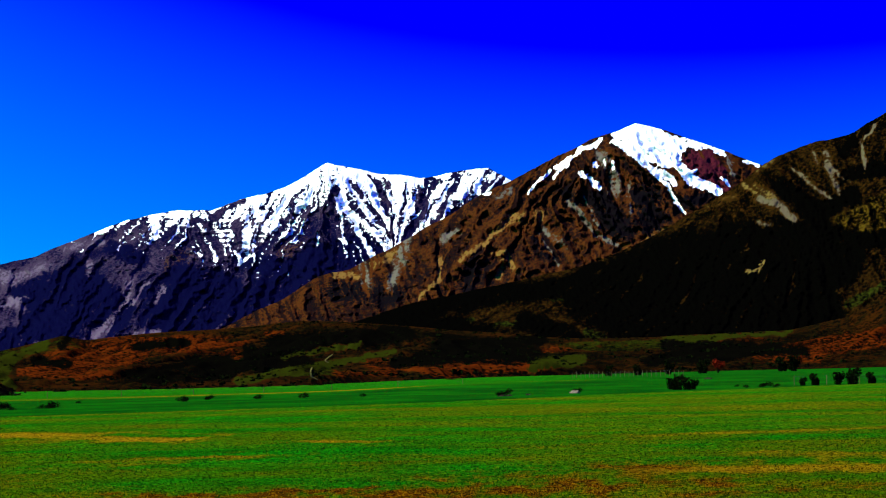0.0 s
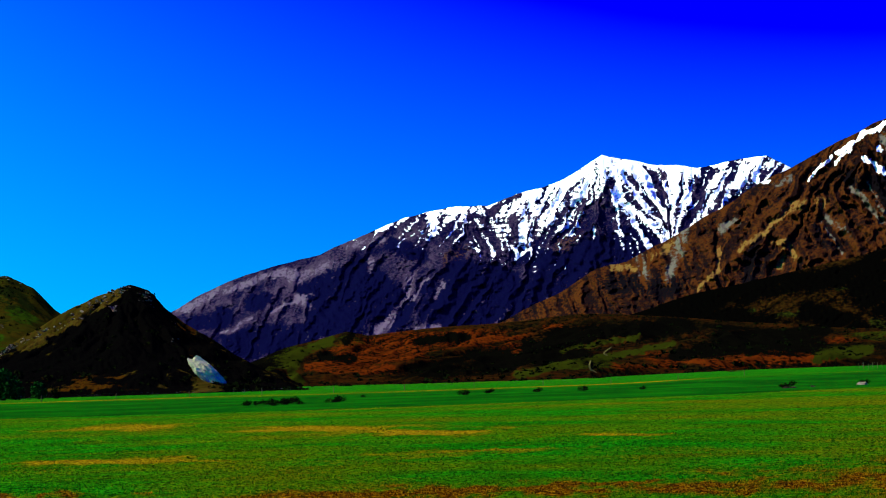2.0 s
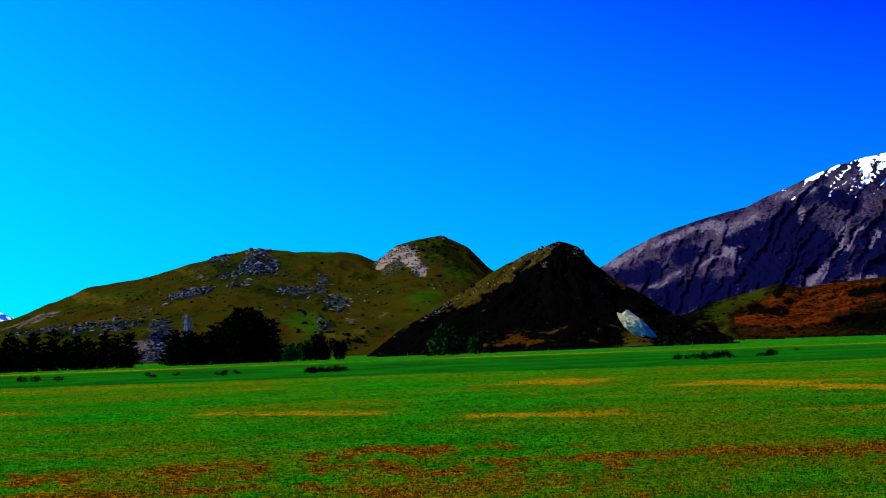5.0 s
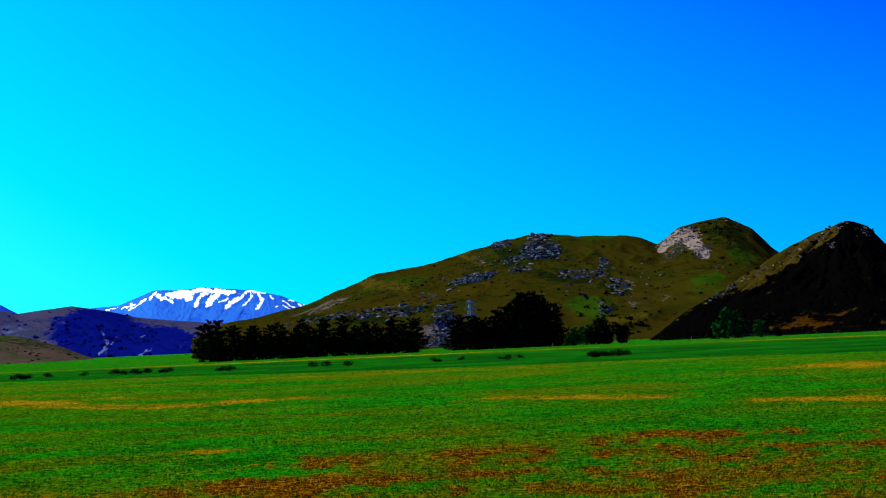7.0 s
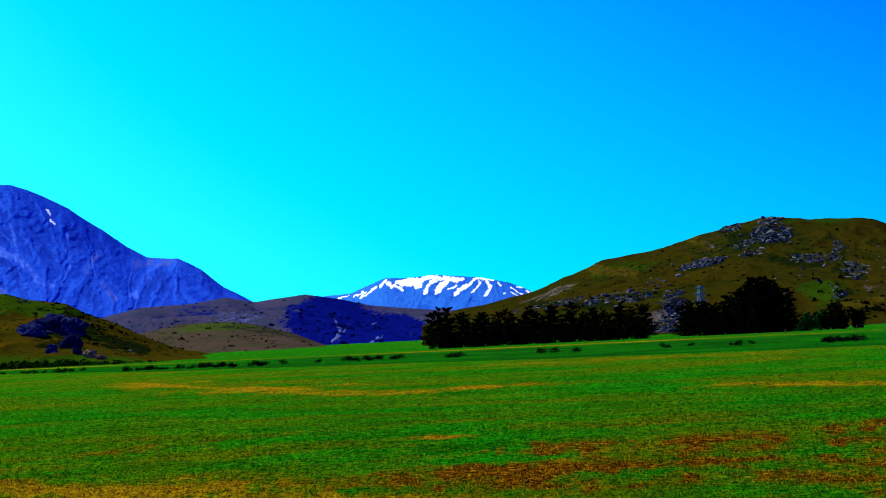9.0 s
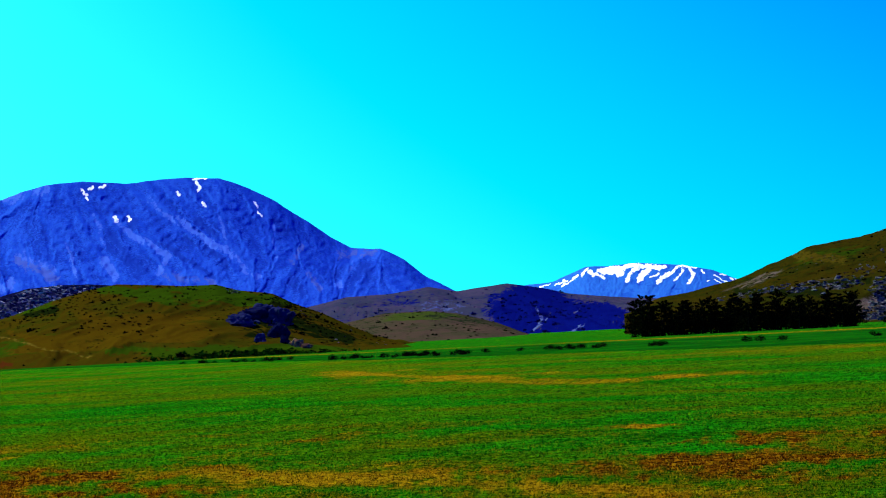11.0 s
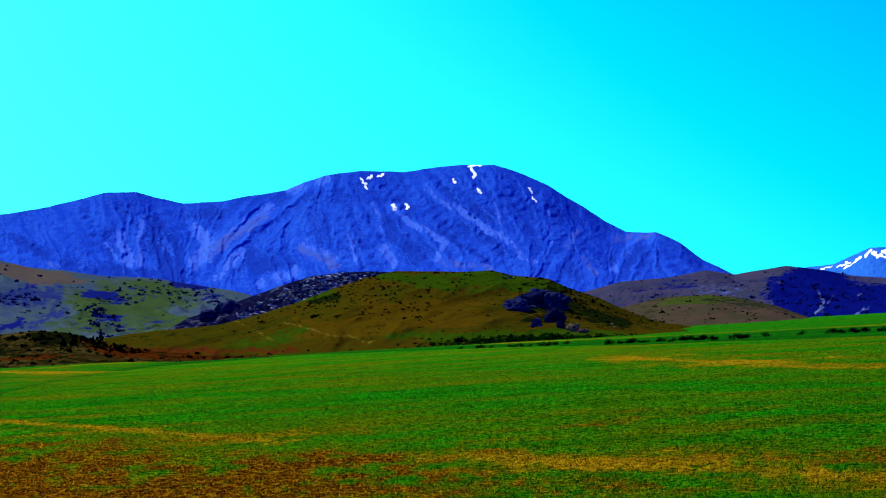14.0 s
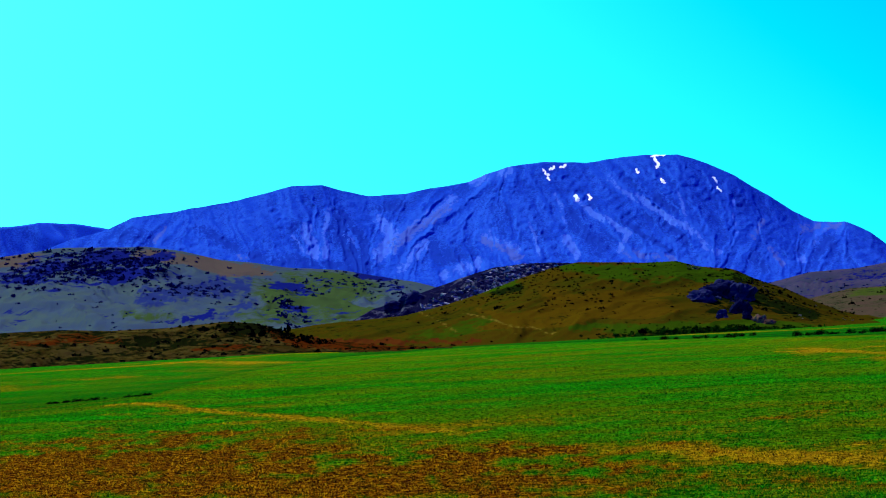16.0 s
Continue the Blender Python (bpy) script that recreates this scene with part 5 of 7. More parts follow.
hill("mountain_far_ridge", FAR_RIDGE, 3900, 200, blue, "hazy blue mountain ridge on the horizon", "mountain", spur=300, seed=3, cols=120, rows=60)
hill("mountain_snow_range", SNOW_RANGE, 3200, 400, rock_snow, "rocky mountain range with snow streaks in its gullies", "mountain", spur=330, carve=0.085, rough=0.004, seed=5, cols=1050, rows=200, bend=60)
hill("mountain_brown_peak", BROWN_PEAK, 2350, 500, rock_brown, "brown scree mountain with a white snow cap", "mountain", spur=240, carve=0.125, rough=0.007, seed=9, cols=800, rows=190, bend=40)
hill("mountain_dark", DARK_MOUNTAIN, 1700, 500, rock_dark, "mountain flank of dark scrub and painted shade with bare ridges", "mountain", spur=220, carve=0.05, seed=14, cols=560, rows=150, bend=30)
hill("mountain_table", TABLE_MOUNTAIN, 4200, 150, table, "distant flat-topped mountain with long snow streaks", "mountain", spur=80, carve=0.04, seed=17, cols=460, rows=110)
hill("mountain_blue", BLUE_MOUNTAIN, 3000, 500, blue, "broad bare scree mountain, blue with painted haze", "mountain", spur=360, carve=0.033, seed=21, cols=1000, rows=180, bend=60, rough=0.003)
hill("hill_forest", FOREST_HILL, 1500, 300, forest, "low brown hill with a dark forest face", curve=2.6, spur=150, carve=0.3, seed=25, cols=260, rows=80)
hill("hill_low", LOW_HILL, 900, 200, low_turf, "low rounded tussock hill", curve=2.0, spur=120, carve=0.15, seed=29, cols=160, rows=70)
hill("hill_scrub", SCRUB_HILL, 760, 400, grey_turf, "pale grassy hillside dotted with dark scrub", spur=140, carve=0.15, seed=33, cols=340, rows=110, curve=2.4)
hill("hill_rust", RUST_FOOTHILL, [(20, 520), (40, 540), (45, 760), (58, 900)], 300, rust, "foothills of rust-red bracken and dark scrub", spur=150, carve=0.2, seed=37, rain=8, slack=0.006, cols=460, rows=120, curve=3.0)
hill("hill_rocky", ROCKY_HILL, 520, 250, tussock, "grassy limestone hill strewn with grey boulders", edge=0.02, spur=110, carve=0.12, seed=41, cols=360, rows=130, curve=1.15)
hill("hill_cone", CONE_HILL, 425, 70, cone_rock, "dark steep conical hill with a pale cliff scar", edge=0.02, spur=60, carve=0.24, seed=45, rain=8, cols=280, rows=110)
hill("hill_rock_ridge", ROCK_RIDGE, 720, 100, ridge_rock, "ridge of broken grey limestone", spur=40, carve=0.2, seed=49, cols=240, rows=90)
hill("hill_grass", GRASS_HILL, 440, 150, turf, "olive tussock hill with a rock bluff", spur=70, carve=0.14, seed=53, cols=340, rows=110, curve=1.2)
hill("hill_bank", BANK, 390, 60, bank_turf, "low bank of brown bracken along the field", spur=30, carve=0.3, seed=57, cols=260, rows=60)


# ---- the field ----
def brow(x, y):
    a = np.degrees(np.arctan2(x, y))
    return 6 * grain(x / 90, y / 90, 3) + np.interp(a, (-46, -42, -38, -35, -31, -26, -14, -8, 0, 10, 24, 32, 40, 46, 50, 55, 60), (56, 60, 72, 130, 230, 285, 168, 147, 125, 116, 107, 112, 125, 148, 160, 186, 195))


def lie(x, y):
    """Height of the ground: a level field, a low terrace behind its brow, and gentle swells."""
    r, edge = np.hypot(x, y), brow(x, y)
    a = np.degrees(np.arctan2(x, y))
    soft, near_hill = 1 - smooth(-36, -28, a), smooth(-34, -29, a) * (1 - 0.08 * smooth(-15, -12, a)) * (1 - smooth(34, 42, a))
    drop = smooth(edge, edge + 22 + 40 * soft, r) * (1 - (1 - near_hill) * smooth(edge + 100, edge + 200, r))
    swell = 0.10 * grain(x / 23, y / 23, 5) * smooth(8, 30, r) * (1 - smooth(90, 120, r))
    return -1.0 * drop + swell + 0.025 * grain(x / 1.7, y / 1.7, 6) * (1 - smooth(50, 80, r))


def patches(x, y, rows):
    """The worn patches of one kind, frayed at their edges."""
    r, a = np.hypot(x, y) + 0.01, np.degrees(np.arctan2(x, y))
    fray = fractal(a / 1.3, np.log(r) * 14, 5, 91, 0.6)
    total = np.zeros(np.shape(x))
    for at, dist, wide, deep, strength in rows:
        off = np.sqrt(((a - at) / wide) ** 2 + ((np.log(r) - math.log(dist)) / max(0.75 * deep, 0.008)) ** 2) + 1.1 * fray
        total = total + strength * (1 - smooth(0.1, 1.7, off))
    return total


def bands(x, y, rows):
    """Straw along lines over the field, frayed and broken."""
    r, a = np.hypot(x, y) + 0.01, np.degrees(np.arctan2(x, y))
    deep, fray = np.log(r), fractal(a / 0.8, np.log(r) * 22, 4, 95, 0.6)
    total = np.zeros(np.shape(x))
    for strength, half, line in rows:
        at, out = zip(*sorted(line))
        middle = np.interp(a, at, np.log(out))
        end = np.maximum(at[0] - a, a - at[-1]) / 0.7
        off = np.sqrt(((deep - middle) / half) ** 2 + np.clip(end, 0, None) ** 2) + 1.1 * fray
        total = np.maximum(total, strength * (1 - smooth(0.0, 2.2, off)))
    return total


def wear(x, y):
    """Straw, bare earth and lower-terrace turf at a place of the field, each 0 to about 1."""
    r, a = np.hypot(x, y) + 0.01, np.degrees(np.arctan2(x, y))
    band = fractal(a / 9, np.log(r) * 9, 5, 71, 0.6)
    band2 = fractal(a / 7, np.log(r) * 11, 5, 75, 0.6)
    out = r - brow(x, y)
    soft = 1 - smooth(-36, -28, a)
    lower = smooth(0 - 12 * soft, 14 + 50 * soft, out + 8 * soft * band) * (1 - 0.6 * (1 - smooth(43, 46, a)) * smooth(165 - 115 * soft, 215 - 85 * soft, out)) * (1 - 0.35 * soft)
    straw = patches(x, y, STRAW) * 0.4 + 0.85 * bands(x, y, STRAW_LINES) - 0.14 + 0.34 * band * (1 - 0.6 * lower) + 0.14 * smooth(50, 105, r) * (1 - lower) * (1 - smooth(180, 250, r)) - 0.2 * smooth(200, 260, r) * smooth(225, 240, out) + 0.2 * smooth(38, 46, a) * (1 - smooth(90, 120, r)) + 0.9 * np.exp(-((out - 205) / 9) ** 2) * (1 - smooth(43, 46, a)) * (1 + band)
    earth = patches(x, y, EARTH) * 1.1 + 0.5 * band2 * (1 - smooth(35, 75, r)) + 0.24 * (1 - smooth(23, 36, r)) + 0.42 * (1 - smooth(-34, -25, a)) * (1 - smooth(28, 58, r)) - 0.1 - 0.12 * smooth(35, 60, r)
    return straw, earth, lower


def grass_colours(p, fine):
    """Pasture colours by wear: fine is the grain between blades."""
    straw, earth, lower = p.kept("straw"), p.kept("earth"), p.kept("lower")
    clump = p.do("SUBTRACT", p.noise(3.2, 9, 0.8), 0.5)
    fray = p.do("ADD", p.do("MULTIPLY", p.do("SUBTRACT", fine, 0.5), 0.9), p.do("MULTIPLY", clump, 2.0))
    green = p.mix(p.step(fine, 0.3, 0.76), (0.003, 0.03, 0.001), (0.01, 0.25, 0.003))
    green = p.mix(p.do("MULTIPLY", p.step(p.noise(0.3, 6, 0.7), 0.42, 0.62), 0.75), green, p.mix(p.step(fine, 0.3, 0.76), (0.003, 0.02, 0.001), (0.012, 0.125, 0.001)))
    olive = p.mix(p.step(fine, 0.3, 0.76), (0.014, 0.024, 0.001), (0.12, 0.16, 0.001))
    blend = p.do("ADD", p.do("ADD", p.noise(0.09, 5, 0.6), p.do("MULTIPLY", fray, 0.12)), p.do("MULTIPLY", straw, 0.55))
    colour = p.mix(p.step(blend, 0.27, 0.8), green, olive)
    colour = p.mix(lower, colour, p.mix(p.step(p.noise(0.06, 6, 0.7), 0.36, 0.64), (0.0015, 0.036, 0.002), (0.004, 0.085, 0.002)))
    dry = p.mix(p.step(fine, 0.3, 0.76), (0.04, 0.02, 0.001), (0.46, 0.24, 0.004))
    colour = p.mix(p.step(p.do("ADD", straw, fray), 0.2, 1.35), colour, dry)
    soil = p.mix(p.step(fine, 0.3, 0.76), (0.009, 0.003, 0.001), (0.17, 0.043, 0.001))
    soil = p.mix(p.step(p.do("ADD", fine, p.do("MULTIPLY", clump, -2.0)), 0.64, 0.9), soil, (0.4, 0.17, 0.003))
    return p.mix(p.step(p.do("ADD", earth, fray), 0.0, 1.15), colour, soil)


grass = Paint("field_grass")
speck = grass.noise(6.0, 9, 0.78)
speck = grass.do("MULTIPLY_ADD", grass.do("SUBTRACT", speck, 0.5), 3.6, 0.55)
grass_paint = grass.done(grass_colours(grass, speck), grass.do("ADD", speck, grass.noise(14, 6, 0.7)), 0.07, 0.9)

far = np.concatenate([[0.0, 0.4, 1.0, 2.0], np.geomspace(3, 18, 20, endpoint=False), np.geomspace(18, 420, 260, endpoint=False), np.geomspace(420, 4900, 30)])
turn = np.radians(np.concatenate([np.linspace(-180, -46, 40, endpoint=False), np.linspace(-46, 58, 480, endpoint=False), np.linspace(58, 180, 36)]))
TURN2, FAR2 = np.meshgrid(turn, far, indexing="ij")
gx, gy = np.sin(TURN2) * FAR2, np.cos(TURN2) * FAR2
straw, earth, lower = wear(gx, gy)
ground = sheet("ground", np.stack([gx, gy, lie(gx, gy)], -1), grass_paint, straw=straw, earth=earth, lower=lower)
tagged(ground, "level green pasture with dry straw-coloured patches", "field", kind="structure")


# ---- meshes of things ----
def loose(name, points, faces, material, smooth_shade=False):
    mesh = bpy.data.meshes.new(name)
    mesh.from_pydata([tuple(q) for q in np.asarray(points, dtype=float)], [], faces)
    mesh.materials.append(material)
    if smooth_shade:
        mesh.polygons.foreach_set("use_smooth", np.ones(len(mesh.polygons), dtype=bool))
    mesh.update()
    return mesh


def part(name, mesh, parent, label=""):
    ob = new(name, mesh)
    ob.parent = parent
    return tagged(ob, label)


def tube(line, radii, sides=6):
    """Points and faces of a tapered tube along a line."""
    pts, faces = [], []
    for k, (c, r) in enumerate(zip(line, radii)):
        c = Vector(c)
        d = (Vector(line[min(k + 1, len(line) - 1)]) - Vector(line[max(k - 1, 0)])).normalized()
        u = d.orthogonal().normalized()
        v = d.cross(u)
        for n in range(sides):
            t = 2 * math.pi * n / sides
            pts.append(c + (u * math.cos(t) + v * math.sin(t)) * float(r))
    for k in range(len(line) - 1):
        for n in range(sides):
            m = (n + 1) % sides
            faces.append((k * sides + n, k * sides + m, (k + 1) * sides + m, (k + 1) * sides + n))
    faces.append(tuple(range(sides))[::-1])
    faces.append(tuple(range((len(line) - 1) * sides, len(line) * sides)))
    return pts, faces


def gather(bits):
    """Several (points, faces) as one."""
    pts, faces = [], []
    for q, f in bits:
        faces += [tuple(n + len(pts) for n in face) for face in f]
        pts += list(q)
    return pts, faces


def leaves(centres, sizes, rng, droop=0.0):
    """A small bent leaf spray, two triangles, at each centre."""
    n = len(centres)
    d = rng.normal(size=(n, 3))
    d[:, 2] -= droop
    d /= np.linalg.norm(d, axis=1)[:, None]
    e = np.cross(d, rng.normal(size=(n, 3)))
    e /= np.linalg.norm(e, axis=1)[:, None]
    s = np.asarray(sizes)[:, None]
    pts = np.stack([centres - d * s * 0.5, centres + e * s * 0.35, centres + d * s * 0.6, centres - e * s * 0.35], 1).reshape(-1, 3)
    return pts, [(4 * k, 4 * k + 1, 4 * k + 2, 4 * k + 3) for k in range(n)]


def leaf_paint(name, dark, light):
    p = Paint(name)
    r = p.tree.nodes.new("ShaderNodeNewGeometry").outputs["Random Per Island"]
    return p.done(p.mix(p.do("MULTIPLY", r, p.noise(0.8, 3)), dark, light))


needles = leaf_paint("pine_needles", (0.001, 0.0015, 0.0006), (0.006, 0.009, 0.002))
green_leaf = leaf_paint("broad_leaves", (0.003, 0.016, 0.002), (0.012, 0.11, 0.012))
dark_leaf = leaf_paint("matagouri_leaves", (0.0015, 0.002, 0.001), (0.01, 0.014, 0.002))
red_leaf = leaf_paint("copper_leaves", (0.05, 0.004, 0.002), (0.3, 0.02, 0.006))
bark_p = Paint("bark")
bark = bark_p.done(bark_p.mix(bark_p.noise(6, 6, 0.7, (1, 1, 0.2)), (0.006, 0.004, 0.003), (0.03, 0.02, 0.012)), bark_p.noise(9, 6), 0.05)


def pine(seed, tall, girth, label):
    """A conifer: a tapered trunk, whorls of drooping limbs and a ragged crown of needle sprays."""
    rng = np.random.default_rng(seed)
    root = new("pine_tree")
    lean = rng.normal(scale=0.02, size=2) * tall
    line = [(lean[0] * k * k, lean[1] * k * k, tall * k) for k in np.linspace(0, 0.97, 8)]
    part("trunk", loose("trunk", *tube(line, [0.028 * tall * (1 - 0.93 * k) for k in np.linspace(0, 1, 8)]), bark, True), root)
    limbs, cloud, size = [], [], []
    for k in range(34):
        h = 0.03 + 0.93 * (k / 33) ** 0.9
        reach = girth * (1 - h) ** 0.62 * rng.uniform(0.6, 1.15) + 0.03 * tall
        t = k * 2.4 + rng.uniform(-0.5, 0.5)
        a = Vector((lean[0] * h * h, lean[1] * h * h, h * tall))
        b = a + Vector((math.cos(t) * reach, math.sin(t) * reach, rng.uniform(-0.02, 0.09) * tall))
        limbs.append(tube([a, a.lerp(b, 0.5) + Vector((0, 0, 0.01 * tall)), b], [0.006 * tall, 0.004 * tall, 0.001 * tall], 4))
        n = int(40 + 70 * reach / girth)
        w = rng.uniform(0.2, 1.08, n)[:, None]
        cloud.append(np.array(a)[None] * (1 - w) + np.array(b)[None] * w + rng.normal(scale=1, size=(n, 3)) * np.array([0.17, 0.17, 0.09]) * reach * (0.5 + 0.6 * w) + [0, 0, 0.01 * tall])
        size.append(rng.uniform(0.05, 0.10, n) * tall * 0.55)
    part("branchwork", loose("branchwork", *gather(limbs), bark), root)
    part("crown", loose("crown", *leaves(np.concatenate(cloud), np.concatenate(size), rng, 0.5), needles), root)
    return tagged(root, label, "tree", "shelterbelt pines")


def bush(name, seed, tall, wide, paint, label, group, count=420, stems=5, head=(0.55, 0.9)):
    """A shrub or small broad-leaved tree: forked stems and clumps of leaves with gaps between them."""
    rng = np.random.default_rng(seed)
    root = new(name)
    wood, cloud = [], []
    for k in range(stems):
        t = 2 * math.pi * k / stems + rng.uniform(-0.4, 0.4)
        out = wide * rng.uniform(0.2, 0.75)
        tip = Vector((math.cos(t) * out, math.sin(t) * out, tall * rng.uniform(*head)))
        wood.append(tube([(0, 0, -0.05 * tall), tip * 0.5 + Vector((0, 0, 0.06 * tall)), tip], [0.03 * tall, 0.018 * tall, 0.006 * tall], 5))
        n = count // stems
        d = rng.normal(size=(n, 3))
        d *= (rng.uniform(0.2, 1, n) ** 0.5 / np.linalg.norm(d, axis=1))[:, None]
        c = np.array(tip) + d * np.array([wide * 0.5, wide * 0.5, tall * 0.34]) * rng.uniform(0.7, 1.1)
        c[:, 2] = np.maximum(c[:, 2], 0.04 * tall)
        cloud.append(c)
    c = np.concatenate(cloud)
    part("stem", loose("stem", *gather(wood), bark, True), root)
    part("foliage", loose("foliage", *leaves(c, rng.uniform(0.08, 0.17, len(c)) * tall, rng), paint), root)
    return tagged(root, label, "tree" if tall > 2.5 else "shrub", group)


def stand(bearing, dist, sink=0.0):
    x, y = math.sin(radians(bearing)) * dist, math.cos(radians(bearing)) * dist
    return Vector((x, y, float(lie(np.array([x]), np.array([y]))[0]) - sink))


def put(first, used, place, turn, size):
    """The first one itself, then copies of it."""
    m = Matrix.Translation(place) @ Matrix.Rotation(turn, 4, "Z")
    ob = copy_thing(first, m) if used else first
    if not used:
        ob.matrix_basis = m
    ob.scale = (size, size, size)
    return ob


rng = random.Random(7)
# the dark shelterbelt in two stands, with a gap between them
kinds = [pine(11, 12.0, 4.4, "nearly black conifer in a dense shelterbelt"), pine(12, 12.0, 5.0, "broad dark conifer in a dense shelterbelt"),
         pine(13, 12.0, 3.8, "slim dark conifer in a dense shelterbelt"), pine(14, 12.0, 4.6, "dark conifer with a ragged crown in a shelterbelt")]
seen = [0, 0, 0, 0]
spots = []
for k in range(36):
    a = -4.35 + 7.6 * k / 35
    h = 0.62 + 0.2 * math.sin(k * 1.7) * rng.random() + (0.16 if k < 3 else 0) + 0.04 * (k % 3)
    spots.append((a + rng.uniform(-0.08, 0.08), 402 + rng.uniform(-6, 10), h))
for k in range(22):
    a = 4.5 + 3.6 * k / 21
    h = 0.66 + 0.42 * math.exp(-((a - 7.2) / 0.9) ** 2) + rng.uniform(-0.05, 0.1)
    spots.append((a + rng.uniform(-0.05, 0.05), 405 + rng.uniform(-6, 12), h))
for k, (a, d, h) in enumerate(spots):
    n = (k * 7 + k // 3) % 4
    put(kinds[n], seen[n], stand(a, d, 0.15), rng.uniform(0, 6.28), h)
    seen[n] += 1

# broad-leaved trees and shrubs along the far edge of the field
green_tree = bush("broadleaf_tree", 21, 7.0, 3.4, green_leaf, "bushy bright green tree below the dark hill", "trees at the field edge", 1000, 9, (0.25, 0.85))
for k, (a, d, size) in enumerate([(14.12, 400, 1.05), (14.5, 405, 0.72), (15.3, 402, 0.6), (8.75, 398, 0.62), (9.2, 404, 0.7)]):
    put(green_tree, k, stand(a, d, 0.1), k * 1.3, size)
dark_tree = bush("dark_tree", 22, 5.0, 2.4, dark_leaf, "dark round-headed small tree at the field edge", "trees at the field edge", 800, 8, (0.2, 0.85))
for k, (a, d, size) in enumerate([(9.62, 400, 1.2), (9.95, 402, 0.9), (10.45, 400, 0.95), (13.7, 402, 0.5), (15.9, 402, 0.5), (47.35, 246, 0.34), (47.6, 238, 0.42),
                                  (47.9, 236, 0.36), (48.15, 240, 0.3), (51.9, 255, 0.26), (52.3, 255, 0.36), (53.1, 258, 0.4), (53.6, 258, 0.5), (54.2, 260, 0.36),
                                  (47.3, 560, 0.8), (48.5, 580, 1.0), (51.2, 600, 1.0), (51.6, 600, 1.1), (45.2, 540, 0.7), (46.2, 545, 0.7)]):
    put(dark_tree, k, stand(a, d, 0.1), k * 2.1, size)
copper = bush("copper_tree", 23, 4.5, 2.6, red_leaf, "small tree with copper-red leaves", "", 700, 6)
copper.matrix_basis = Matrix.Translation(stand(49.0, 585, 0.1))

shrub = bush("shrub", 24, 1.0, 0.9, dark_leaf, "low dark thorn shrub on the lower terrace", "shrubs on the terrace", 260, 6, (0.2, 0.55))
used = 0
for a, spread, d, count in [(10.0, 0.55, 215, 12), (9.7, 0.3, 205, 5), (6.0, 0.3, 220, 2), (-12.4, 0.9, 262, 18), (-14.7, 0.8, 270, 12), (-10.6, 0.8, 250, 9), (-5.7, 1.0, 250, 8),
                            (-3.7, 0.6, 240, 4), (-7.2, 0.9, 245, 7), (22.6, 0.4, 205, 6), (23.8, 0.5, 203, 9), (25.5, 0.6, 212, 4), (-17.5, 0.9, 300, 9), (-19.5, 0.9, 310, 8),
                            (44.0, 0.12, 240, 3), (41.5, 0.2, 222, 4), (50.4, 0.6, 250, 6), (30, 5, 240, 10), (2, 6, 230, 9)]:
    for k in range(count):
        put(shrub, used, stand(a + rng.gauss(0, 0.6) * spread, d + rng.uniform(-9, 9), 0.05), rng.uniform(0, 6.28), rng.uniform(0.55, 1.25))
        used += 1

for k in range(34):
    put(shrub, 1, stand(-41.6 + 3.6 * rng.random() ** 1.3, 112 + rng.uniform(-2, 3), 0.05), rng.uniform(0, 6.28), rng.uniform(0.16, 0.36))


# ---- scrub on the slopes ----
def scrub_on(on, rows, paint, label, seed):
    """Low bushes scattered over a slope in loose drifts: bearing, share of the way up, spread across and up, number, size."""
    rnd = np.random.default_rng(seed)
    span, v, points = HILLS[on]
    centres, sizes = [], []
    for at, up, wide, tall, count, size in rows:
        for _ in range(count):
            place = spot(on, at + rnd.normal(0, 0.5) * wide, float(np.clip(up + rnd.normal(0, 0.5) * tall, 0.03, 0.985)))
            r = size * rnd.lognormal(0, 0.4)
            d = rnd.normal(size=(14, 3))
            d /= np.linalg.norm(d, axis=1)[:, None]
            d[:, 2] = np.abs(d[:, 2]) * 0.7
            centres.append(np.array(place) + d * r * rnd.uniform(0.3, 0.9, (14, 1)))
            sizes.append(np.full(14, r * 0.75) * rnd.uniform(0.6, 1.2, 14))
    pts, faces = leaves(np.concatenate(centres), np.concatenate(sizes), rnd)
    tagged(new("scrub", loose("scrub", pts, faces, paint)), label, "scrub", kind="stuff")


# leaves of far bushes, the blue of haze put into their colour
hazed_leaf = leaf_paint("hazed_far_leaves", (0.002, 0.004, 0.04), (0.006, 0.012, 0.13))
scrub_on("hill_grass", [(-21.5, 0.9, 3.5, 0.25, 110, 0.5), (-24, 0.75, 3.0, 0.3, 110, 0.6), (-19.5, 0.8, 2.5, 0.4, 70, 0.5), (-15.5, 0.75, 2.4, 0.4, 150, 0.6), (-17.5, 0.75, 1.6, 0.3, 70, 0.6),
                        (-22, 0.3, 6, 0.4, 60, 0.4), (-17.5, 0.06, 3, 0.06, 160, 0.5), (-24.5, 0.9, 3.0, 0.14, 120, 0.6), (-22.5, 0.55, 1.6, 0.2, 70, 0.6), (-16.5, 0.9, 1.6, 0.14, 90, 0.8)], dark_leaf, "dark tussock and thorn scrub dotted over the hill", 61)
mid_leaf = leaf_paint("rush_leaves", (0.004, 0.014, 0.001), (0.016, 0.1, 0.003))
scrub_on("hill_grass", [(-17.6, 0.07, 3.4, 0.08, 620, 0.6), (-19.6, 0.06, 2.6, 0.07, 300, 0.5), (-15.6, 0.05, 1.6, 0.06, 160, 0.6)], mid_leaf, "green rushes and low shrubs along the hill foot", 60)
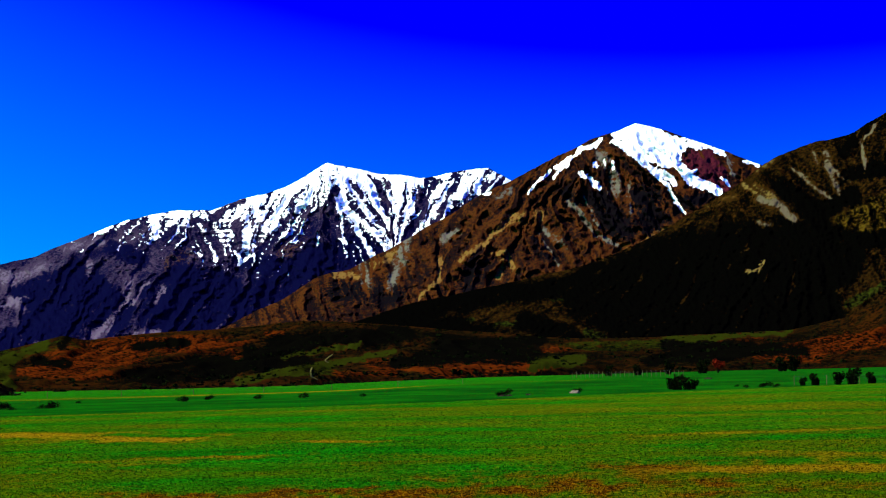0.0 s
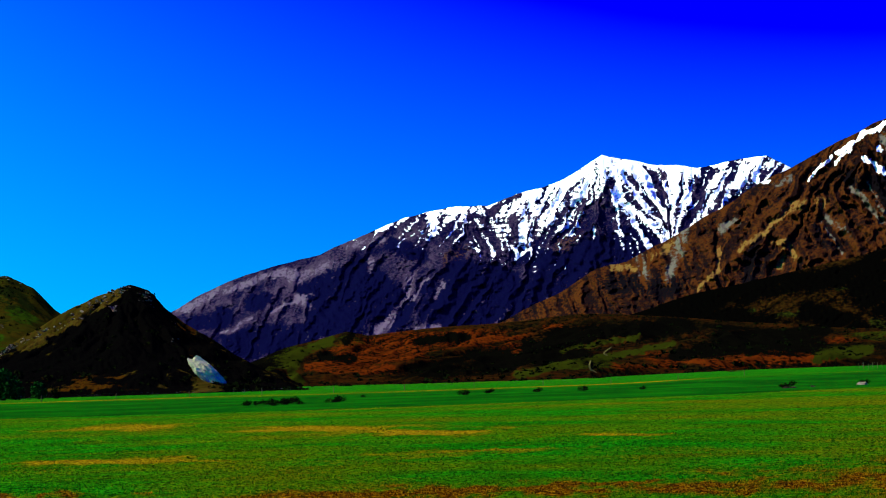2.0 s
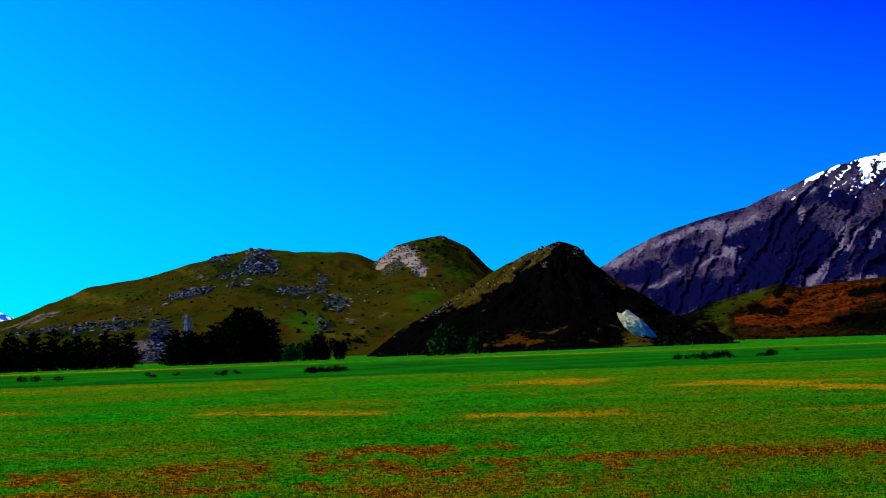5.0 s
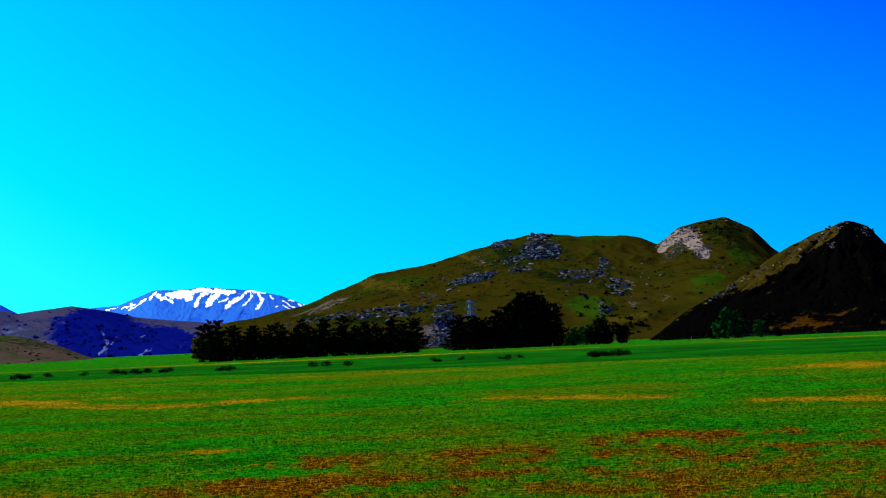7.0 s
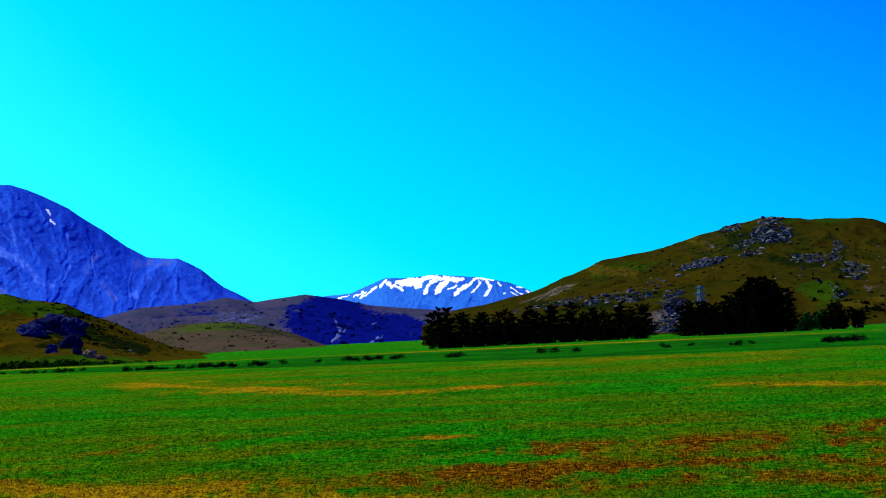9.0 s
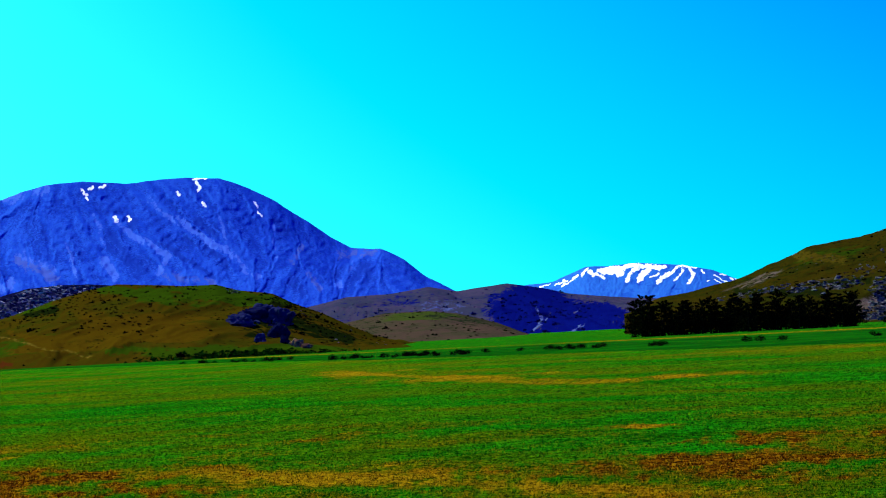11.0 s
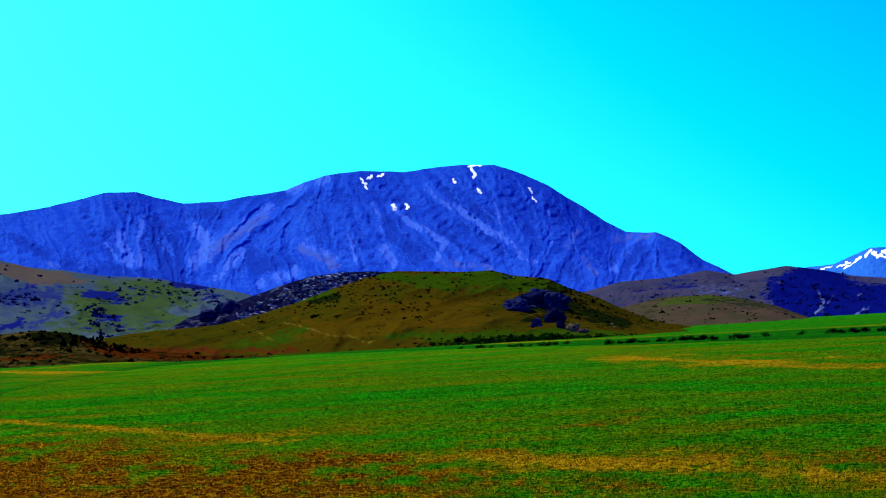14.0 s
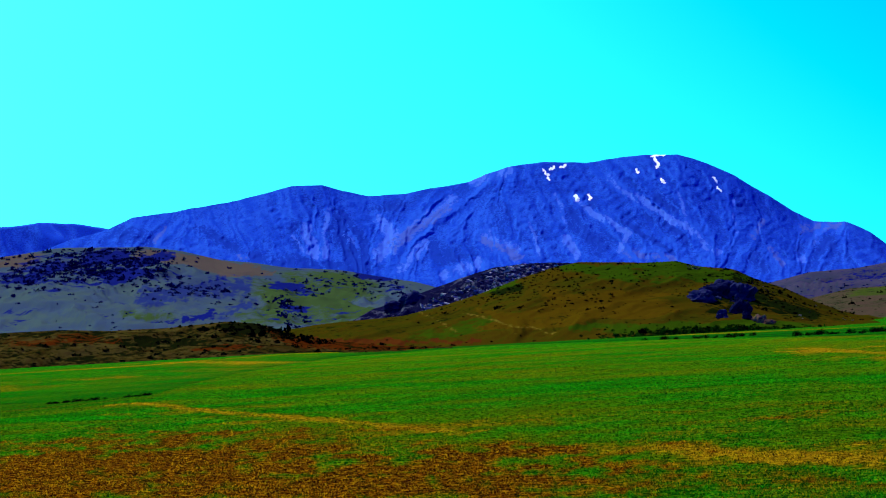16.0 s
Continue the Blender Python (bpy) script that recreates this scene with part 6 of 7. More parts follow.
scrub_on("hill_scrub", [(-40.4, 0.84, 3.6, 0.16, 560, 2.2), (-38.2, 0.9, 1.6, 0.14, 130, 2.0), (-36.5, 0.66, 2.4, 0.12, 110, 1.6), (-33, 0.55, 1.2, 0.3, 60, 2.2), (-30.5, 0.85, 2.4, 0.16, 120, 1.8), (-37, 0.3, 7, 0.5, 110, 1.2)], hazed_leaf, "dark scrub in drifts on the pale hillside, tinted with painted haze", 62)
scrub_on("hill_forest", [(-7.5, 0.45, 2.6, 0.5, 260, 2.6), (-12.5, 0.7, 5, 0.4, 120, 2.0)], hazed_leaf, "dark trees on the forest face, tinted with painted haze", 67)
scrub_on("hill_low", [(-11.5, 0.5, 4, 0.7, 160, 0.9)], dark_leaf, "small dark bushes on the low hill", 68)
scrub_on("hill_rocky", [(7.0, 0.8, 3.0, 0.3, 160, 0.6), (13.6, 0.9, 1.6, 0.16, 120, 0.7), (2.5, 0.7, 4.0, 0.3, 120, 0.6), (9.0, 0.5, 3.5, 0.5, 130, 0.7), (13.0, 0.7, 2.5, 0.4, 90, 0.7), (3.0, 0.5, 4.5, 0.5, 110, 0.8), (13.8, 0.92, 1.0, 0.1, 40, 1.2), (10.2, 0.25, 1.6, 0.3, 50, 1.0)], dark_leaf, "dark thorn bushes among the limestone", 63)
scrub_on("hill_rust", [(27, 0.4, 6, 0.6, 280, 1.0), (33, 0.45, 6, 0.6, 420, 1.2), (40, 0.55, 7, 0.6, 420, 1.3), (49, 0.5, 7, 0.6, 380, 1.3), (24, 0.3, 2.5, 0.5, 110, 1.3)], dark_leaf, "dark scrub over rust-coloured bracken", 64)
scrub_on("hill_bank", [(-36, 0.6, 10, 0.8, 260, 0.7), (-33.5, 0.9, 2.4, 0.3, 90, 1.0)], dark_leaf, "dark scrub along the low bank", 65)
scrub_on("hill_cone", [(16.5, 0.4, 4, 0.5, 120, 0.9), (19.5, 0.6, 4, 0.6, 160, 0.8), (22.6, 0.3, 2, 0.5, 110, 1.0)], dark_leaf, "dark scrub on the steep hill", 66)


# ---- rocks ----
def stone_paint(name, pale, dark, lichen, scale=0.5):
    p = Paint(name)
    tint = p.tree.nodes.new("ShaderNodeObjectInfo").outputs["Random"]
    a, c = p.noise(scale, 8, 0.65, (1, 1, 2.5)), p.noise(scale * 6, 8, 0.7)
    colour = p.mix(p.step(p.do("ADD", a, p.do("MULTIPLY", p.do("SUBTRACT", tint, 0.5), 0.4)), 0.38, 0.62), dark, pale)
    colour = p.mix(p.step(c, 0.56, 0.7), colour, lichen)
    return p.done(colour, p.do("ADD", a, p.do("MULTIPLY", c, 0.4)), 0.5)


limestone = stone_paint("grey_limestone", (0.12, 0.108, 0.115), (0.007, 0.006, 0.011), (0.02, 0.018, 0.014))
pale_stone = stone_paint("pale_limestone", (0.2, 0.13, 0.11), (0.075, 0.05, 0.045), (0.05, 0.03, 0.026), 0.3)
# limestone turned from the sun: its blue shade is put into the colours
shaded_stone = stone_paint("shadowed_blue_limestone", (0.018, 0.02, 0.066), (0.004, 0.005, 0.03), (0.024, 0.022, 0.032), 0.4)
ridge_stone = stone_paint("lavender_limestone", (0.26, 0.24, 0.28), (0.06, 0.058, 0.095), (0.09, 0.085, 0.12))
# rock beside the bluff, sunlight put into its tan colour
tan_stone = stone_paint("sunlit_tan_rock", (0.24, 0.12, 0.055), (0.07, 0.035, 0.022), (0.03, 0.02, 0.022))
ledge_stone = stone_paint("weathered_ledge_rock", (0.16, 0.12, 0.085), (0.016, 0.012, 0.008), (0.012, 0.01, 0.006), 0.6)
scar_stone = stone_paint("bare_cliff_scar", (0.5, 0.4, 0.25), (0.36, 0.28, 0.17), (0.2, 0.15, 0.095), 0.3)


def rock_mesh(name, seed, form, material, fine=2, jag=0.34, layers=0.0):
    """A broken boulder: a faceted lump, flat below, split into ledges."""
    bm = bmesh.new()
    bmesh.ops.create_icosphere(bm, subdivisions=fine, radius=1)
    off = Vector((seed * 3.7, seed * 1.3, -seed))
    for v in bm.verts:
        n = noise.fractal(v.co * 1.1 + off, 1.0, 2.1, 4) * jag + noise.cell(v.co * 1.6 + off) * jag * 0.5
        co = v.co * (1 + n)
        if layers:
            co.xy *= 1 + 0.12 * math.sin(co.z * layers + noise.noise(co * 0.7 + off) * 3)
        co.z = max(co.z, -0.45)
        v.co = Vector((co.x * form[0], co.y * form[1], co.z * form[2]))
    mesh = bpy.data.meshes.new(name)
    bm.to_mesh(mesh)
    bm.free()
    mesh.materials.append(material)
    return mesh


BOULDERS = [rock_mesh("boulder", k, f, limestone, 2, 0.4) for k, f in enumerate(((1, 0.8, 0.6), (1.3, 0.8, 0.5), (0.8, 0.8, 0.8), (1.5, 1, 0.55), (0.9, 0.7, 0.9), (1.2, 1, 0.7)))]

DARK_BOULDERS = [rock_mesh("boulder", 40 + k, f, ledge_stone, 2, 0.4) for k, f in enumerate(((1, 0.8, 0.5), (1.3, 0.9, 0.5), (1, 0.9, 0.7)))]


def boulders(on, at, up, wide, tall, count, size, label, group):
    for k in range(count):
        place = spot(on, at + rng.gauss(0, 0.5) * wide, min(max(up + rng.gauss(0, 0.5) * tall, 0.02), 0.99))
        s = size * rng.lognormvariate(0, 0.42)
        ob = new("boulder", rng.choice(BOULDERS))
        ob.matrix_basis = Matrix.Translation(place - Vector((0, 0, 0.15 * s))) @ pose(0, 0, 0, rng.uniform(-12, 12), rng.uniform(-12, 12), rng.uniform(0, 360))
        ob.scale = (s, s, s * rng.uniform(0.7, 1.15))
        tagged(ob, label, "rock", group)


def share_of(name, bearing, rise):
    """The share of the way up to a hill's crest of an angle above the horizon."""
    span, v, points = HILLS[name]
    i = int(np.clip(np.searchsorted(span, radians(bearing)), 1, len(span) - 1))
    line = points[i][v >= 0]
    low, high = ((line[k, 2] - EYE) / math.hypot(line[k, 0], line[k, 1]) for k in (-1, 0))
    return float(np.clip((math.tan(radians(rise)) - low) / (high - low), 0.03, 0.985))


def block_mesh(paint, k):
    """A broken block with uneven corners, about one metre."""
    pick = random.Random(k)
    box = [(x, y, z) for z in (-0.5, 0.5) for x, y in ((-0.5, -0.5), (0.5, -0.5), (0.5, 0.5), (-0.5, 0.5))]
    pts = [[c * (1 - 0.45 * pick.random()) for c in q] for q in box]
    sides = [(3, 2, 1, 0), (4, 5, 6, 7), (0, 1, 5, 4), (1, 2, 6, 5), (2, 3, 7, 6), (3, 0, 4, 7)]
    return loose("block", pts, sides, paint)


BLOCKS = {paint.name: [block_mesh(paint, k) for k in range(14)] for paint in (limestone, pale_stone, shaded_stone, ledge_stone, ridge_stone)}


def outcrop(on, at, up, wide, tall, count, size, paint, label, dip=12.0, category="rock outcrop"):
    """Bedded limestone breaking out of a slope: many tilted, broken blocks that lie in courses."""
    root = new("rock_outcrop")
    root.matrix_basis = Matrix.Translation(spot(on, at, min(max(up, 0.02), 0.99)))
    back = root.matrix_basis.inverted()
    for k in range(count):
        t, r = rng.uniform(0, 6.283), math.sqrt(rng.random())
        place = spot(on, at + math.cos(t) * r * wide, min(max(up + math.sin(t) * r * tall, 0.02), 0.995))
        l = size * min(rng.lognormvariate(0, 0.42), 1.5)
        form = (l * rng.uniform(0.8, 1.9), l * rng.uniform(0.6, 1.1), l * rng.uniform(0.28, 0.62))
        turn = Matrix.Rotation(-radians(at) + rng.gauss(0, 0.4), 4, "Z") @ Matrix.Rotation(radians(dip + rng.gauss(0, 9)), 4, "Y") @ Matrix.Rotation(rng.gauss(0, 0.15), 4, "X")
        ob = new("block", rng.choice(BLOCKS[paint.name]))
        ob.parent = root
        ob.matrix_basis = back @ Matrix.Translation(place + Vector((0, 0, 0.22 * form[2]))) @ turn @ Matrix.Diagonal((*form, 1))
    tagged(root, label, category)


GREY = "broken grey limestone outcrop bedded in hill turf"
# bearing, angle above the horizon, half width and half height in degrees, number, size in metres
for row in [(7.81, 3.54, 0.24, 0.08, 34, 1.2), (6.32, 3.3, 0.39, 0.16, 36, 1.2), (7.71, 3.04, 0.7, 0.37, 170, 1.3), (5.26, 2.1, 0.85, 0.15, 90, 1.3), (6.76, 2.69, 0.47, 0.14, 30, 1.0), (6.9, 2.34, 0.31, 0.12, 20, 1.0),
            (5.52, 2.74, 0.93, 0.34, 40, 0.5), (9.07, 2.04, 1.01, 0.17, 60, 1.0), (9.93, 2.31, 0.19, 0.31, 30, 0.9), (10.45, 1.67, 0.47, 0.22, 44, 0.9), (9.86, 0.81, 0.22, 0.19, 16, 0.9), (10.51, 1.51, 0.31, 0.26, 30, 0.8)]:
    outcrop("hill_rocky", row[0], share_of("hill_rocky", row[0], row[1]), row[2], row[3] / 3.8, int(2.4 * row[4]), 1.15 * row[5], limestone, GREY)
for row in [(0.35, 1.0, 0.78, 0.1, 56, 1.1), (1.58, 1.05, 0.7, 0.12, 56, 1.1), (2.81, 1.03, 0.62, 0.14, 50, 1.0), (3.52, 1.43, 0.62, 0.16, 34, 0.8), (4.19, 0.63, 0.5, 0.47, 150, 1.2), (3.85, -0.06, 0.47, 0.2, 56, 1.1), (1.92, 1.9, 0.93, 0.12, 30, 0.4),
            (-0.9, 0.8, 0.8, 0.12, 50, 1.0), (-2.4, 0.5, 0.6, 0.1, 26, 0.9)]:
    outcrop("hill_rocky", row[0], share_of("hill_rocky", row[0], row[1]), row[2], row[3] / 2.6, int(1.7 * row[4]), 1.05 * row[5], limestone, "tumbled grey limestone blocks behind the pines", 4)
for row in [(12.13, 3.06, 0.34, 0.25, 80, 0.9), (12.84, 3.26, 0.54, 0.28, 130, 0.9), (13.42, 2.69, 0.31, 0.23, 76, 0.9), (13.93, 2.04, 0.22, 0.12, 14, 0.6), (12.5, 2.75, 0.35, 0.22, 60, 0.8)]:
    outcrop("hill_rocky", row[0], share_of("hill_rocky", row[0], row[1]), row[2], row[3] / 3.9, int(1.8 * row[4]), 1.0 * row[5], pale_stone, "pale broken limestone face below the hilltop", 25, "rock face")
outcrop("hill_rocky", 12.6, 0.975, 0.5, 0.015, 26, 0.9, limestone, GREY)
outcrop("hill_rocky", 14.2, 0.985, 0.5, 0.01, 22, 0.7, limestone, GREY)
for row in [(-24.3, 0.93, 2.2, 0.07, 230, 1.2), (-26.8, 0.8, 1.4, 0.1, 120, 1.2), (-23.5, 0.7, 1.6, 0.12, 90, 1.0)]:
    outcrop("hill_rock_ridge", *row, shaded_stone, "broken bluish-grey limestone along the ridge")
for row in [(-24.6, 0.9, 2.0, 0.09, 190, 1.6), (-27.0, 0.72, 1.3, 0.14, 120, 1.6), (-25.2, 0.72, 1.2, 0.14, 90, 1.5)]:
    outcrop("hill_rock_ridge", *row, ridge_stone, "pale weathered limestone ledges along the ridge", 14)
outcrop("hill_rock_ridge", -29.2, 0.5, 0.9, 0.25, 160, 1.8, shaded_stone, "limestone outcrop, dark blue with painted shade")
for row in [(18.01, 3.3, 0.4, 0.14), (17.31, 2.86, 0.4, 0.14), (16.68, 2.42, 0.4, 0.14), (15.9, 1.96, 0.4, 0.15), (15.28, 1.74, 0.4, 0.15), (14.51, 1.45, 0.4, 0.14), (13.8, 1.05, 0.4, 0.12), (12.77, 0.36, 0.4, 0.12), (18.96, 2.95, 0.28, 0.2), (19.9, 1.8, 0.25, 0.4)]:
    outcrop("hill_cone", row[0], share_of("hill_cone", row[0], row[1]), row[2], row[3] / 3.2, 40, 0.7, ledge_stone, "thin rock ledges on the dark hill", 20)
outcrop("hill_cone", 17.9, share_of("hill_cone", 17.9, 2.64), 0.13, 0.025, 40, 0.9, pale_stone, "small pale rock step near the hilltop", 20)
for row in [(-17.75, 0.66, 0.62, 0.1, 110, 1.3), (-17.1, 0.55, 0.22, 0.2, 60, 1.3)]:
    outcrop("hill_grass", *row, shaded_stone, "dark bluish rock bluff on the tussock hill", 30, "rock face")
for row in [(-18.6, 0.97, 0.25, 0.03, 30, 0.6), (-13.4, 0.5, 0.35, 0.25, 50, 0.6), (-16.6, 0.86, 0.5, 0.08, 30, 0.5)]:
    outcrop("hill_grass", *row, limestone, "small grey rocks on the tussock hill")
# single boulders: bearing, share of the way up, spread across and up, number, size in metres
for row in [(7.7, 0.85, 1.3, 0.2, 22, 1.2), (5.6, 0.75, 1.6, 0.2, 20, 1.0), (9.6, 0.55, 1.8, 0.25, 26, 0.9), (11.6, 0.62, 0.7, 0.12, 8, 0.7), (3.0, 0.5, 2.2, 0.3, 20, 1.0)]:
    boulders("hill_rocky", *row, "grey limestone boulder bedded in hill turf", "limestone boulders on the hill")
for row in [(-16.5, 0.9, 1.2, 0.16, 7, 0.6), (-14.8, 0.5, 0.8, 0.4, 8, 0.5)]:
    boulders("hill_grass", *row, "small grey rock on the tussock hill", "rocks on the tussock hill")

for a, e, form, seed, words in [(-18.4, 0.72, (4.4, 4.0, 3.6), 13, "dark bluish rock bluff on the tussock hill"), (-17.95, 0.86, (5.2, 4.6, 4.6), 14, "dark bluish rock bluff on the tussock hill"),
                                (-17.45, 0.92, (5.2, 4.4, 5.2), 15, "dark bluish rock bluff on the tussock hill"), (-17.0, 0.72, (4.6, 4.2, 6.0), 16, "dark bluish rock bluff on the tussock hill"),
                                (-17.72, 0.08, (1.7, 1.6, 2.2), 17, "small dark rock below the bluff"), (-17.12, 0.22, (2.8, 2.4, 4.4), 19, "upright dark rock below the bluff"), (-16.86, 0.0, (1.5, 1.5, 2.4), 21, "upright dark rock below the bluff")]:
    ob = new("rock_bluff", rock_mesh("rock_bluff", seed, form, shaded_stone, 4, 0.42, 1.3))
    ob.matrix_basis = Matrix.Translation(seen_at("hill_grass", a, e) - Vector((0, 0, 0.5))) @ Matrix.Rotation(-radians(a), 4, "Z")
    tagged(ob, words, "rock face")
for a, e, form, seed in ((-16.58, -0.1, (1.5, 1.2, 1.9), 20), (-16.38, -0.14, (1.4, 1.2, 2.1), 22), (-16.15, -0.2, (1.5, 1.1, 1.1), 24)):
    ob = new("rock_bluff", rock_mesh("rock_bluff", seed, form, tan_stone, 3, 0.34, 1.6))
    ob.matrix_basis = Matrix.Translation(seen_at("hill_grass", a, e) + Vector((0.6, -2.0, -0.2))) @ Matrix.Rotation(-radians(a), 4, "Z")
    tagged(ob, "sunlit tan rock face beside the dark bluff", "rock face")
# the pale scar on the dark hill, a slab that leans with the slope
scar = new("cliff_scar", rock_mesh("cliff_scar", 31, (6.4, 2.9, 1.6), scar_stone, 4, 0.24, 1.4))
out = Vector((math.sin(radians(21.02)), math.cos(radians(21.02)), 0))
aside = Vector((out.y, -out.x, 0))
along = (aside * 0.66 - Vector((0, 0, 0.75))).normalized()
front = (-out * 0.6 - aside * 0.55 + Vector((0, 0, 0.5)))
front = (front - along * front.dot(along)).normalized()
turned = Matrix((along, front.cross(along), front)).transposed().to_4x4()
scar.matrix_basis = Matrix.Translation(seen_at("hill_cone", 21.12, 0.0) + front * 1.2 + Vector((0, 0, 0.9))) @ turned
tagged(scar, "pale bare cliff scar on the dark hill", "rock face")
for a, e, form, seed in ((-28.65, 1.2, (5.5, 5.0, 6.0), 27), (-29.3, 1.05, (5.5, 4.5, 4.5), 28)):
    ob = new("rock_bluff", rock_mesh("rock_bluff", seed, form, shaded_stone, 4, 0.25, 0.9))
    ob.matrix_basis = Matrix.Translation(seen_at("hill_rock_ridge", a, e)) @ Matrix.Rotation(radians(29), 4, "Z")
    tagged(ob, "limestone bluff between two hills, navy with painted shade", "rock face")
for k, (a, d, s) in enumerate([(41.4, 212, 0.8), (41.65, 213, 0.6), (44.0, 226, 0.8), (44.1, 227, 0.5), (48.65, 330, 0.9), (42.3, 218, 0.4)]):
    ob = new("boulder", DARK_BOULDERS[k % 3])
    ob.matrix_basis = Matrix.Translation(stand(a, d, 0.2 * s)) @ pose(0, 0, 0, 0, 0, k * 70)
    ob.scale = (s, s, s)
    tagged(ob, "dark boulder lying in the lower paddock", "rock", "paddock boulders")


# ---- pylon, fences, track ----
steel_p = Paint("galvanised_steel", 0.45)
steel = steel_p.done(steel_p.mix(steel_p.noise(3, 5), (0.1, 0.11, 0.12), (0.22, 0.23, 0.25)))
wood_p = Paint("weathered_post")
post_wood = wood_p.done(wood_p.mix(wood_p.noise(5, 6, 0.7, (1, 1, 0.15)), (0.05, 0.034, 0.014), (0.15, 0.11, 0.05)))


def bar(a, c, r):
    return tube([a, c], [r, r], 4)


def pylon(place, tall, turn):
    """A lattice power pylon: four tapering legs, crossed braces and three crossarms."""
    root = new("power_pylon")
    w = lambda h: 0.1 * tall * (1 - 0.86 * h)
    corner = [(1, 1), (-1, 1), (-1, -1), (1, -1)]
    at = lambda c, h: (c[0] * w(h), c[1] * w(h), h * tall)
    for c in corner:
        part("leg", loose("leg", *bar(at(c, 0), at(c, 1), 0.012 * tall), steel), root)
    levels = [0, 0.16, 0.3, 0.42, 0.53, 0.63, 0.72, 0.81, 0.9]
    for low, high in zip(levels, levels[1:]):
        for k in range(4):
            c, d = corner[k], corner[(k + 1) % 4]
            for one, two in ((at(c, low), at(d, high)), (at(d, low), at(c, high)), (at(c, high), at(d, high))):
                part("brace", loose("brace", *bar(one, two, 0.006 * tall), steel), root)
    for h, reach in ((0.66, 0.2), (0.8, 0.17), (0.93, 0.13)):
        tips = [(s * reach * tall, 0, (h + 0.03) * tall) for s in (1, -1)]
        bits = [bar((s * w(h), t * w(h), h * tall), tips[0 if s > 0 else 1], 0.008 * tall) for s in (1, -1) for t in (1, -1)]
        bits += [bar((0, 0, (h + 0.08) * tall), tip, 0.005 * tall) for tip in tips]
        arm = part("crossarm", loose("crossarm", *bar(*tips, 0.008 * tall), steel), root)
        for bit in bits:
            part("strut", loose("strut", *bit, steel), arm)
        for tip in tips:
            part("insulator", loose("insulator", *tube([tip, (tip[0], 0, tip[2] - 0.05 * tall)], [0.006 * tall, 0.006 * tall], 6), steel), arm, "hanging insulator string")
    root.matrix_basis = Matrix.Translation(place) @ Matrix.Rotation(turn, 4, "Z")
    return tagged(root, "grey steel lattice power pylon behind the pines", "pylon")


pylon(spot("hill_rocky", 5.12, 0.06) - Vector((0, 0, 0.6)), 15.5, 0.7)


def fence(ends, tall, step, label):
    """Posts along a line on the ground, with three wires."""
    root = new("wire_fence")
    (a0, d0), (a1, d1) = ends
    a, c = stand(a0, d0), stand(a1, d1)
    count = int((c - a).length / step)
    tops = []
    for k in range(count + 1):
        q = a.lerp(c, k / count)
        q.z = float(lie(np.array([q.x]), np.array([q.y]))[0])
        tall_k = tall * rng.uniform(0.9, 1.1)
        part("post", loose("post", *tube([q - Vector((0, 0, 0.2)), q + Vector((rng.uniform(-0.05, 0.05), 0, tall_k))], [0.07, 0.06], 6), post_wood), root)
        tops.append(q)
    for h in (0.4, 0.7, 0.92):
        part("wire", loose("wire", *tube([q + Vector((0, 0.1, h * tall)) for q in tops], [0.0025] * len(tops), 3), steel), root)
    return tagged(root, label, "fence", "paddock fences")


fence([(43.9, 452), (47.8, 440)], 1.7, 1.3, "wire fence with close grey wooden posts")
fence([(8, 340), (40, 350)], 1.3, 14, "long wire fence along the far side of the field")
fence([(51.6, 262), (56, 262)], 1.5, 5, "wire fence with wooden posts beside small trees")

track_p = Paint("gravel_track")
gravel = track_p.done(track_p.mix(track_p.noise(0.6, 7, 0.7), (0.06, 0.045, 0.012), (0.12, 0.095, 0.03)))
RUST_TRACK = "pale gravel track winding up the rust-coloured hill"
# stretches of track that show on the slopes: bearing and height above the horizon in degrees
for on, paint, wide, words, bends in (("hill_rust", gravel, 0.32, RUST_TRACK, [(34.66, 0.3), (34.6, 0.15), (34.63, -0.02), (34.84, -0.15)]),
                                      ("hill_rust", gravel, 0.32, RUST_TRACK, [(35.42, 0.76), (35.2, 0.62), (35.12, 0.53), (35.3, 0.43)])):
    n = np.linspace(0, len(bends) - 1, 26)
    bearing, rise = (np.convolve(np.pad(np.interp(n, range(len(bends)), q), 2, "edge"), np.ones(5) / 5, "valid") for q in zip(*bends))
    reach = np.array([seen_at(on, a, e).xy.length for a, e in zip(bearing, rise)])
    reach = np.array([reach[max(0, k - 4):k + 5].min() for k in range(26)]) - 0.3
    pts, faces = [], []
    for k, (a, e, d) in enumerate(zip(bearing, rise, reach)):
        q = Vector((math.sin(radians(a)) * d, math.cos(radians(a)) * d, EYE + d * math.tan(radians(e))))
        w = Vector((math.cos(radians(a)), -math.sin(radians(a)), 0)) * wide
        up = Vector((q.x, q.y, 0)).normalized() * 1.2 + Vector((0, 0, 0.35))
        pts += [q - w, q + w, q + w + up, q - w + up]
        if k:
            faces += [(4 * k - 4 + i, 4 * k - 4 + (i + 1) % 4, 4 * k + (i + 1) % 4, 4 * k + i) for i in range(4)]
    faces += [(0, 1, 2, 3), (100, 101, 102, 103)]
    tagged(new("track", loose("track", pts, faces, paint)), words, "track", kind="structure")

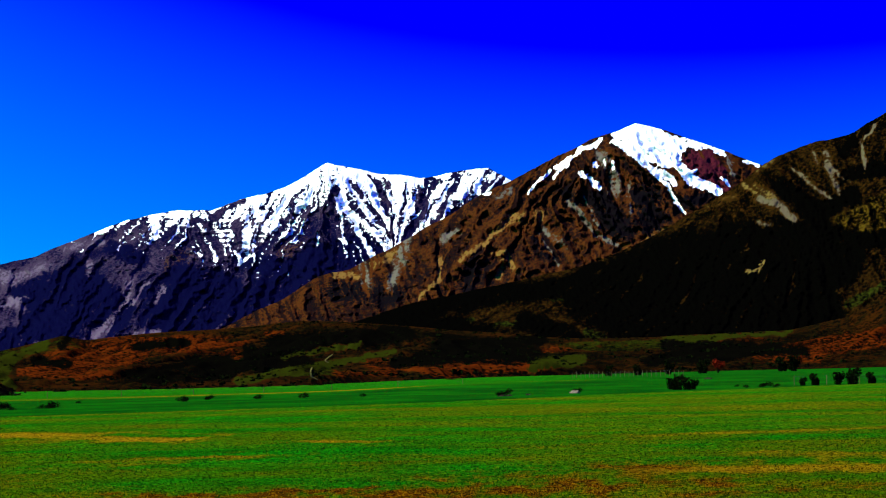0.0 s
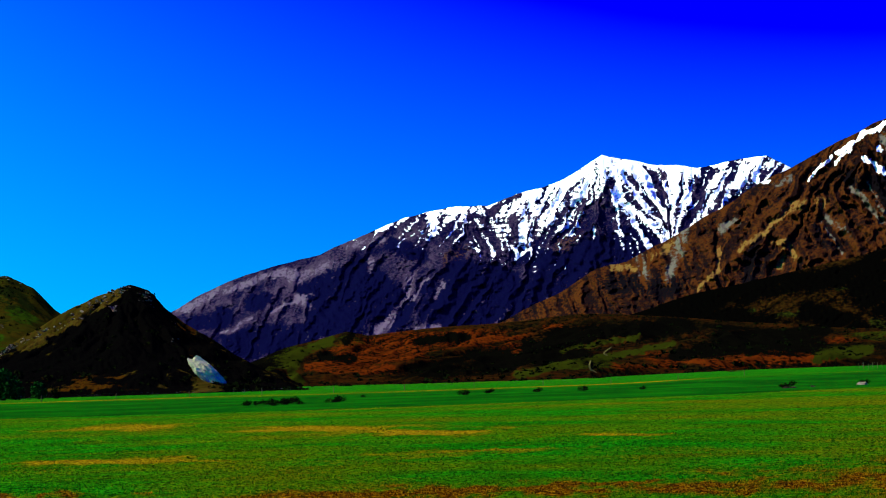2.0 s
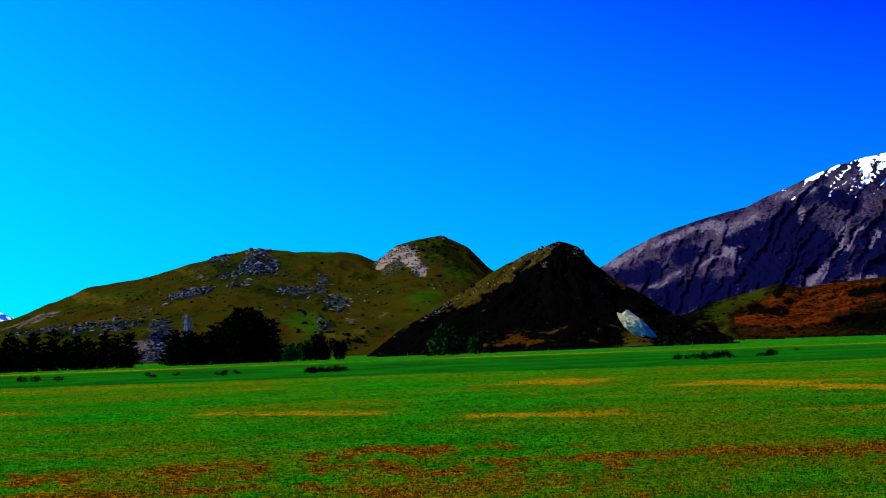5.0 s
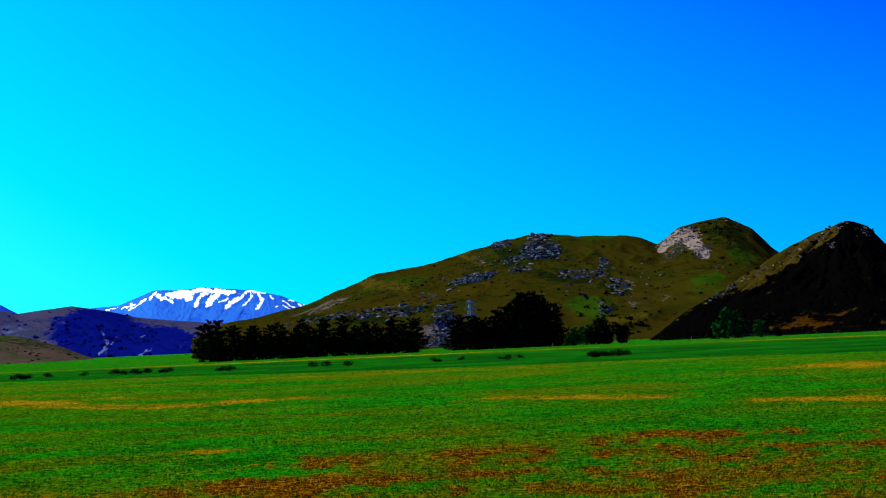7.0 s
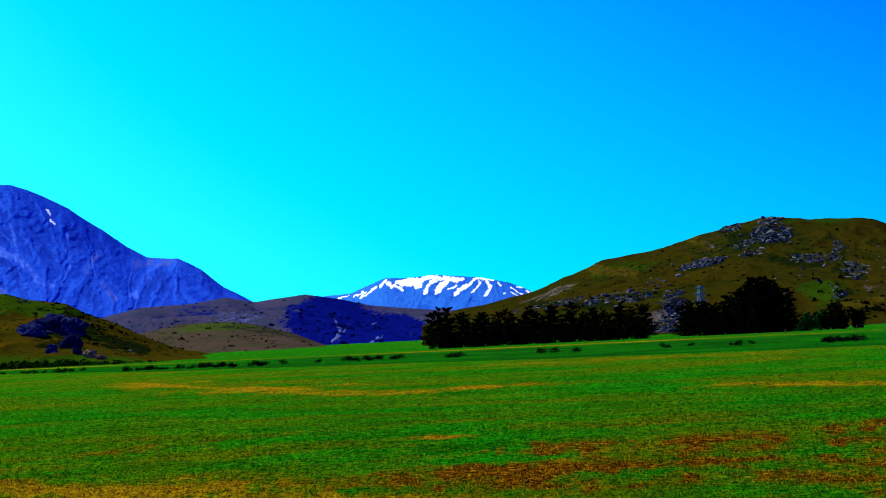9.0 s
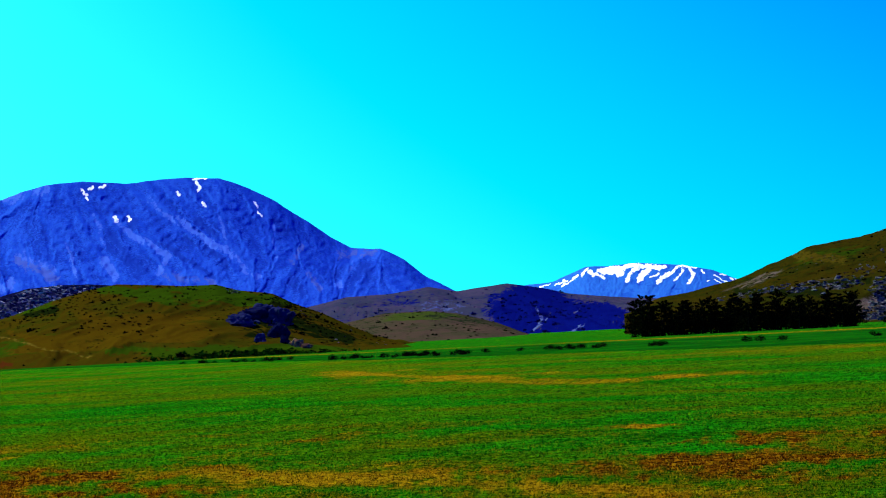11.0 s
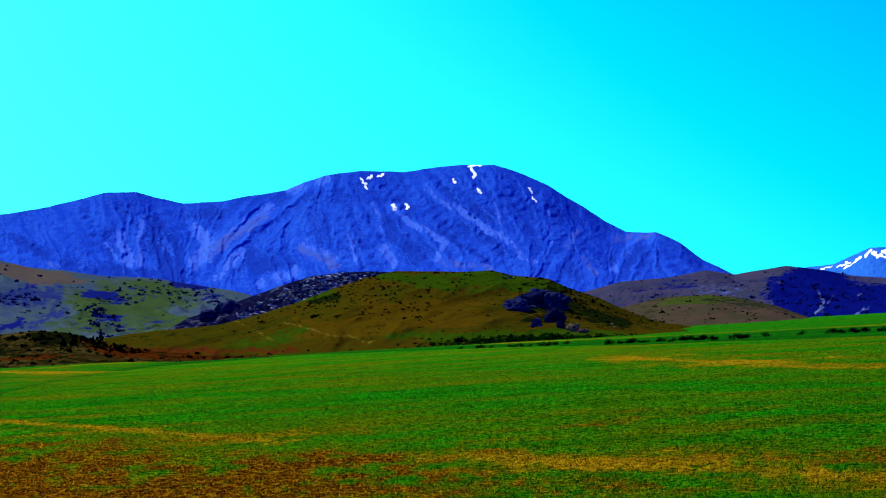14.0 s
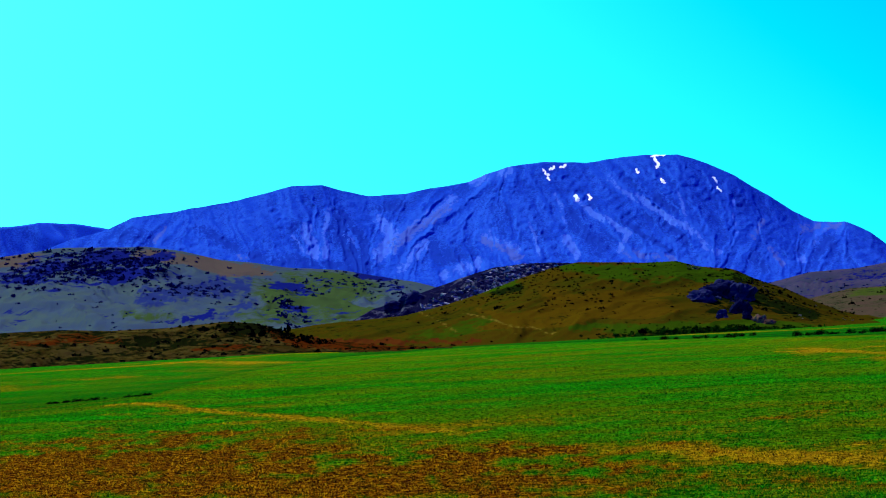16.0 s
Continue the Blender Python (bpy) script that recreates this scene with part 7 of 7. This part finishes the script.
# ---- grass blades over the nearest turf ----
spread = np.random.default_rng(5)
N = 420000
share = spread.uniform(0, 1, N)
gr = 1 / (share / 18.5 + (1 - share) / 150)
ga = np.radians(spread.uniform(-46, 58, N))
bx, by = np.sin(ga) * gr, np.cos(ga) * gr
bz = lie(bx, by)
tall = spread.uniform(0.016, 0.04, N) * (gr / 25) ** 0.15
wide = spread.uniform(0.008, 0.018, N) * (gr / 25) ** 0.85
face = spread.uniform(0, 2 * np.pi, N)
dx, dy = np.cos(face) * wide, np.sin(face) * wide
tip = spread.normal(scale=0.03, size=(N, 2))
pts = np.empty((N, 3, 3))
pts[:, 0] = np.stack([bx - dx, by - dy, bz - 0.01], 1)
pts[:, 1] = np.stack([bx + dx, by + dy, bz - 0.01], 1)
pts[:, 2] = np.stack([bx + tip[:, 0], by + tip[:, 1], bz + tall], 1)
blade = bpy.data.meshes.new("grass")
blade.vertices.add(3 * N)
blade.vertices.foreach_set("co", pts.reshape(-1).astype(np.float32))
blade.loops.add(3 * N)
blade.loops.foreach_set("vertex_index", np.arange(3 * N, dtype=np.int32))
blade.polygons.add(N)
blade.polygons.foreach_set("loop_start", np.arange(0, 3 * N, 3, dtype=np.int32))
for key, values in zip(("straw", "earth", "lower"), wear(bx, by)):
    blade.attributes.new(key, "FLOAT", "POINT").data.foreach_set("value", np.repeat(values, 3).astype(np.float32))
blade.update(calc_edges=True)
blade_p = Paint("grass_blades")
each = blade_p.tree.nodes.new("ShaderNodeNewGeometry").outputs["Random Per Island"]
blade_colour = grass_colours(blade_p, blade_p.do("ADD", blade_p.do("MULTIPLY", each, 0.85), 0.12))
blade.materials.append(blade_p.done(blade_colour))
thin, both = blade_p.node("ShaderNodeBsdfTranslucent"), blade_p.node("ShaderNodeMixShader", Fac=0.65)
blade_p.link(blade_colour, thin.inputs[0])
blade_p.link(blade_p.shader.outputs[0], both.inputs[1])
blade_p.link(thin.outputs[0], both.inputs[2])
blade_p.link(both.outputs[0], blade_p.tree.nodes["Material Output"].inputs[0])
tagged(new("grass", blade), "short grazed pasture grass, green and straw", "grass", kind="stuff")
